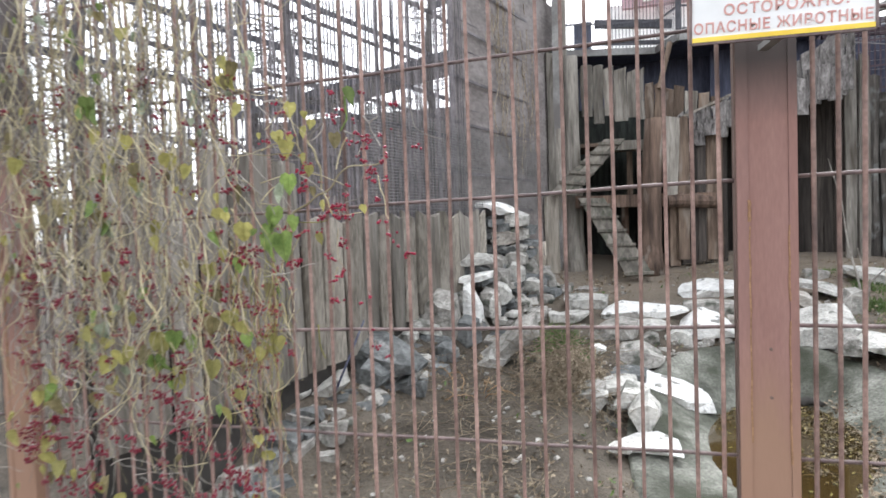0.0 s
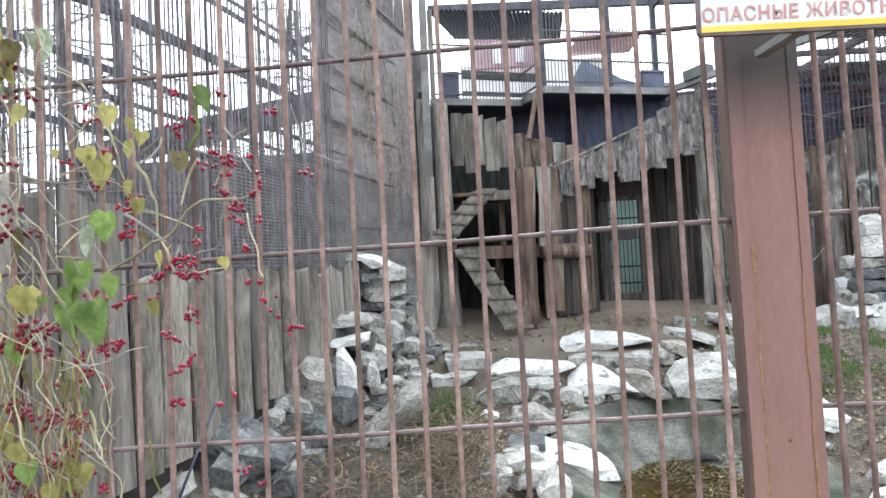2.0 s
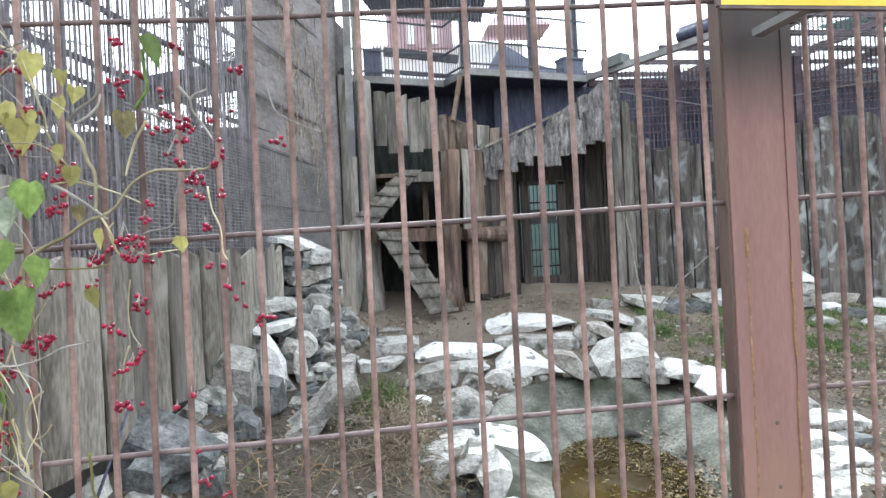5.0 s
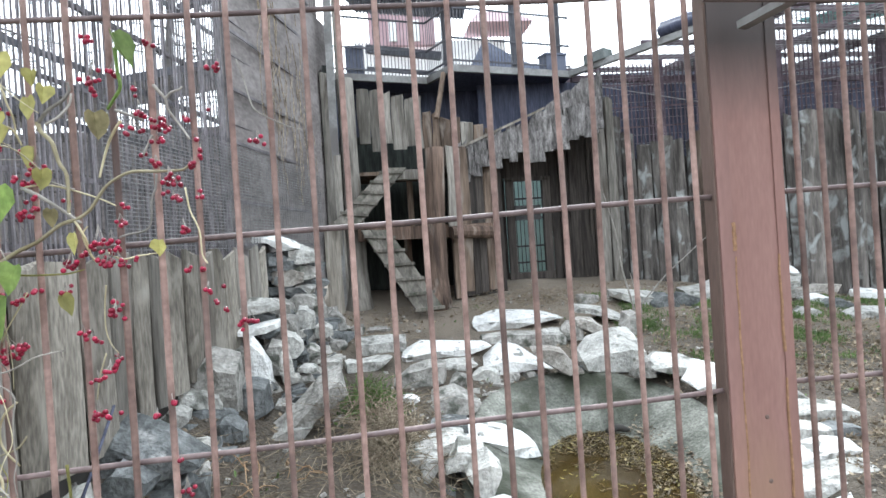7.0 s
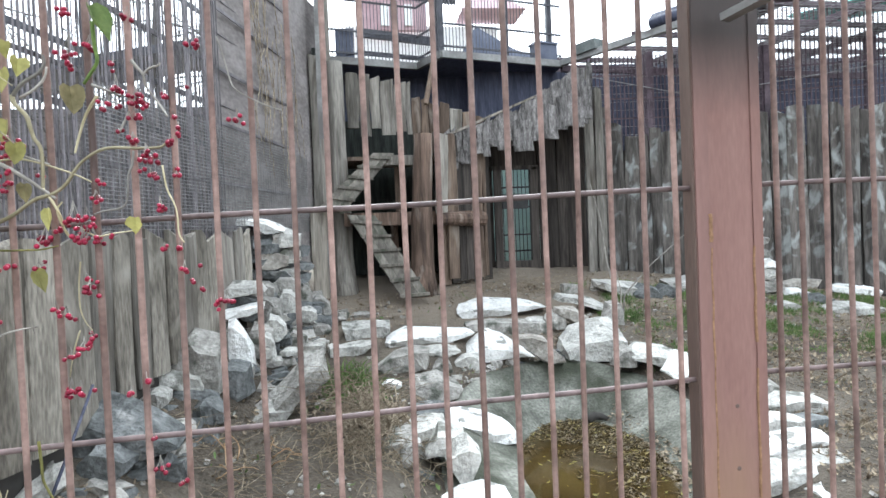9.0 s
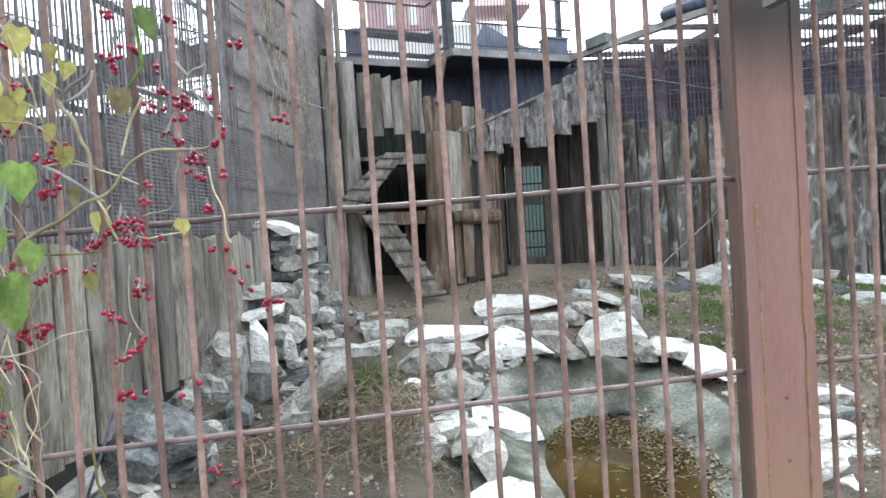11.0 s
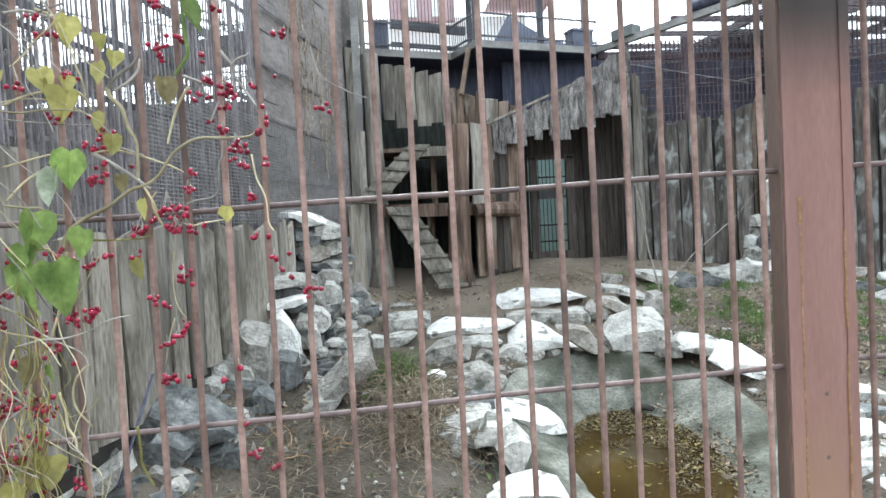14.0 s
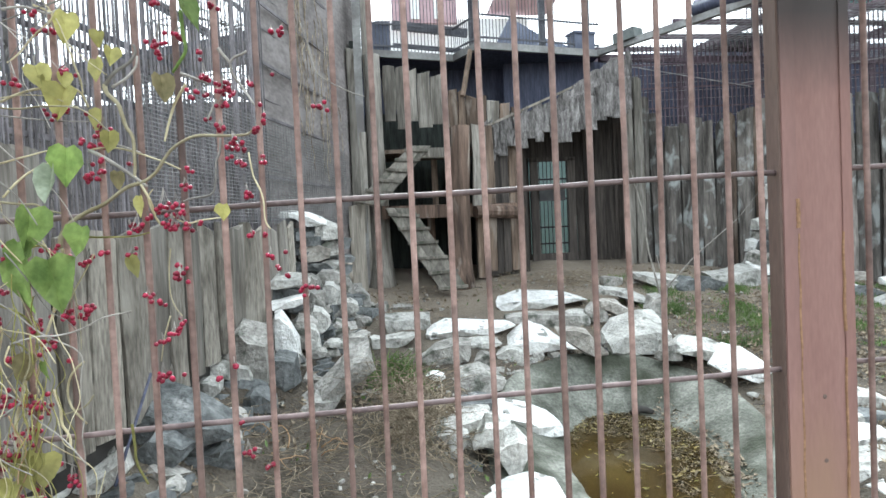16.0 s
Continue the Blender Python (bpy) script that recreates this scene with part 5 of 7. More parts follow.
quarry_stone(2.17, 7.68, 0.49, 0.21, 0.2, 0.29, (0.5, 0.9, 1, 0.7), (0, 0, 0, 0), 0.8, 0.75, RIM)
quarry_stone(1.84, 6.70, 0.28, 0.17, 0.2, 0.18, (0.5, 0.9, 1, 0.7), (0, 0, 0, 0), 0.8, 0.75, RIM)
# stones on the earth before the den
quarry_stone(-0.56, 7.77, 0.50, 0.43, 0.3, 0.20, (1, 0.95, 0.95, 0.9), (0.05, 0, 0.05, 0.3), 0.75, 0.9, DEN)
quarry_stone(-0.60, 8.48, 0.66, 0.29, 0.2, 0.06, (0.7, 1, 1, 0.8), (0, 0, 0, 0), 0.7, 0.75, DEN)
quarry_stone(-0.71, 7.27, 0.42, 0.45, 0.24, 0.16, (0.95, 0.8, 0.9, 0.9), (0.1, 0, 0.3, 0.75), 0.85, 0.9, DEN)
quarry_stone(0.08, 7.55, 0.45, 0.80, 0.42, 0.18, (0.55, 1, 0.85, 0.8), (0.1, 0, 0.1, 0.55), 0.55, 1.0, DEN)
quarry_stone(-0.24, 6.83, 0.34, 0.44, 0.3, 0.21, (0.4, 0.85, 1, 0.95), (0.15, 0, 0.05, 0.15), 0.85, 0.75, DEN)
quarry_stone(0.15, 7.18, 0.38, 0.34, 0.25, 0.12, (0.8, 1, 0.9, 0.6), (0.2, 0, 0.1, 0.4), 0.6, 0.9, DEN)
quarry_stone(0.10, 6.90, 0.29, 0.20, 0.2, 0.12, (0.3, 0.7, 1, 0.8), (0.2, 0, 0, 0.1), 0.8, 0.75, DEN)
quarry_stone(-0.03, 6.49, 0.18, 0.48, 0.34, 0.20, (0.35, 0.85, 1, 0.55), (0, 0, 0, 0), 0.7, 0.75, DEN)
quarry_stone(-0.37, 6.39, 0.29, 0.15, 0.14, 0.09, (0.6, 1, 0.95, 0.6), (0.3, 0, 0.05, 0.4), 0.8, 1.0, DEN)
quarry_stone(-0.11, 6.07, 0.13, 0.34, 0.26, 0.11, (0.6, 0.9, 1, 0.8), (0, 0, 0, 0), 0.6, 0.4, DEN)
quarry_stone(-0.90, 5.93, 0.30, 0.14, 0.14, 0.07, (0.6, 1, 0.95, 0.6), (0.3, 0, 0.05, 0.4), 0.8, 0.75, DEN)
# stones on the earth round the pond
quarry_stone(0.30, 6.12, -0.13, 0.60, 0.42, 0.32, (1, 0.84, 0.62, 0.45), (0.55, 0.36, 0.1, 0.14), 0.6, 1.0, RIM)
quarry_stone(-0.20, 5.62, 0.12, 0.32, 0.28, 0.15, (0.35, 0.8, 1, 0.9), (0.2, 0.1, 0.1, 0.2), 0.55, 0.9, RIM)
quarry_stone(-0.39, 5.42, 0.10, 0.24, 0.24, 0.15, (0.4, 0.9, 1, 0.9), (0.4, 0.1, 0, 0), 0.65, 0.75, RIM)
quarry_stone(-0.30, 5.26, 0.05, 0.13, 0.12, 0.17, (0.6, 1, 1, 0.9), (0, 0, 0.3, 0.6), 0.8, 0.9, RIM)
quarry_stone(-0.06, 5.34, 0.07, 0.25, 0.24, 0.22, (0.25, 1, 0.95, 0.7), (0.5, 0.2, 0, 0), 0.7, 0.9, RIM)
quarry_stone(0.07, 5.23, 0.08, 0.15, 0.16, 0.13, (0.6, 1, 0.9, 0.5), (0, 0, 0, 0), 0.7, 0.9, RIM)
quarry_stone(0.02, 5.10, -0.02, 0.20, 0.24, 0.29, (0.6, 0.9, 1, 0.7), (0.45, 0.1, 0, 0.4), 0.75, 0.9, RIM)
quarry_stone(0.05, 4.84, -0.05, 0.37, 0.34, 0.08, (0.35, 0.9, 1, 0.7), (0.1, 0.1, 0, 0), 0.45, 1.0, RIM)
quarry_stone(-0.14, 4.68, -0.02, 0.14, 0.16, 0.05, (0.35, 0.9, 1, 0.7), (0.1, 0.1, 0, 0), 0.6, 0.9, RIM)
# stones on the bank under the plank wall
quarry_stone(-1.81, 5.99, 0.49, 0.29, 0.3, 0.46, (0.7, 1, 0.9, 0.8), (0.4, 0.1, 0, 0), 0.7, 0.8, BANK)
quarry_stone(-1.58, 6.36, 0.51, 0.18, 0.14, 0.43, (1, 1, 0.75, 0.5), (0.35, 0.15, 0, 0), 0.9, 1.0, BANK)
quarry_stone(-1.97, 5.89, 0.52, 0.37, 0.26, 0.21, (0.6, 1, 0.95, 0.7), (0.6, 0.4, 0.05, 0), 0.6, 0.9, BANK)
quarry_stone(-2.02, 5.60, 0.48, 0.17, 0.16, 0.15, (0.5, 0.9, 1, 0.7), (0.4, 0.2, 0, 0.3), 0.8, 0.9, BANK)
quarry_stone(-2.05, 5.07, 0.30, 0.64, 0.36, 0.43, (0.3, 0.97, 0.85, 0.35), (0.2, 0, 0.1, 0.3), 0.55, 0.4, BANK)
quarry_stone(-2.40, 4.80, 0.36, 0.19, 0.2, 0.13, (0.2, 0.7, 1, 0.8), (0, 0, 0.2, 0.5), 0.5, 0.75, BANK)
quarry_stone(-2.25, 4.51, 0.30, 0.22, 0.2, 0.19, (0.3, 0.6, 0.9, 1), (0, 0, 0.1, 0.5), 0.5, 0.9, BANK)
quarry_stone(-1.90, 4.95, 0.24, 0.28, 0.22, 0.13, (0.3, 0.6, 0.9, 1), (0, 0, 0.2, 0.5), 0.6, 0.4, BANK)
quarry_stone(-2.04, 4.85, 0.29, 0.26, 0.24, 0.24, (0.6, 1, 0.9, 0.5), (0.2, 0, 0, 0.3), 0.7, 0.4, BANK)
quarry_stone(-1.97, 4.65, 0.19, 0.15, 0.15, 0.11, (0.5, 1, 0.9, 0.5), (0, 0, 0, 0.2), 0.7, 0.75, BANK)
quarry_stone(-2.45, 4.40, 0.31, 0.14, 0.15, 0.10, (0.5, 1, 0.9, 0.5), (0, 0, 0, 0.2), 0.6, 0.9, BANK)
quarry_stone(-1.68, 5.69, 0.33, 0.18, 0.22, 0.17, (0.8, 1, 0.9, 0.6), (0, 0, 0, 0), 0.85, 0.4, BANK)
quarry_stone(-1.59, 6.10, 0.40, 0.22, 0.24, 0.28, (0.6, 1, 0.9, 0.8), (0, 0, 0, 0.1), 0.85, 0.4, BANK)
quarry_stone(-1.17, 5.97, 0.22, 0.54, 0.26, 0.49, (0.15, 0.5, 0.85, 1), (0.1, 0, 0.25, 0.65), 0.5, 0.75, BANK)
quarry_stone(-1.26, 5.93, 0.21, 0.24, 0.16, 0.18, (0.6, 1, 0.9, 0.6), (0.1, 0, 0.1, 0.5), 0.6, 0.9, BANK)
quarry_stone(-1.77, 6.61, 0.63, 0.19, 0.24, 0.27, (0.6, 1, 0.9, 0.8), (0, 0, 0, 0.1), 0.85, 0.75, BANK)
# stones in the tumbled stack by the low wall
quarry_stone(-1.56, 7.47, 1.67, 0.41, 0.34, 0.18, (1, 0.97, 0.8, 0.35), (0.5, 0.45, 0, 0.1), 0.6, 1.0, STACK)
quarry_stone(-1.29, 7.47, 1.53, 0.22, 0.24, 0.19, (0.8, 1, 0.9, 0.7), (0.2, 0, 0, 0.1), 0.7, 0.9, STACK)
quarry_stone(-1.50, 7.55, 1.50, 0.29, 0.3, 0.17, (0.9, 1, 1, 0.8), (0.1, 0, 0, 0.1), 0.95, 0.4, STACK)
quarry_stone(-1.46, 7.49, 1.32, 0.31, 0.28, 0.20, (0.7, 1, 0.95, 0.7), (0.1, 0, 0, 0.15), 0.85, 0.75, STACK, M_STONE_TAN)
quarry_stone(-1.29, 7.52, 1.37, 0.20, 0.24, 0.16, (0.7, 1, 0.95, 0.7), (0.1, 0, 0, 0.15), 0.85, 0.75, STACK)
quarry_stone(-1.33, 7.52, 1.22, 0.24, 0.24, 0.13, (0.5, 1, 0.95, 0.7), (0.1, 0, 0, 0.15), 0.75, 0.9, STACK)
quarry_stone(-1.62, 6.73, 1.13, 0.33, 0.26, 0.13, (0.6, 1, 0.9, 0.7), (0.1, 0, 0.1, 0.3), 0.6, 0.9, STACK)
quarry_stone(-1.65, 6.77, 1.00, 0.30, 0.24, 0.13, (0.8, 1, 1, 0.8), (0.1, 0, 0.1, 0.3), 0.95, 0.4, STACK)
quarry_stone(-1.61, 6.62, 0.96, 0.33, 0.24, 0.11, (0.6, 0.8, 0.9, 1), (0.1, 0, 0.1, 0.4), 0.6, 1.0, STACK)
quarry_stone(-1.33, 7.42, 1.07, 0.26, 0.24, 0.18, (0.6, 1, 0.95, 0.7), (0.1, 0, 0, 0.15), 0.8, 0.75, STACK)
quarry_stone(-1.30, 7.30, 0.88, 0.20, 0.2, 0.24, (0.6, 1, 0.95, 0.7), (0.1, 0, 0, 0.15), 0.85, 0.9, STACK)
quarry_stone(-1.51, 7.10, 1.07, 0.24, 0.2, 0.15, (0.6, 1, 0.95, 0.7), (0.1, 0, 0, 0.15), 0.8, 0.75, STACK)
quarry_stone(-1.45, 7.02, 0.84, 0.22, 0.24, 0.26, (0.6, 1, 0.9, 0.8), (0, 0, 0, 0.1), 0.85, 0.75, STACK)
quarry_stone(-1.37, 6.80, 0.71, 0.18, 0.2, 0.22, (0.6, 1, 0.95, 0.6), (0.1, 0, 0, 0.2), 0.8, 0.9, STACK)
quarry_stone(-1.48, 6.62, 0.60, 0.22, 0.24, 0.29, (0.6, 1, 0.9, 0.8), (0, 0, 0, 0.1), 0.85, 0.75, STACK)
quarry_stone(-1.38, 6.46, 0.61, 0.10, 0.12, 0.21, (0.8, 1, 0.9, 0.6), (0.1, 0, 0, 0.1), 0.9, 0.9, STACK)
quarry_stone(-1.17, 7.69, 0.93, 0.13, 0.18, 0.22, (0.7, 1, 0.9, 0.5), (0, 0, 0, 0.1), 0.85, 0.75, STACK)
quarry_stone(-1.04, 8.01, 0.76, 0.21, 0.22, 0.23, (0.7, 1, 0.9, 0.6), (0, 0, 0, 0.1), 0.8, 0.75, STACK)
quarry_stone(-1.15, 7.50, 0.78, 0.20, 0.2, 0.16, (0.7, 1, 0.9, 0.6), (0, 0, 0, 0.1), 0.7, 0.9, STACK)
quarry_stone(-1.21, 7.10, 0.60, 0.17, 0.2, 0.18, (0.7, 1, 0.9, 0.6), (0, 0, 0, 0.1), 0.7, 0.75, STACK)
quarry_stone(-1.24, 6.78, 0.58, 0.16, 0.16, 0.06, (0.7, 1, 0.9, 0.6), (0, 0, 0, 0.1), 0.7, 0.9, STACK)
# stones on the earth beside the pond
quarry_stone(2.67, 5.74, 0.18, 0.23, 0.16, 0.13, (0.7, 1, 0.8, 0.3), (0, 0, 0, 0.1), 0.7, 0.75, BESIDE)
quarry_stone(2.70, 5.48, 0.10, 0.47, 0.28, 0.15, (0.6, 1, 0.85, 0.6), (0.2, 0.1, 0, 0.1), 0.75, 0.9, BESIDE)
quarry_stone(2.62, 5.20, 0.09, 0.22, 0.2, 0.09, (0.8, 1, 0.9, 0.6), (0.1, 0, 0, 0.2), 0.85, 0.4, BESIDE)
quarry_stone(2.33, 5.20, 0.06, 0.38, 0.22, 0.15, (0.7, 1, 0.85, 0.7), (0.2, 0.1, 0, 0.2), 0.8, 0.9, BESIDE)
quarry_stone(2.26, 4.97, -0.01, 0.53, 0.24, 0.16, (0.7, 0.9, 1, 0.8), (0.2, 0.1, 0, 0.2), 0.75, 1.0, BESIDE)
quarry_stone(2.17, 4.72, -0.12, 0.66, 0.3, 0.20, (0.7, 0.85, 1, 0.9), (0, 0, 0, 0.1), 0.7, 0.9, BESIDE)
quarry_stone(2.21, 4.45, -0.04, 0.33, 0.2, 0.05, (0.6, 0.85, 1, 0.8), (0, 0, 0, 0.1), 0.5, 1.0, BESIDE)
quarry_stone(5.92, 9.53, 0.57, 0.76, 0.35, 0.18, (0.6, 1, 0.95, 0.6), (0.2, 0, 0, 0.2), 0.75, 0.75, BESIDE, M_STONE_TAN)
quarry_stone(5.36, 8.96, 0.52, 0.40, 0.25, 0.13, (0.6, 1, 0.9, 0.5), (0.1, 0, 0.1, 0.3), 0.6, 1.0, BESIDE)
quarry_stone(4.74, 8.28, 0.45, 0.28, 0.2, 0.13, (0.6, 1, 0.9, 0.5), (0.1, 0, 0.1, 0.3), 0.7, 0.9, BESIDE)
quarry_stone(5.49, 8.68, 0.45, 0.35, 0.25, 0.15, (0.6, 1, 0.9, 0.5), (0.1, 0, 0.1, 0.1), 0.8, 0.4, BESIDE)
quarry_stone(6.58, 9.78, 0.59, 0.29, 0.2, 0.13, (0.6, 1, 0.9, 0.5), (0.1, 0, 0.1, 0.1), 0.8, 0.75, BESIDE)
quarry_stone(6.49, 9.17, 0.44, 0.68, 0.3, 0.20, (0.9, 1, 0.8, 0.7), (0.5, 0.3, 0.1, 0), 0.6, 1.0, BESIDE)
quarry_stone(5.62, 8.27, 0.35, 0.62, 0.3, 0.17, (0.6, 1, 0.9, 0.7), (0.2, 0, 0.1, 0.1), 0.6, 0.9, BESIDE)
quarry_stone(5.54, 9.62, 0.63, 0.31, 0.25, 0.34, (0.6, 1, 0.9, 0.5), (0, 0, 0, 0.1), 0.8, 0.75, BESIDE)

# the core of small stones inside the stack
for k in range(44):
    u = k / 44
    stone(-1.45 + rnd.uniform(-0.2, 0.2), 7.5 + rnd.uniform(-0.02, 0.22), 0.7 + 0.88 * u, rnd.uniform(0.2, 0.36), rnd.uniform(0.18, 0.3), rnd.uniform(0.06, 0.12), rnd.uniform(0, 90), rnd.uniform(-8, 8), rnd.uniform(0.25, 0.74), where=STACK)
# small rubble filling the tumbled stack, the rim and the bank
for k in range(56):
    y = rnd.uniform(6.3, 8.3)
    off = rnd.uniform(0.08, 0.5)
    x = left_wall_x(y) + off
    hgt = ground_z(x, y) + max(0.0, (0.42 - off)) * 1.5 * rnd.random() * ease((y - 6.2) / 0.8)
    stone(x, y, hgt - 0.04, rnd.uniform(0.13, 0.28), rnd.uniform(0.12, 0.22), rnd.uniform(0.05, 0.11), rnd.uniform(0, 90), rnd.uniform(-15, 15), rnd.uniform(0.25, 0.75), where=STACK)
for k in range(30):
    a = rnd.uniform(0.15, 3.3)
    x, y = pond_at(1.0, a)
    r = pond_rim(x, y) * rnd.uniform(1.0, 1.16)
    x, y = pond_at(r, a)
    stone(x, y, ground_z(x, y) - 0.03, rnd.uniform(0.06, 0.15), rnd.uniform(0.06, 0.13), rnd.uniform(0.04, 0.09), rnd.uniform(0, 90), 0, rnd.uniform(0.4, 0.95), where=RIM)
for k in range(46):
    y = rnd.uniform(3.4, 6.7)
    off = rnd.uniform(0.06, 0.42)
    x = left_wall_x(y) + off
    size = rnd.uniform(0.1, 0.26)
    stone(x, y, ground_z(x, y) - 0.06, size, size * rnd.uniform(0.6, 0.9), size * rnd.uniform(0.35, 0.6), rnd.uniform(0, 90), rnd.uniform(-18, 18), rnd.uniform(0.25, 0.66), where=BANK)
# cairn of flat stones against the right-hand palisade
cx, cy = 4.62, 9.1
cz = ground_z(cx, cy) - 0.04
cr = random.Random(19)
for layer, (n, wide, high) in enumerate(((3, 0.40, 0.19), (3, 0.36, 0.17), (3, 0.33, 0.16), (2, 0.40, 0.17), (2, 0.36, 0.15), (2, 0.30, 0.15), (1, 0.44, 0.14), (1, 0.36, 0.15), (1, 0.40, 0.24))):
    for row in (0.1, -0.12):
        for k in range(n):
            px = cx + (k - (n - 1) / 2) * wide * 0.86 + cr.uniform(-0.04, 0.04)
            if row > 0 and n == 1:
                continue
            quarry_stone(round(px, 2), cy + row + cr.uniform(-0.03, 0.03), cz, wide * cr.uniform(0.9, 1.1), 0.26, high * 1.05, (cr.uniform(0.7, 1), 1, cr.uniform(0.8, 1), cr.uniform(0.5, 1)), (0, 0, cr.uniform(0, 0.1), cr.uniform(0, 0.3)), cr.uniform(0.6, 0.85), cr.choice((0.4, 0.75, 0.75, 0.9, 1.0)), "in the cairn beside the palisade")
    cz += high * 0.92

# ---- pond debris and litter ----
thing("dark_clod", "small black wet clod at the water's edge", "debris", geo=Geo().tube([(1.38, 6.42, -0.13), (1.43, 6.44, -0.09), (1.50, 6.44, -0.1), (1.56, 6.41, -0.13)], 0.045, 7, 0.025), mat=M_GAP, smooth=True)


def scatter(name, label, category, mat, count, where, size, flat=0.25, lift=0.004, z_of=ground_z):
    """Fallen leaves: small creased two-sided leaf shapes lying about."""
    g = Geo()
    r = random.Random(len(name) * 31 + count)
    made = 0
    while made < count:
        spot = where(r)
        if spot is None:
            continue
        x, y = spot
        s = r.uniform(*size)
        m = Matrix.Translation((x, y, z_of(x, y) + lift + r.uniform(0, 0.012))) @ Euler((r.uniform(-flat, flat) * 2, r.uniform(-flat, flat) * 2, r.uniform(0, 6.28))).to_matrix().to_4x4()
        q = r.uniform(0.35, 1.25)
        c = r.uniform(-0.3, 0.6) * s
        v = [(-s, 0, 0.1 * s + c * 0.5), (-0.3 * s, -0.42 * q * s, 0.16 * s), (0.5 * s, -0.3 * q * s, 0.1 * s), (s, r.uniform(-0.3, 0.3) * s, 0.2 * s + c), (0.4 * s, 0.34 * q * s, 0.12 * s), (-0.4 * s, 0.4 * q * s, 0.2 * s), (0, 0, 0)]
        g.add([m @ Vector(p) for p in v], [(0, 1, 6), (1, 2, 6), (2, 3, 6), (3, 4, 6), (4, 5, 6), (5, 0, 6)])
        made += 1
    return thing(name, label, category, kind="stuff", geo=g, mat=mat)


def straw(name, label, category, mat, count, spot, length, width, height=(0.0, 0.05), steep=0.2, bend=0.3, z_of=ground_z):
    """Dry stalks or blades: thin tapering bent strips."""
    g = Geo()
    r = random.Random(count + len(label))
    made = 0
    while made < count:
        p = spot(r)
        if p is None:
            continue
        x, y = p
        ln, w, a, up = r.uniform(*length), r.uniform(*width), r.uniform(0, 6.28), r.uniform(0, 1) * steep
        z = z_of(x, y) + r.uniform(*height)
        d = Vector((math.cos(a) * (1 - up), math.sin(a) * (1 - up), up)).normalized()
        sd = Vector((-math.sin(a), math.cos(a), 0)) * w
        q0 = Vector((x, y, z))
        q1 = q0 + d * ln * 0.5 + Vector((0, 0, 0.02 * bend))
        q2 = q0 + d * ln + Vector((r.uniform(-0.3, 0.3) * ln * bend, r.uniform(-0.3, 0.3) * ln * bend, -0.25 * ln * bend * (1 if up > 0.3 else 0)))
        g.add([q0 - sd, q0 + sd, q1 + sd * 0.8, q1 - sd * 0.8, q2], [(0, 1, 2, 3), (3, 2, 4)])
        g.add([q0 + Vector((0, 0, w)), q0 - Vector((0, 0, w)), q1 - Vector((0, 0, w * 0.8)), q1 + Vector((0, 0, w * 0.8)), q2], [(0, 1, 2, 3), (3, 2, 4)])
        made += 1
    return thing(name, label, category, kind="stuff", geo=g, mat=mat)


def in_yard(r):
    x, y = r.uniform(-2.3, 7.4), r.uniform(2.9, 9.7)
    if x < left_wall_x(y) + 0.1 or pond_radius(x, y) < pond_rim(x, y) * 0.97:
        return None
    dense = noise.noise((x * 1.1, y * 1.1, 2.0)) + (0.2 if x < 0 and y < 6.6 else 0) + (0.7 if x > 2.2 else 0)
    return (x, y) if dense > r.uniform(-0.2, 0.6) else None


def in_pond(r):
    a, q = r.uniform(0, 6.28), r.uniform(0.1, 1.0) ** 0.6
    x, y = pond_at(q, a)
    return (x, y) if 0.8 * noise.noise((x * 4.0, y * 4.0, 9.0)) + 0.5 * (y - 5.6) + 0.9 * (x - POND_X) > r.uniform(-0.15, 0.5) else None


def by_pond(r):
    a, q = r.uniform(-0.9, 0.9), r.uniform(0.95, 1.25)
    return pond_at(q, a)


scatter("fallen_leaves", "brown fallen leaves scattered over the earth", "leaves", M_LITTER, 15000, in_yard, (0.010, 0.034), 0.5)
scatter("floating_leaves", "wet yellow-brown leaves floating on the pond", "leaves", M_WET_LEAF, 650, in_pond, (0.006, 0.026), 0.2, 0.002, lambda x, y: WATER_Z + 0.02)
scatter("sodden_leaves", "dark sodden leaves drifted together on the pond", "leaves", M_SODDEN, 500, in_pond, (0.006, 0.028), 0.2, 0.0, lambda x, y: WATER_Z + 0.02)


def over_pond(r):
    a, q = r.uniform(0, 6.28), r.random() ** 0.5
    return pond_at(q, a)


scatter("yellow_leaves", "single yellow leaves floating on the open water", "leaves", M_LEAF_Y, 90, over_pond, (0.008, 0.026), 0.12, 0.004, lambda x, y: WATER_Z + 0.02)
scatter("leaf_drift", "drift of dry leaves along the pond edge", "leaves", M_LITTER, 420, by_pond, (0.014, 0.034), 0.3, 0.02)


def beside_pond(r):
    x, y = r.uniform(2.3, 5.2), r.uniform(3.6, 7.4)
    return (x, y) if noise.noise((x * 1.7, y * 1.7, 6.0)) > r.uniform(-0.5, 0.3) else None


scatter("leaf_litter", "dry tan leaves lying thick beside the pond", "leaves", M_LITTER, 4200, beside_pond, (0.012, 0.036), 0.5)
straw("straw_strewn", "dry straw strewn over the earth beside the pond", "straw", M_RUNNER, 900, beside_pond, (0.06, 0.22), (0.0014, 0.003), (0.0, 0.02), 0.1, 0.4)


def straw_bank(r):
    x, y = r.gauss(-0.62, 0.14), r.gauss(5.45, 0.27)
    return (x, y) if -1.4 < x < 0.05 and 4.4 < y < 6.5 else None


def straw_left(r):
    x, y = r.uniform(-1.9, -0.2), r.uniform(3.6, 6.4)
    return (x, y) if noise.noise((x * 2, y * 2, 5)) > r.uniform(-0.1, 0.5) else None


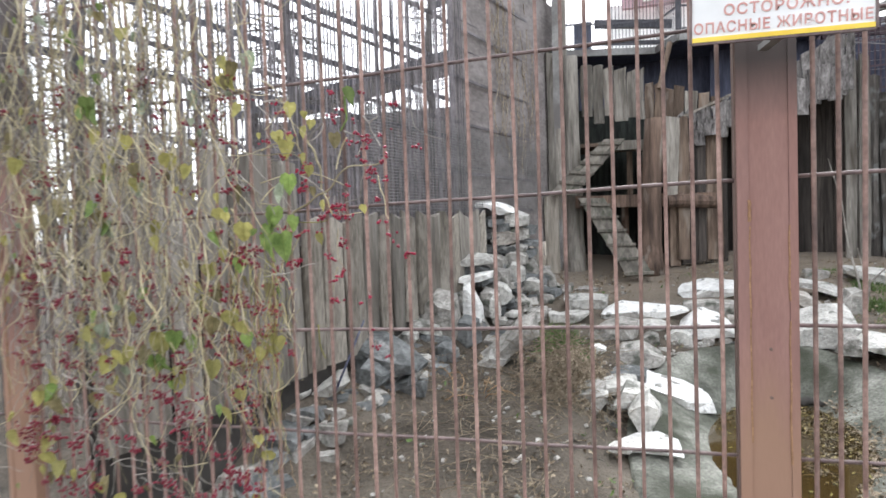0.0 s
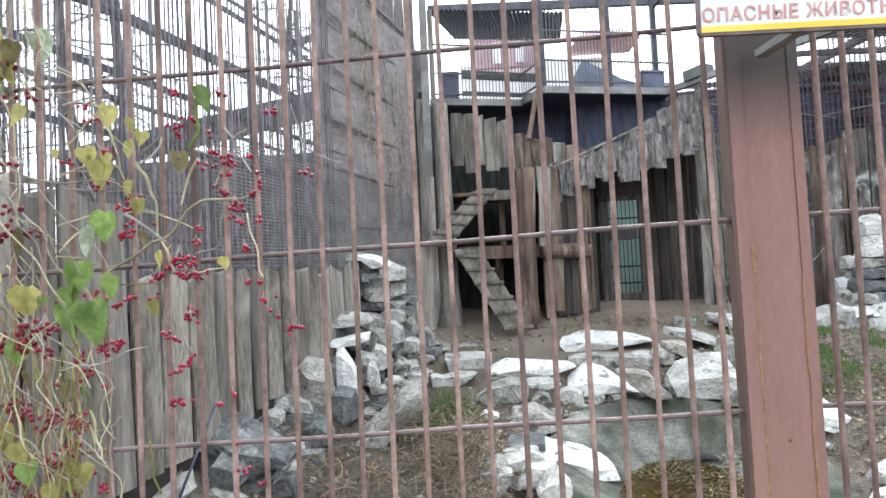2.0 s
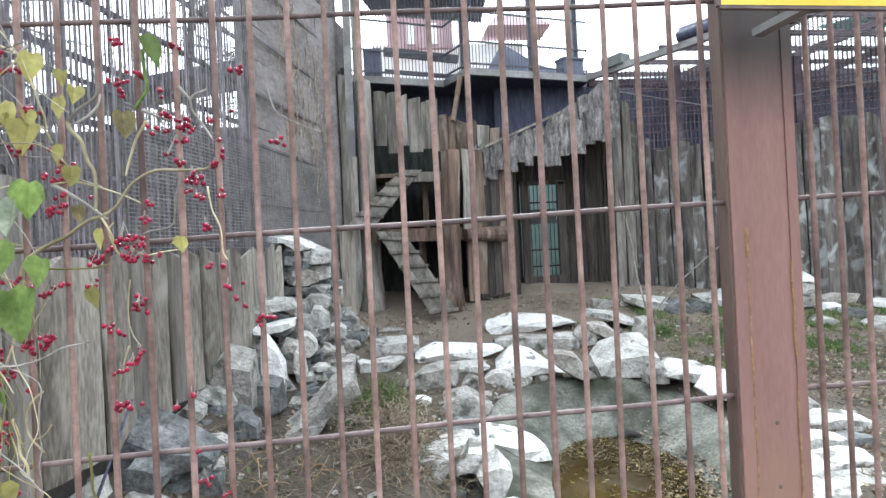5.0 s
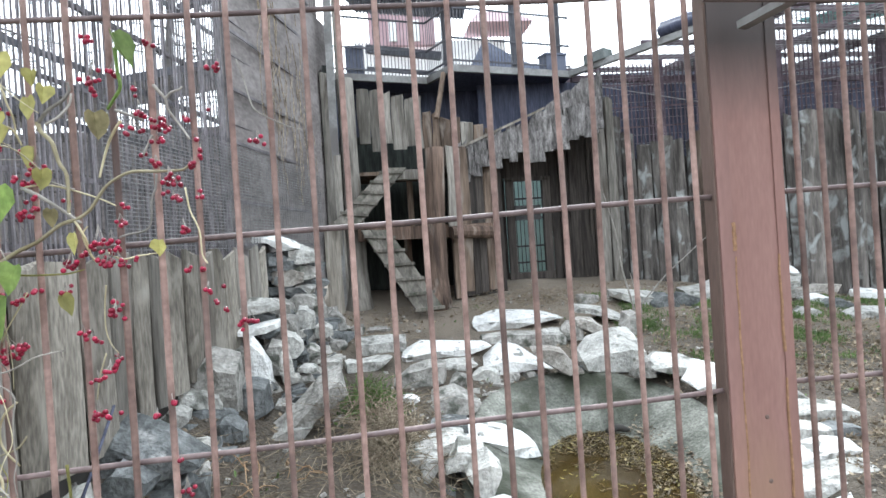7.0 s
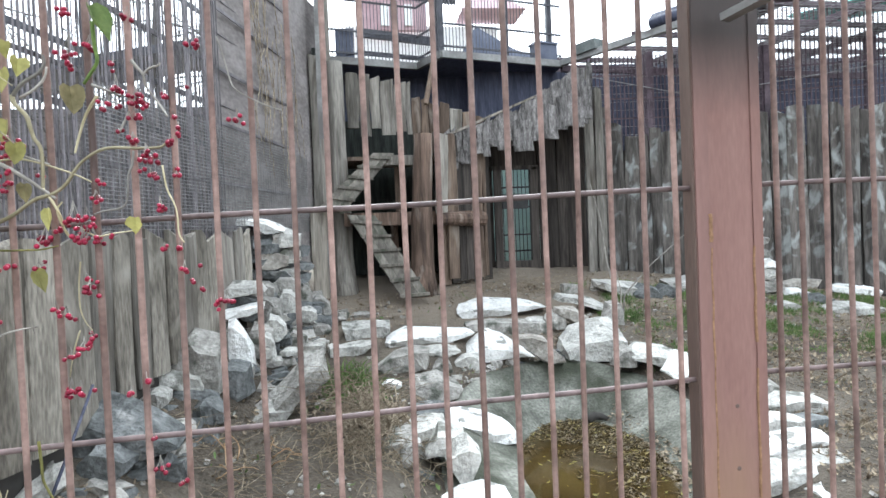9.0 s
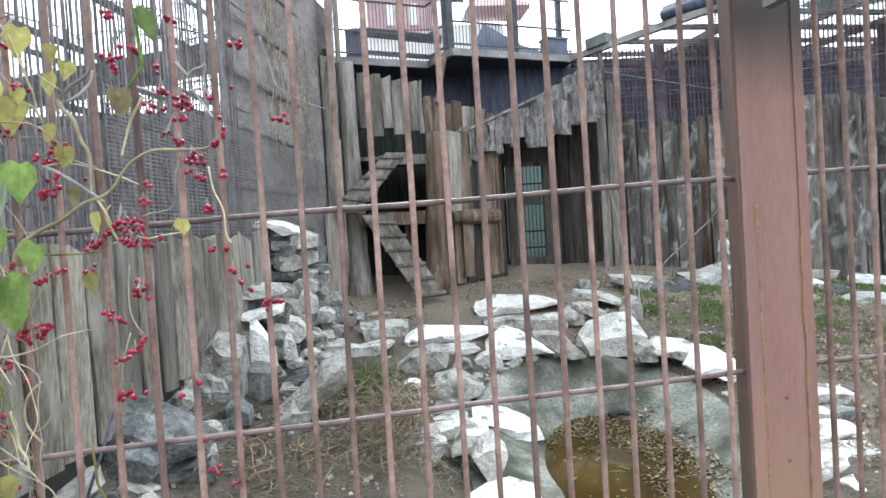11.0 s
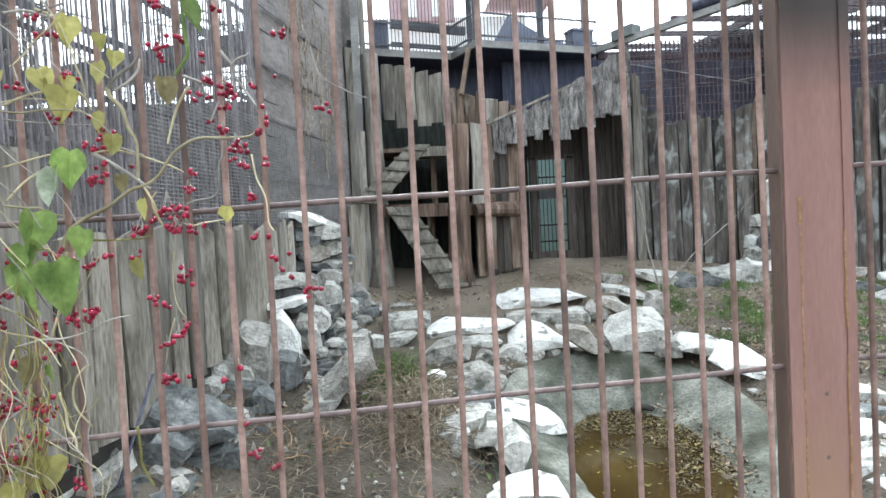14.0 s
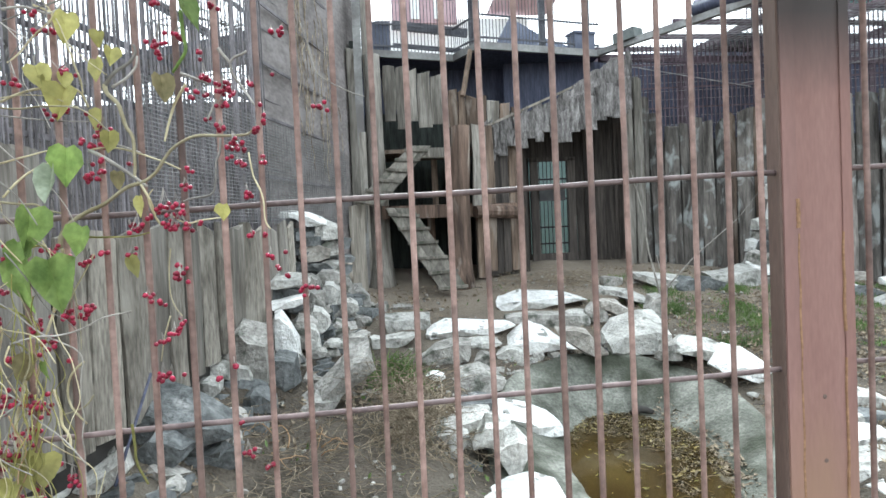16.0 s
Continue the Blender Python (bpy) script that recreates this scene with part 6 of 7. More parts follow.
def straw_den(r):
    x, y = r.gauss(1.5, 0.5), r.gauss(9.15, 0.33)
    return x, y


def straw_all(r):
    p = in_yard(r)
    return p


straw("straw_heap", "tangled heap of dry straw and stalks on the bank", "straw", M_STRAW, 420, straw_bank, (0.14, 0.46), (0.0018, 0.0042), (0.0, 0.24), 0.55, 0.9)
straw("dry_stalks", "dry stalks strewn over the near slope", "straw", M_STRAW, 450, straw_left, (0.08, 0.35), (0.0015, 0.0036), (0.0, 0.06), 0.25, 0.6)
straw("straw_litter", "thin straw litter before the den", "straw", M_RUNNER, 520, straw_den, (0.08, 0.24), (0.0014, 0.003), (0.0, 0.05), 0.3, 0.5)
straw("pond_debris", "thin sodden stalks floating among the pond leaves", "debris", M_STRAW, 260, in_pond, (0.03, 0.11), (0.0015, 0.004), (0.0, 0.006), 0.05, 0.5, lambda x, y: WATER_Z + 0.022)
straw("pond_stalks", "dark sodden stalks floating on the pond", "debris", M_SODDEN, 420, in_pond, (0.03, 0.13), (0.002, 0.006), (0.0, 0.006), 0.05, 0.5, lambda x, y: WATER_Z + 0.022)
straw("dark_twigs", "thin dark twigs strewn over the earth", "twigs", M_TWIG, 1500, straw_all, (0.04, 0.20), (0.0016, 0.004), (0.0, 0.02), 0.08, 0.4)
straw("twig_litter", "fine dry twigs over the trodden earth", "twigs", M_STRAW, 1300, straw_all, (0.04, 0.16), (0.0014, 0.003), (0.0, 0.012), 0.06, 0.3)


def grass_right(r):
    x, y = r.uniform(2.1, 6.6), r.uniform(6.6, 9.2)
    return (x, y) if noise.noise((x * 2.1, y * 2.1, 11)) + 0.10 > r.uniform(0.0, 0.45) and pond_radius(x, y) > pond_rim(x, y) + 0.1 else None


def grass_tuft(r):
    return r.gauss(-0.70, 0.09), r.gauss(6.12, 0.12)


straw("grass_patch", "short green grass in worn patches", "grass", M_GRASS, 14000, grass_right, (0.03, 0.085), (0.002, 0.0045), (0.0, 0.0), 1.6, 0.5)
straw("grass_tuft", "small green tuft among the straw", "grass", M_GRASS, 230, grass_tuft, (0.12, 0.34), (0.003, 0.007), (0.02, 0.10), 1.5, 0.8)

# dry vine runners arching over the bank
runners = Geo()
rr = random.Random(77)
for k in range(74):
    x, y = (rr.gauss(-0.56, 0.15), rr.gauss(5.5, 0.28)) if k < 50 else (rr.uniform(-1.9, -0.6), rr.uniform(3.9, 5.6))
    a, ln = rr.uniform(0, 6.28), rr.uniform(0.15, 0.5)
    pts = []
    for s in range(7):
        u = s / 6
        px, py = x + math.cos(a) * ln * u, y + math.sin(a) * ln * u
        a += rr.uniform(-0.35, 0.35)
        pts.append((px, py, ground_z(px, py) + 0.01 + 0.16 * rr.uniform(0.4, 1) * u * (1 - u) * 2.2))
    runners.tube(pts, rr.uniform(0.002, 0.0042), 5, 0.0015)
for k in range(80):
    x, y, a = rr.gauss(-0.52, 0.12), rr.uniform(5.6, 6.0), rr.gauss(-1.57, 0.4)
    ln, lift = rr.uniform(0.35, 0.8), rr.uniform(0.02, 0.16)
    pts = []
    for s in range(9):
        u = s / 8
        a += rr.uniform(-0.22, 0.22)
        px, py = x + math.cos(a) * ln * u, y + math.sin(a) * ln * u
        pts.append((px, py, ground_z(px, py) + 0.015 + lift * (1 - u) ** 0.7 + 0.05 * u * (1 - u)))
    runners.tube(pts, rr.uniform(0.0036, 0.007), 5, 0.0022)
thing("dry_runners", "tangle of dry vine runners lying on the bank", "vine", kind="stuff", geo=runners, mat=M_RUNNER)

# leafless sapling with two shoots on the far bank
sap = thing("sapling", "thin leafless grey sapling among the stones", "sapling")
sx, sy = 2.28, 7.7
sz = ground_z(sx, sy)
part("shoot", Geo().tube([(sx, sy, sz), (sx - 0.05, sy, sz + 0.3), (sx - 0.14, sy + 0.02, sz + 0.7), (sx - 0.2, sy, sz + 1.15), (sx - 0.32, sy, sz + 1.6)], 0.014, 6, 0.004), M_STEM_DRY, sap)
part("shoot", Geo().tube([(sx + 0.02, sy, sz), (sx + 0.05, sy, sz + 0.3), (sx + 0.4, sy + 0.05, sz + 0.62), (sx + 0.95, sy + 0.1, sz + 1.02), (sx + 1.2, sy + 0.1, sz + 1.3)], 0.012, 6, 0.003), M_STEM_DRY, sap)
part("shoot", Geo().tube([(sx, sy, sz + 0.05), (sx + 0.0, sy - 0.02, sz + 0.35), (sx - 0.06, sy, sz + 0.66)], 0.01, 6, 0.003), M_STEM_DRY, sap)

thing("dark_rod", "thin black rod leaning on the bank stones", "rod", geo=Geo().tube([(-2.1, 4.3, 0.4), (-2.11, 4.6, 0.62), (-2.13, 4.9, 0.82)], 0.008, 6), mat=M_BLACK, smooth=True)

# broad-leaved weeds and green flecks
def weeds(r):
    x, y = (r.gauss(-0.68, 0.12), r.gauss(6.1, 0.14)) if r.random() < 0.35 else (r.uniform(-1.8, 6.0), r.uniform(3.6, 9.2))
    if x < left_wall_x(y) + 0.1 or pond_radius(x, y) < 1.7:
        return None
    return (x, y) if abs(x + 0.68) < 0.4 and abs(y - 6.1) < 0.4 or noise.noise((x * 2.4, y * 2.4, 31)) > 0.22 else None


scatter("low_weeds", "small broad-leaved green weeds among stones and straw", "weeds", M_GRASS, 1100, weeds, (0.010, 0.030), 0.6, 0.03)
# grit and crumbs of stone on the earth
grit = Geo()
gr = random.Random(12)
made = 0
while made < 800:
    x, y = gr.uniform(-2.3, 6.5), gr.uniform(2.9, 9.6)
    if x < left_wall_x(y) or pond_radius(x, y) < pond_rim(x, y) or noise.noise((x * 1.5, y * 1.5, 3.3)) < gr.uniform(-0.5, 0.3):
        continue
    q = gr.uniform(0.008, 0.03) * gr.uniform(0.5, 1)
    grit.box((x, y, ground_z(x, y) + q * 0.2), (q * 2, q * gr.uniform(1.0, 1.8), q * gr.uniform(0.8, 1.3)), Euler((gr.uniform(-0.5, 0.5), gr.uniform(-0.5, 0.5), gr.uniform(0, 3))).to_matrix())
    made += 1
thing("grit", "scattered crumbs of pale stone on the earth", "gravel", kind="stuff", geo=grit, mat=M_STONE_MID)

# bleached curling roots on the near slope
rc = random.Random(41)
roots = thing("dry_root", "curling orange-brown dry root lying on the slope", "root")
for k in range(9):
    x, y, a = -1.40 + rc.gauss(0, 0.09), 5.28 + rc.gauss(0, 0.14), rc.uniform(0, 6.28)
    pts = []
    for s in range(9):
        pts.append((x, y, ground_z(x, y) + 0.012 + 0.09 * math.sin(3.14 * s / 8) * rc.uniform(0.5, 1)))
        a += rc.uniform(-0.2, 0.75)
        x, y = x + 0.035 * math.cos(a), y + 0.035 * math.sin(a)
    part("strand", Geo().tube(pts, rc.uniform(0.003, 0.006), 6, 0.002), M_ROOT, roots, smooth=True)


# ---- berried vine climbing over the fence ----
vine = thing("climbing_vine", "half-bare climbing vine with red berries and yellowing leaves", "vine")
VY = FENCE_Y - 0.035


def leaf_geo(s):
    """A heart-shaped leaf, base at the origin, tip at -z, folded a little along its rib."""
    g = Geo()
    half = ((0.0, 0.06), (0.24, 0.16), (0.45, 0.0), (0.47, -0.32), (0.27, -0.68), (vr.uniform(-0.08, 0.08), -1.0))
    rib = ((0, 0.0), (0, -0.35), (0, -0.7))
    fold, curl = vr.uniform(0.1, 0.9), vr.uniform(-0.4, 0.4)
    pts = [(x * s * vr.uniform(0.85, 1.1), -fold * s * abs(x) + curl * s * z * z, z * s) for x, z in half]
    wob, droop = vr.uniform(0.7, 1.05), vr.uniform(-0.12, 0.2) * s
    pts2 = [(-x * wob, y + droop * abs(z) / s, z * vr.uniform(0.92, 1.06)) for x, y, z in pts[1:5]]
    g.v = pts + pts2 + [(0, 0.02 * s + curl * s * 0.12, -0.35 * s)]
    c = len(g.v) - 1
    ring = [0, 1, 2, 3, 4, 5, 9, 8, 7, 6]
    g.f = [(ring[i], ring[(i + 1) % 10], c) for i in range(10)]
    return g


def berry_mesh(r):
    bm = bmesh.new()
    bmesh.ops.create_icosphere(bm, subdivisions=2, radius=r)
    me = bpy.data.meshes.new("berry")
    bm.to_mesh(me)
    bm.free()
    return [tuple(v.co) for v in me.vertices], [tuple(p.vertices) for p in me.polygons]


BERRY_V, BERRY_F = berry_mesh(1.0)
vr = random.Random(5)


BERRY = Geo().add(BERRY_V, BERRY_F).mesh("berry", M_BERRY, True)
far_berries, far_stalks = Geo(), Geo()


def berries(x, z, n, spread=0.03, y=None):
    """A hanging cluster; near the open bars each berry is a piece of its own."""
    near = y is None
    y = VY if near else y
    stalks = Geo() if near else far_stalks
    spots = []
    for _ in range(n):
        p = Vector((x + vr.gauss(0, spread * 0.5), y + vr.uniform(-0.02, 0.02), z + vr.gauss(0, spread * 0.36)))
        spots.append((p, vr.uniform(0.0050, 0.0066) * (1.0 if near else 1.15)))
        if vr.random() < 0.6:
            stalks.tube([p, (x + (p.x - x) * 0.4, y, z + spread * 0.9), (x, y, z + spread * 1.8)], 0.0009, 4)
    if not stalks.v:
        stalks.tube([spots[0][0], (x, y, z + spread * 1.8)], 0.0009, 4)
    if not near:
        for p, r in spots:
            far_berries.add([p + Vector(v) * r for v in BERRY_V], BERRY_F)
        return
    cluster = part("berry_stalk", stalks, M_STEM_DRY, vine)
    for p, r in spots:
        ob = part("berry", BERRY, None, cluster)
        ob.matrix_basis = Matrix.Translation(p) @ Matrix.Scale(r, 4)


def leaf(x, z, s, mat, y=None, rz=None, rx=None, ry=None):
    ob = part("leaf", leaf_geo(s), mat, vine)
    ob.matrix_basis = pose(x, (VY - 0.02) if y is None else y, z, vr.uniform(-25, 25) if rx is None else rx, vr.uniform(-25, 25) if ry is None else ry, vr.uniform(-50, 50) if rz is None else rz)
    return ob


def stem(pts, r, mat, r_end=None):
    """A stem through the given (x, z) or (x, y, z) points, smoothed."""
    p = [Vector((q[0], VY + 0.006 * math.sin(q[0] * 40), q[1])) if len(q) == 2 else Vector(q) for q in pts]
    out = []
    for k in range(len(p) - 1):
        a, b, c, d = p[max(k - 1, 0)], p[k], p[k + 1], p[min(k + 2, len(p) - 1)]
        for i in range(5):
            t = i / 5
            out.append(0.5 * (2 * b + (c - a) * t + (2 * a - 5 * b + 4 * c - d) * t * t + (3 * b - a - 3 * c + d) * t ** 3))
    out.append(p[-1])
    part("stem", Geo().tube(out, r, 6, r_end), mat, vine, smooth=True)


# the clear stems in front
stem([(-1.455, 1.578), (-1.448, 1.61), (-1.43, 1.635), (-1.398, 1.657), (-1.354, 1.677), (-1.302, 1.71), (-1.264, 1.723), (-1.238, 1.744), (-1.217, 1.776), (-1.197, 1.798), (-1.164, 1.816), (-1.132, 1.824), (-1.075, 1.823), (-1.03, 1.824), (-1.013, 1.834)], 0.0056, M_STEM, 0.0031)
stem([(-1.565, 1.914), (-1.527, 1.932), (-1.479, 1.94), (-1.418, 1.942), (-1.394, 1.932), (-1.383, 1.91), (-1.378, 1.897)], 0.0035, M_STEM, 0.0025)
stem([(-1.338, 1.947), (-1.333, 1.927), (-1.309, 1.901), (-1.301, 1.875), (-1.294, 1.849), (-1.281, 1.823), (-1.28, 1.765), (-1.282, 1.737)], 0.0056, M_STEM, 0.0037)
stem([(-1.338, 1.944), (-1.312, 1.972), (-1.279, 1.994), (-1.266, 2.016), (-1.268, 2.035)], 0.0050, M_STEM_DRY, 0.0031)
stem([(-1.32, 1.94), (-1.288, 1.958), (-1.267, 1.984), (-1.262, 2.009)], 0.0037, M_STEM_DRY, 0.0025)
stem([(-1.383, 1.801), (-1.348, 1.78), (-1.312, 1.756), (-1.282, 1.733), (-1.258, 1.712)], 0.0052, M_STEM_DRY, 0.0037)
stem([(-1.574, 1.775), (-1.512, 1.792), (-1.469, 1.8)], 0.0025, M_STEM, 0.0018)
stem([(-1.383, 1.801), (-1.315, 1.801), (-1.23, 1.772), (-1.181, 1.748)], 0.0025, M_STEM, 0.0018)
stem([(-1.572, 1.699), (-1.54, 1.736), (-1.502, 1.76), (-1.452, 1.777), (-1.403, 1.789)], 0.0030, M_STEM, 0.0022)
stem([(-1.579, 1.689), (-1.531, 1.682), (-1.507, 1.681), (-1.477, 1.667), (-1.447, 1.658)], 0.0028, M_STEM, 0.0020)
stem([(-1.168, 1.968), (-1.137, 1.955), (-1.106, 1.941)], 0.0037, M_STEM_DRY, 0.0025)
stem([(-1.083, 2.025), (-1.071, 2.008), (-1.059, 1.992), (-1.054, 1.966), (-1.036, 1.939), (-1.019, 1.913), (-1.007, 1.893)], 0.0042, M_STEM_DRY, 0.0025)
stem([(-1.059, 1.992), (-1.046, 2.005), (-1.026, 2.011), (-1.018, 2.017)], 0.0037, M_STEM_DRY, 0.0025)
stem([(-1.157, 1.942), (-1.184, 1.904), (-1.202, 1.859), (-1.215, 1.815)], 0.0040, M_STEM, 0.0025)
stem([(-1.16, 2.11), (-1.157, 2.058), (-1.153, 2.02), (-1.169, 1.994), (-1.187, 1.971)], 0.0050, M_LEAF, 0.0035)
stem([(-1.088, 1.817), (-1.092, 1.784), (-1.101, 1.759), (-1.11, 1.693), (-1.159, 1.68), (-1.179, 1.674)], 0.0032, M_STEM_DRY, 0.0022)
stem([(-1.026, 1.782), (-1.018, 1.729), (-1.004, 1.696), (-0.997, 1.669), (-0.995, 1.623), (-0.984, 1.602)], 0.0025, M_STEM, 0.0018)
stem([(-0.893, 2.08), (-0.877, 2.028), (-0.866, 1.981), (-0.854, 1.955), (-0.822, 1.934), (-0.784, 1.916), (-0.751, 1.906)], 0.0021, M_STEM_DRY, 0.0013)
stem([(-1.092, 1.908), (-1.103, 1.883), (-1.113, 1.861)], 0.0032, M_STEM_DRY, 0.0025)
stem([(-1.282, 1.737), (-1.265, 1.706), (-1.251, 1.673), (-1.244, 1.64), (-1.232, 1.62)], 0.0032, M_STEM, 0.0025)
stem([(-1.232, 1.62), (-1.249, 1.653), (-1.257, 1.686), (-1.246, 1.705)], 0.0025, M_STEM, 0.0018)
stem([(-1.449, 1.578), (-1.451, 1.54), (-1.451, 1.501), (-1.466, 1.463), (-1.487, 1.412), (-1.509, 1.361), (-1.529, 1.324)], 0.0037, M_STEM, 0.0030)
stem([(-1.555, 1.312), (-1.555, 1.26), (-1.574, 1.197), (-1.579, 1.119), (-1.571, 1.053), (-1.586, 1.009)], 0.0044, M_STEM, 0.0037)
stem([(-1.534, 1.246), (-1.528, 1.193), (-1.542, 1.129), (-1.564, 1.065), (-1.585, 1.028)], 0.0037, M_LEAF_Y, 0.0028)
stem([(-1.491, 1.256), (-1.477, 1.216), (-1.475, 1.176), (-1.46, 1.149), (-1.458, 1.12)], 0.0037, M_STEM, 0.0028)
stem([(-1.478, 1.398), (-1.471, 1.372), (-1.458, 1.332)], 0.0030, M_STEM_DRY, 0.0022)
stem([(-1.386, 1.562), (-1.406, 1.524), (-1.427, 1.486), (-1.441, 1.455)], 0.0020, M_STEM, 0.0013)
stem([(-1.216, 1.567), (-1.222, 1.515), (-1.222, 1.462), (-1.212, 1.429), (-1.197, 1.408)], 0.0020, M_STEM, 0.0013)
stem([(-1.225, 1.41), (-1.241, 1.358), (-1.25, 1.306)], 0.0022, M_STEM, 0.0013)
stem([(-1.322, 1.165), (-1.318, 1.112), (-1.315, 1.072), (-1.292, 1.023)], 0.0035, M_LEAF_Y, 0.0025)
stem([(-1.438, 1.61), (-1.389, 1.601), (-1.34, 1.599), (-1.29, 1.599), (-1.258, 1.606)], 0.0025, M_LEAF_Y, 0.0018)
stem([(-1.212, 1.645), (-1.175, 1.624), (-1.137, 1.629), (-1.092, 1.634)], 0.0022, M_STEM, 0.0015)
stem([(-1.479, 2.127), (-1.438, 2.101), (-1.483, 2.058), (-1.522, 2.021), (-1.547, 2.002)], 0.0025, M_STEM, 0.0018)
stem([(-1.418, 2.139), (-1.467, 2.12), (-1.516, 2.108), (-1.553, 2.093)], 0.0025, M_STEM_DRY, 0.0018)
stem([(-1.425, 2.114), (-1.421, 2.082), (-1.414, 2.037), (-1.407, 2.018)], 0.0028, M_STEM, 0.0020)
stem([(-1.407, 2.018), (-1.402, 1.993), (-1.392, 1.961), (-1.388, 1.929)], 0.0028, M_STEM, 0.0020)
stem([(-1.486, 2.014), (-1.485, 1.995), (-1.479, 1.982)], 0.0022, M_STEM_DRY, 0.0015)
stem([(-1.567, 1.883), (-1.507, 1.875), (-1.435, 1.866), (-1.38, 1.865)], 0.0020, M_STEM_DRY, 0.0013)
stem([(-1.327, 1.812), (-1.297, 1.802), (-1.266, 1.79)], 0.0022, M_STEM_DRY, 0.0015)
stem([(-1.588, 1.546), (-1.55, 1.57), (-1.501, 1.587), (-1.466, 1.56)], 0.0030, M_LEAF_Y, 0.0020)
stem([(-1.594, 1.457), (-1.547, 1.428), (-1.525, 1.388), (-1.522, 1.349)], 0.0028, M_LEAF_Y, 0.0018)
stem([(-1.575, 1.378), (-1.546, 1.351), (-1.529, 1.324)], 0.0025, M_LEAF_Y, 0.0018)
stem([(-1.419, 1.317), (-1.445, 1.292), (-1.457, 1.254), (-1.45, 1.214), (-1.421, 1.172)], 0.0032, M_STEM, 0.0022)
stem([(-1.58, 1.008), (-1.594, 1.068), (-1.567, 1.118), (-1.534, 1.155)], 0.0022, M_LEAF_Y, 0.0015)
stem([(-1.551, 2.121), (-1.503, 2.125), (-1.444, 2.107), (-1.418, 2.129)], 0.0037, M_STEM_DRY, 0.0025)
stem([(-1.517, 1.323), (-1.53, 1.272), (-1.518, 1.219), (-1.527, 1.167)], 0.0025, M_STEM, 0.0015)
stem([(-1.405, 1.237), (-1.425, 1.212), (-1.476, 1.196)], 0.0025, M_STEM, 0.0015)
# clear leaves near the open bars
for x, z, s, mt, rz in ((-1.42, 1.798, 0.084, M_LEAF, 15), (-1.447, 1.758, 0.087, M_LEAF_PALE, -30), (-1.506, 1.664, 0.095, M_LEAF, 35), (-1.512, 1.594, 0.041, M_LEAF, -20), (-1.398, 1.621, 0.065, M_LEAF, 0), (-1.53, 1.546, 0.119, M_LEAF, -25),
                        (-1.473, 1.547, 0.119, M_LEAF, 20), (-1.549, 1.116, 0.084, M_LEAF_Y, -15), (-1.508, 1.113, 0.070, M_LEAF_Y, 30), (-1.402, 2.098, 0.062, M_LEAF_Y, 25), (-1.334, 2.058, 0.035, M_LEAF_Y, 0), (-1.311, 2.02, 0.043, M_LEAF_Y, 40),
                        (-1.345, 1.995, 0.051, M_LEAF_Y, -20), (-1.474, 1.983, 0.060, M_LEAF_Y, 30), (-1.456, 1.96, 0.041, M_LEAF_Y, -40), (-1.416, 1.933, 0.070, M_LEAF_Y, 10), (-1.422, 1.967, 0.038, M_LEAF_Y, 50), (-1.339, 1.883, 0.051, M_LEAF_Y, -30),
                        (-1.326, 1.834, 0.046, M_LEAF_Y, 20), (-1.313, 1.743, 0.041, M_LEAF_DRY, 0), (-1.084, 1.66, 0.038, M_LEAF_Y, 0), (-1.207, 1.956, 0.062, M_LEAF_DRY, 35), (-1.262, 1.686, 0.046, M_LEAF_Y, -45), (-1.554, 1.985, 0.027, M_LEAF_Y, 0),
                        (-1.161, 2.133, 0.081, M_LEAF, 75), (-1.528, 1.339, 0.060, M_LEAF_DRY, 0), (-1.548, 1.325, 0.049, M_LEAF_DRY, 40), (-1.499, 1.322, 0.046, M_LEAF, -40), (-1.299, 1.548, 0.049, M_LEAF_Y, 70), (-1.537, 1.593, 0.062, M_LEAF, 30)):
    leaf(x, z, s, mt, rz=rz, rx=vr.uniform(-12, 12), ry=vr.uniform(-18, 18))
# berry clusters near the open bars
for x, z, n, sp in ((-1.483, 2.102, 4, 0.025), (-1.477, 2.068, 3, 0.014), (-1.444, 2.067, 3, 0.017), (-1.418, 1.974, 7, 0.020), (-1.538, 1.952, 6, 0.030), (-1.427, 1.888, 12, 0.042), (-1.344, 1.838, 10, 0.020), (-1.395, 1.82, 3, 0.014),
                    (-1.383, 1.807, 4, 0.014), (-1.352, 1.813, 3, 0.010), (-1.387, 1.737, 10, 0.024), (-1.379, 1.768, 2, 0.007), (-1.355, 1.768, 3, 0.010), (-1.35, 1.748, 3, 0.008), (-1.295, 1.765, 2, 0.007), (-1.216, 2.126, 6, 0.020),
                    (-1.211, 2.034, 9, 0.030), (-1.218, 2.021, 5, 0.017), (-1.223, 1.665, 8, 0.024), (-1.196, 1.664, 6, 0.017), (-1.206, 1.639, 6, 0.020), (-1.188, 1.612, 10, 0.025)):
    berries(x, z, n, sp)
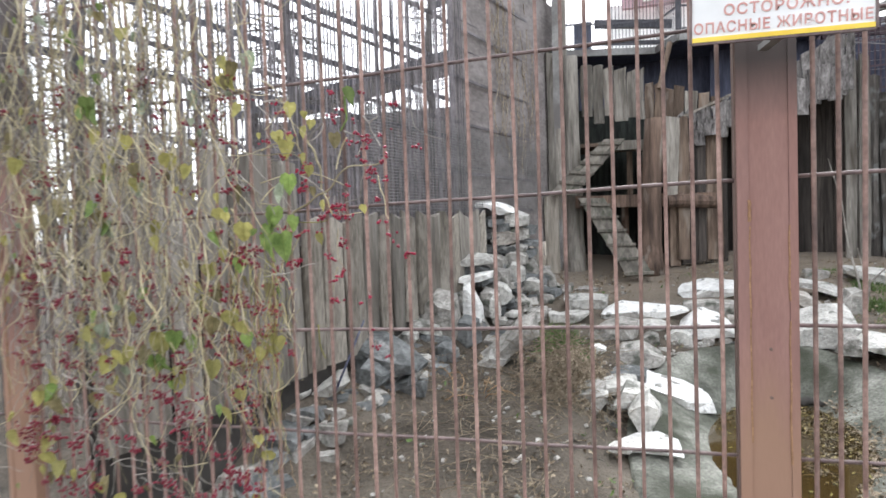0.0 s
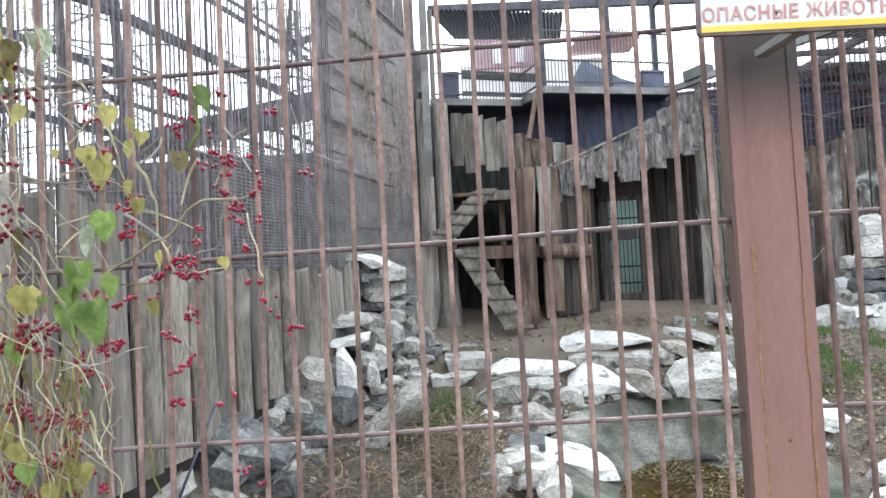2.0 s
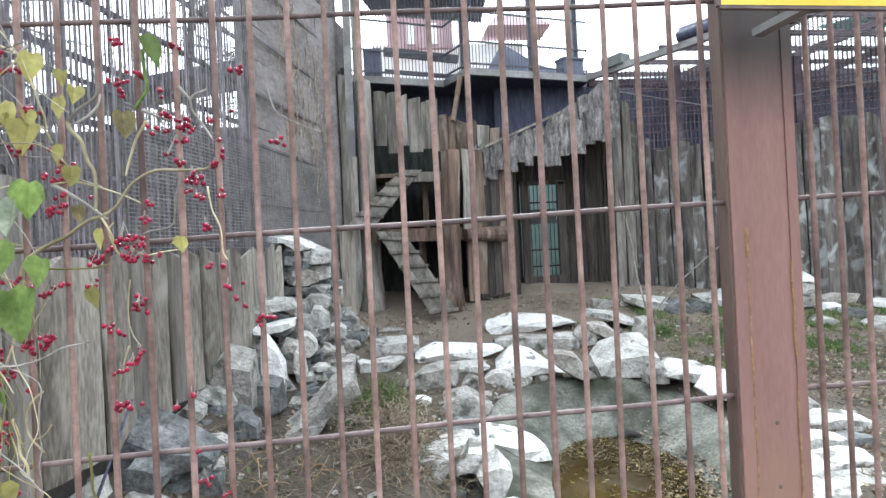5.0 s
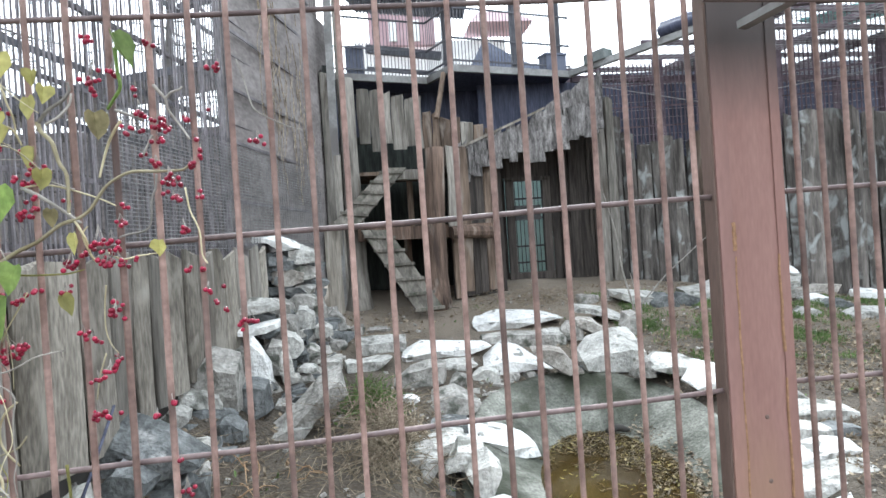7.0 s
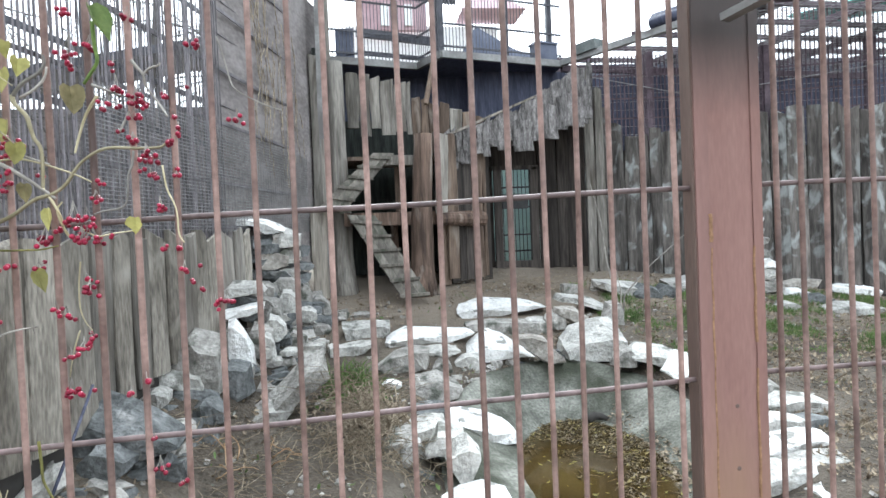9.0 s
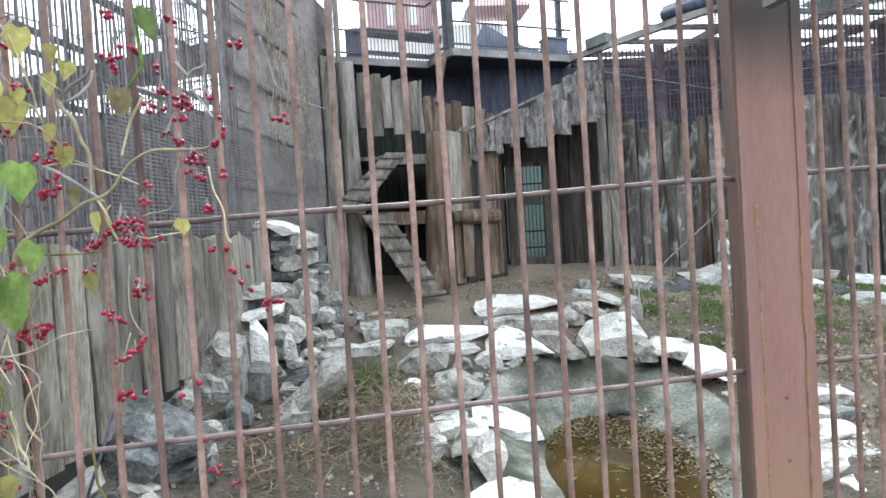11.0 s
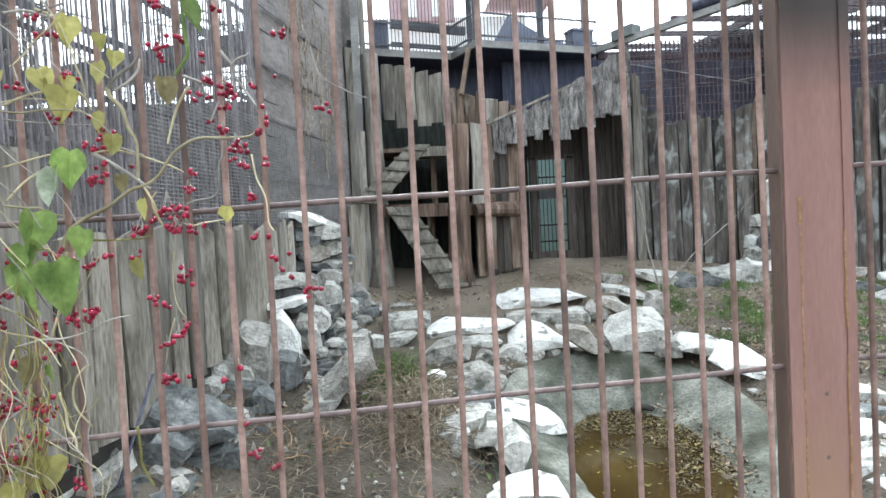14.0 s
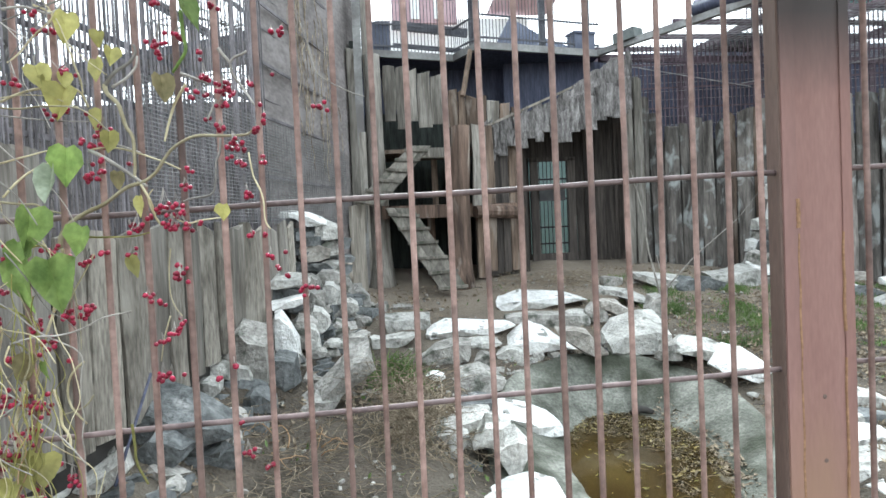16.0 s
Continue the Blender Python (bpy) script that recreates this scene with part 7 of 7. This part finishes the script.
for x, z, n, sp in ((-1.283, 1.616, 8, 0.020), (-1.262, 1.641, 3, 0.008), (-1.303, 1.626, 2, 0.007), (-1.084, 2.122, 4, 0.014), (-1.169, 2.056, 5, 0.014), (-1.122, 2.01, 4, 0.014), (-1.118, 1.961, 5, 0.017), (-1.133, 1.922, 8, 0.024),
                    (-1.075, 1.94, 5, 0.014), (-1.075, 1.927, 8, 0.017), (-1.057, 1.92, 5, 0.014), (-1.081, 1.895, 5, 0.012), (-1.117, 1.864, 2, 0.007), (-1.087, 1.84, 5, 0.012), (-1.017, 1.942, 4, 0.010), (-0.997, 1.893, 3, 0.008),
                    (-0.985, 1.87, 2, 0.007), (-0.99, 1.853, 3, 0.007), (-1.007, 1.834, 5, 0.010), (-0.964, 1.961, 1, 0.003), (-0.959, 2.058, 3, 0.010), (-0.933, 2.059, 4, 0.012)):
    berries(x, z, n, sp)
for x, z, n, sp in ((-0.854, 1.889, 5, 0.012), (-0.843, 1.875, 1, 0.003), (-1.076, 1.797, 3, 0.010), (-1.061, 1.799, 8, 0.020), (-1.041, 1.789, 5, 0.014), (-1.071, 1.768, 2, 0.007), (-1.052, 1.763, 3, 0.008), (-1.04, 1.754, 5, 0.012),
                    (-0.995, 1.757, 2, 0.007), (-0.998, 1.775, 2, 0.005), (-1.162, 1.748, 3, 0.007), (-1.174, 1.709, 5, 0.012), (-1.035, 1.684, 6, 0.015), (-1.18, 1.644, 3, 0.007), (-1.207, 1.619, 8, 0.017), (-1.143, 1.623, 2, 0.005),
                    (-1.029, 1.591, 3, 0.008), (-0.995, 1.59, 3, 0.008), (-1.471, 1.579, 6, 0.020), (-1.447, 1.559, 2, 0.005), (-1.393, 1.546, 6, 0.017), (-1.361, 1.564, 3, 0.008)):
    berries(x, z, n, sp)
for x, z, n, sp in ((-1.302, 1.558, 4, 0.012), (-1.271, 1.458, 4, 0.014), (-1.249, 1.444, 4, 0.014), (-1.437, 1.422, 22, 0.042), (-1.399, 1.439, 6, 0.014), (-1.496, 1.361, 10, 0.024), (-1.518, 1.401, 6, 0.020), (-1.578, 1.327, 4, 0.017),
                    (-1.596, 1.237, 14, 0.034), (-1.511, 1.218, 16, 0.037), (-1.554, 1.228, 5, 0.017), (-1.546, 1.156, 8, 0.024), (-1.583, 1.158, 3, 0.010), (-1.575, 1.565, 3, 0.010), (-1.495, 1.086, 6, 0.017), (-1.46, 1.044, 8, 0.024),
                    (-1.546, 1.064, 5, 0.014), (-1.548, 1.025, 10, 0.034), (-1.195, 1.5, 10, 0.020), (-1.202, 1.527, 3, 0.008), (-1.245, 1.352, 5, 0.012), (-1.215, 1.37, 6, 0.015)):
    berries(x, z, n, sp)
for x, z, n, sp in ((-1.246, 1.268, 7, 0.020), (-1.227, 1.271, 6, 0.015), (-1.203, 1.395, 4, 0.014), (-1.586, 1.482, 2, 0.007), (-1.573, 1.591, 2, 0.007), (-1.119, 1.26, 4, 0.010), (-1.085, 1.282, 4, 0.014), (-1.073, 1.147, 3, 0.010),
                    (-1.064, 1.079, 6, 0.017), (-1.02, 1.035, 3, 0.008), (-0.923, 1.455, 4, 0.014), (-0.897, 1.461, 5, 0.014), (-0.987, 1.536, 3, 0.014), (-0.973, 1.509, 2, 0.005), (-0.953, 1.488, 2, 0.007), (-0.954, 1.545, 1, 0.003),
                    (-1.456, 1.319, 3, 0.010), (-1.615, 1.122, 6, 0.017), (-1.603, 1.029, 6, 0.017)):
    berries(x, z, n, sp)

# the dense tangle further along the fence
for k in range(400):
    x = -1.52 - 1.5 * vr.random() ** 0.72
    z = vr.uniform(1.0, 2.9)
    n = vr.randint(6, 13)
    pts = [(x, VY + vr.uniform(-0.05, 0.05), z)]
    step = vr.uniform(0.035, 0.085)
    drift = vr.uniform(-0.4, 0.4)
    for s in range(n):
        drift += vr.uniform(-1.5, 1.5)
        drift *= 0.72
        q = pts[-1]
        pts.append((q[0] + step * drift * 0.8, min(FENCE_Y - 0.016, q[1] + vr.uniform(-0.015, 0.015)), q[2] - step * vr.uniform(0.5, 1.2)))
    pts = [(min(q[0], -1.42), q[1], max(0.1, q[2])) for q in pts]
    stem(pts, vr.uniform(0.0010, 0.0026) * (1.0 if x > -1.7 else 1.4), vr.choice((M_STEM, M_STEM, M_STEM_DRY, M_STEM_DRY)), 0.0009)
for k in range(190):
    x = -1.5 - 1.5 * vr.random() ** 0.8
    z = vr.uniform(0.4, 2.6)
    a = vr.uniform(-0.6, 0.6) + (3.14 if vr.random() < 0.5 else 0)
    pts = [(x, VY + vr.uniform(-0.04, 0.0), z)]
    turn = vr.uniform(-0.35, 0.35)
    for s in range(vr.randint(5, 9)):
        a += turn + vr.uniform(-0.45, 0.45)
        q = pts[-1]
        pts.append((min(-1.3, q[0] + 0.055 * math.cos(a)), min(FENCE_Y - 0.016, q[1] + vr.uniform(-0.015, 0.012)), q[2] + 0.055 * math.sin(a)))
    stem(pts, vr.uniform(0.0012, 0.003), vr.choice((M_STEM, M_STEM_DRY)), 0.001)
for k in range(230):
    x, z = vr.uniform(-3.1, -1.75), vr.uniform(1.2, 2.9)
    pts = [(x, VY + vr.uniform(-0.06, 0.0), z)]
    a = -1.57 + vr.uniform(-0.5, 0.5)
    for s in range(vr.randint(6, 11)):
        a += vr.uniform(-0.6, 0.6)
        a += (-1.57 - a) * 0.15
        q = pts[-1]
        pts.append((q[0] + 0.075 * math.cos(a), min(FENCE_Y - 0.016, q[1] + vr.uniform(-0.02, 0.015)), q[2] + 0.075 * math.sin(a)))
    stem(pts, vr.uniform(0.0018, 0.0045), vr.choice((M_STEM, M_STEM, M_STEM_DRY)), 0.0015)
# yellowish strands hanging in bunches beside the open bars
for k in range(44):
    x, z = vr.choice((-1.66, -1.72, -1.54, -1.49, -1.52, -1.58)) + vr.gauss(0, 0.02), vr.uniform(1.05, 1.6)
    pts = [(x, VY - 0.02 + vr.uniform(-0.03, 0.01), z)]
    for s in range(vr.randint(9, 16)):
        q = pts[-1]
        pts.append((q[0] + vr.uniform(-0.022, 0.022), min(FENCE_Y - 0.016, q[1] + vr.uniform(-0.012, 0.012)), q[2] - vr.uniform(0.03, 0.06)))
    stem(pts, vr.uniform(0.0010, 0.0019), vr.choice((M_STEM, M_ROOT, M_LEAF_Y)), 0.0009)
for k in range(12):
    berries(vr.uniform(-1.75, -1.56), vr.uniform(0.55, 1.5), vr.randint(4, 10), vr.uniform(0.02, 0.03), VY - 0.02)
for k in range(10):
    leaf(vr.uniform(-1.75, -1.55), vr.uniform(0.6, 1.6), vr.uniform(0.03, 0.075), vr.choice((M_LEAF, M_LEAF_DRY, M_LEAF_Y)), y=VY - 0.03)
for k in range(17):
    x, z, mt = -1.65 - 1.3 * vr.random(), vr.uniform(0.4, 2.5), vr.choice((M_LEAF, M_LEAF_Y, M_LEAF_Y))
    for i in range(vr.randint(3, 7)):
        leaf(min(-1.6, x + vr.gauss(0, 0.045)), z + vr.gauss(0, 0.06), vr.uniform(0.05, 0.09), vr.choice((mt, mt, M_LEAF_Y, M_LEAF_DRY)), y=VY + vr.uniform(-0.07, -0.01))
for k in range(120):
    x = -1.6 - 1.45 * vr.random() ** 0.8
    leaf(x, vr.uniform(0.3, 2.7), vr.uniform(0.03, 0.085), vr.choice((M_LEAF, M_LEAF_Y, M_LEAF_Y, M_LEAF_DRY, M_LEAF_PALE)), y=VY + vr.uniform(-0.06, 0.015))
for k in range(330):
    x = -1.6 - 1.4 * vr.random()
    berries(x, vr.uniform(0.35, 2.4) if k < 150 else vr.uniform(0.3, 1.5), vr.randint(4, 12), vr.uniform(0.02, 0.04), VY + vr.uniform(-0.04, 0.01))

tagged(part("berry_spray", far_berries, M_BERRY, vine, smooth=True), kind="stuff")
tagged(part("stalk_spray", far_stalks, M_STEM_DRY, vine), kind="stuff")

# dry tendrils hanging on the brown sheet wall and over the low planks
tendrils = thing("dry_tendrils", "bunch of dry grey tendrils hanging on the brown sheet wall", "vine")
for k in range(46):
    y = vr.uniform(7.6, 9.0)
    x = left_wall_x(y) - 0.11
    z = vr.uniform(3.0, 4.6)
    pts = [Vector((x, y, z))]
    for s in range(7):
        pts.append(pts[-1] + Vector((vr.uniform(-0.01, 0.015), vr.uniform(-0.13, 0.13), -vr.uniform(0.05, 0.18))))
    part("tendril", Geo().tube(pts, 0.0055, 4, 0.003), M_RUNNER, tendrils)
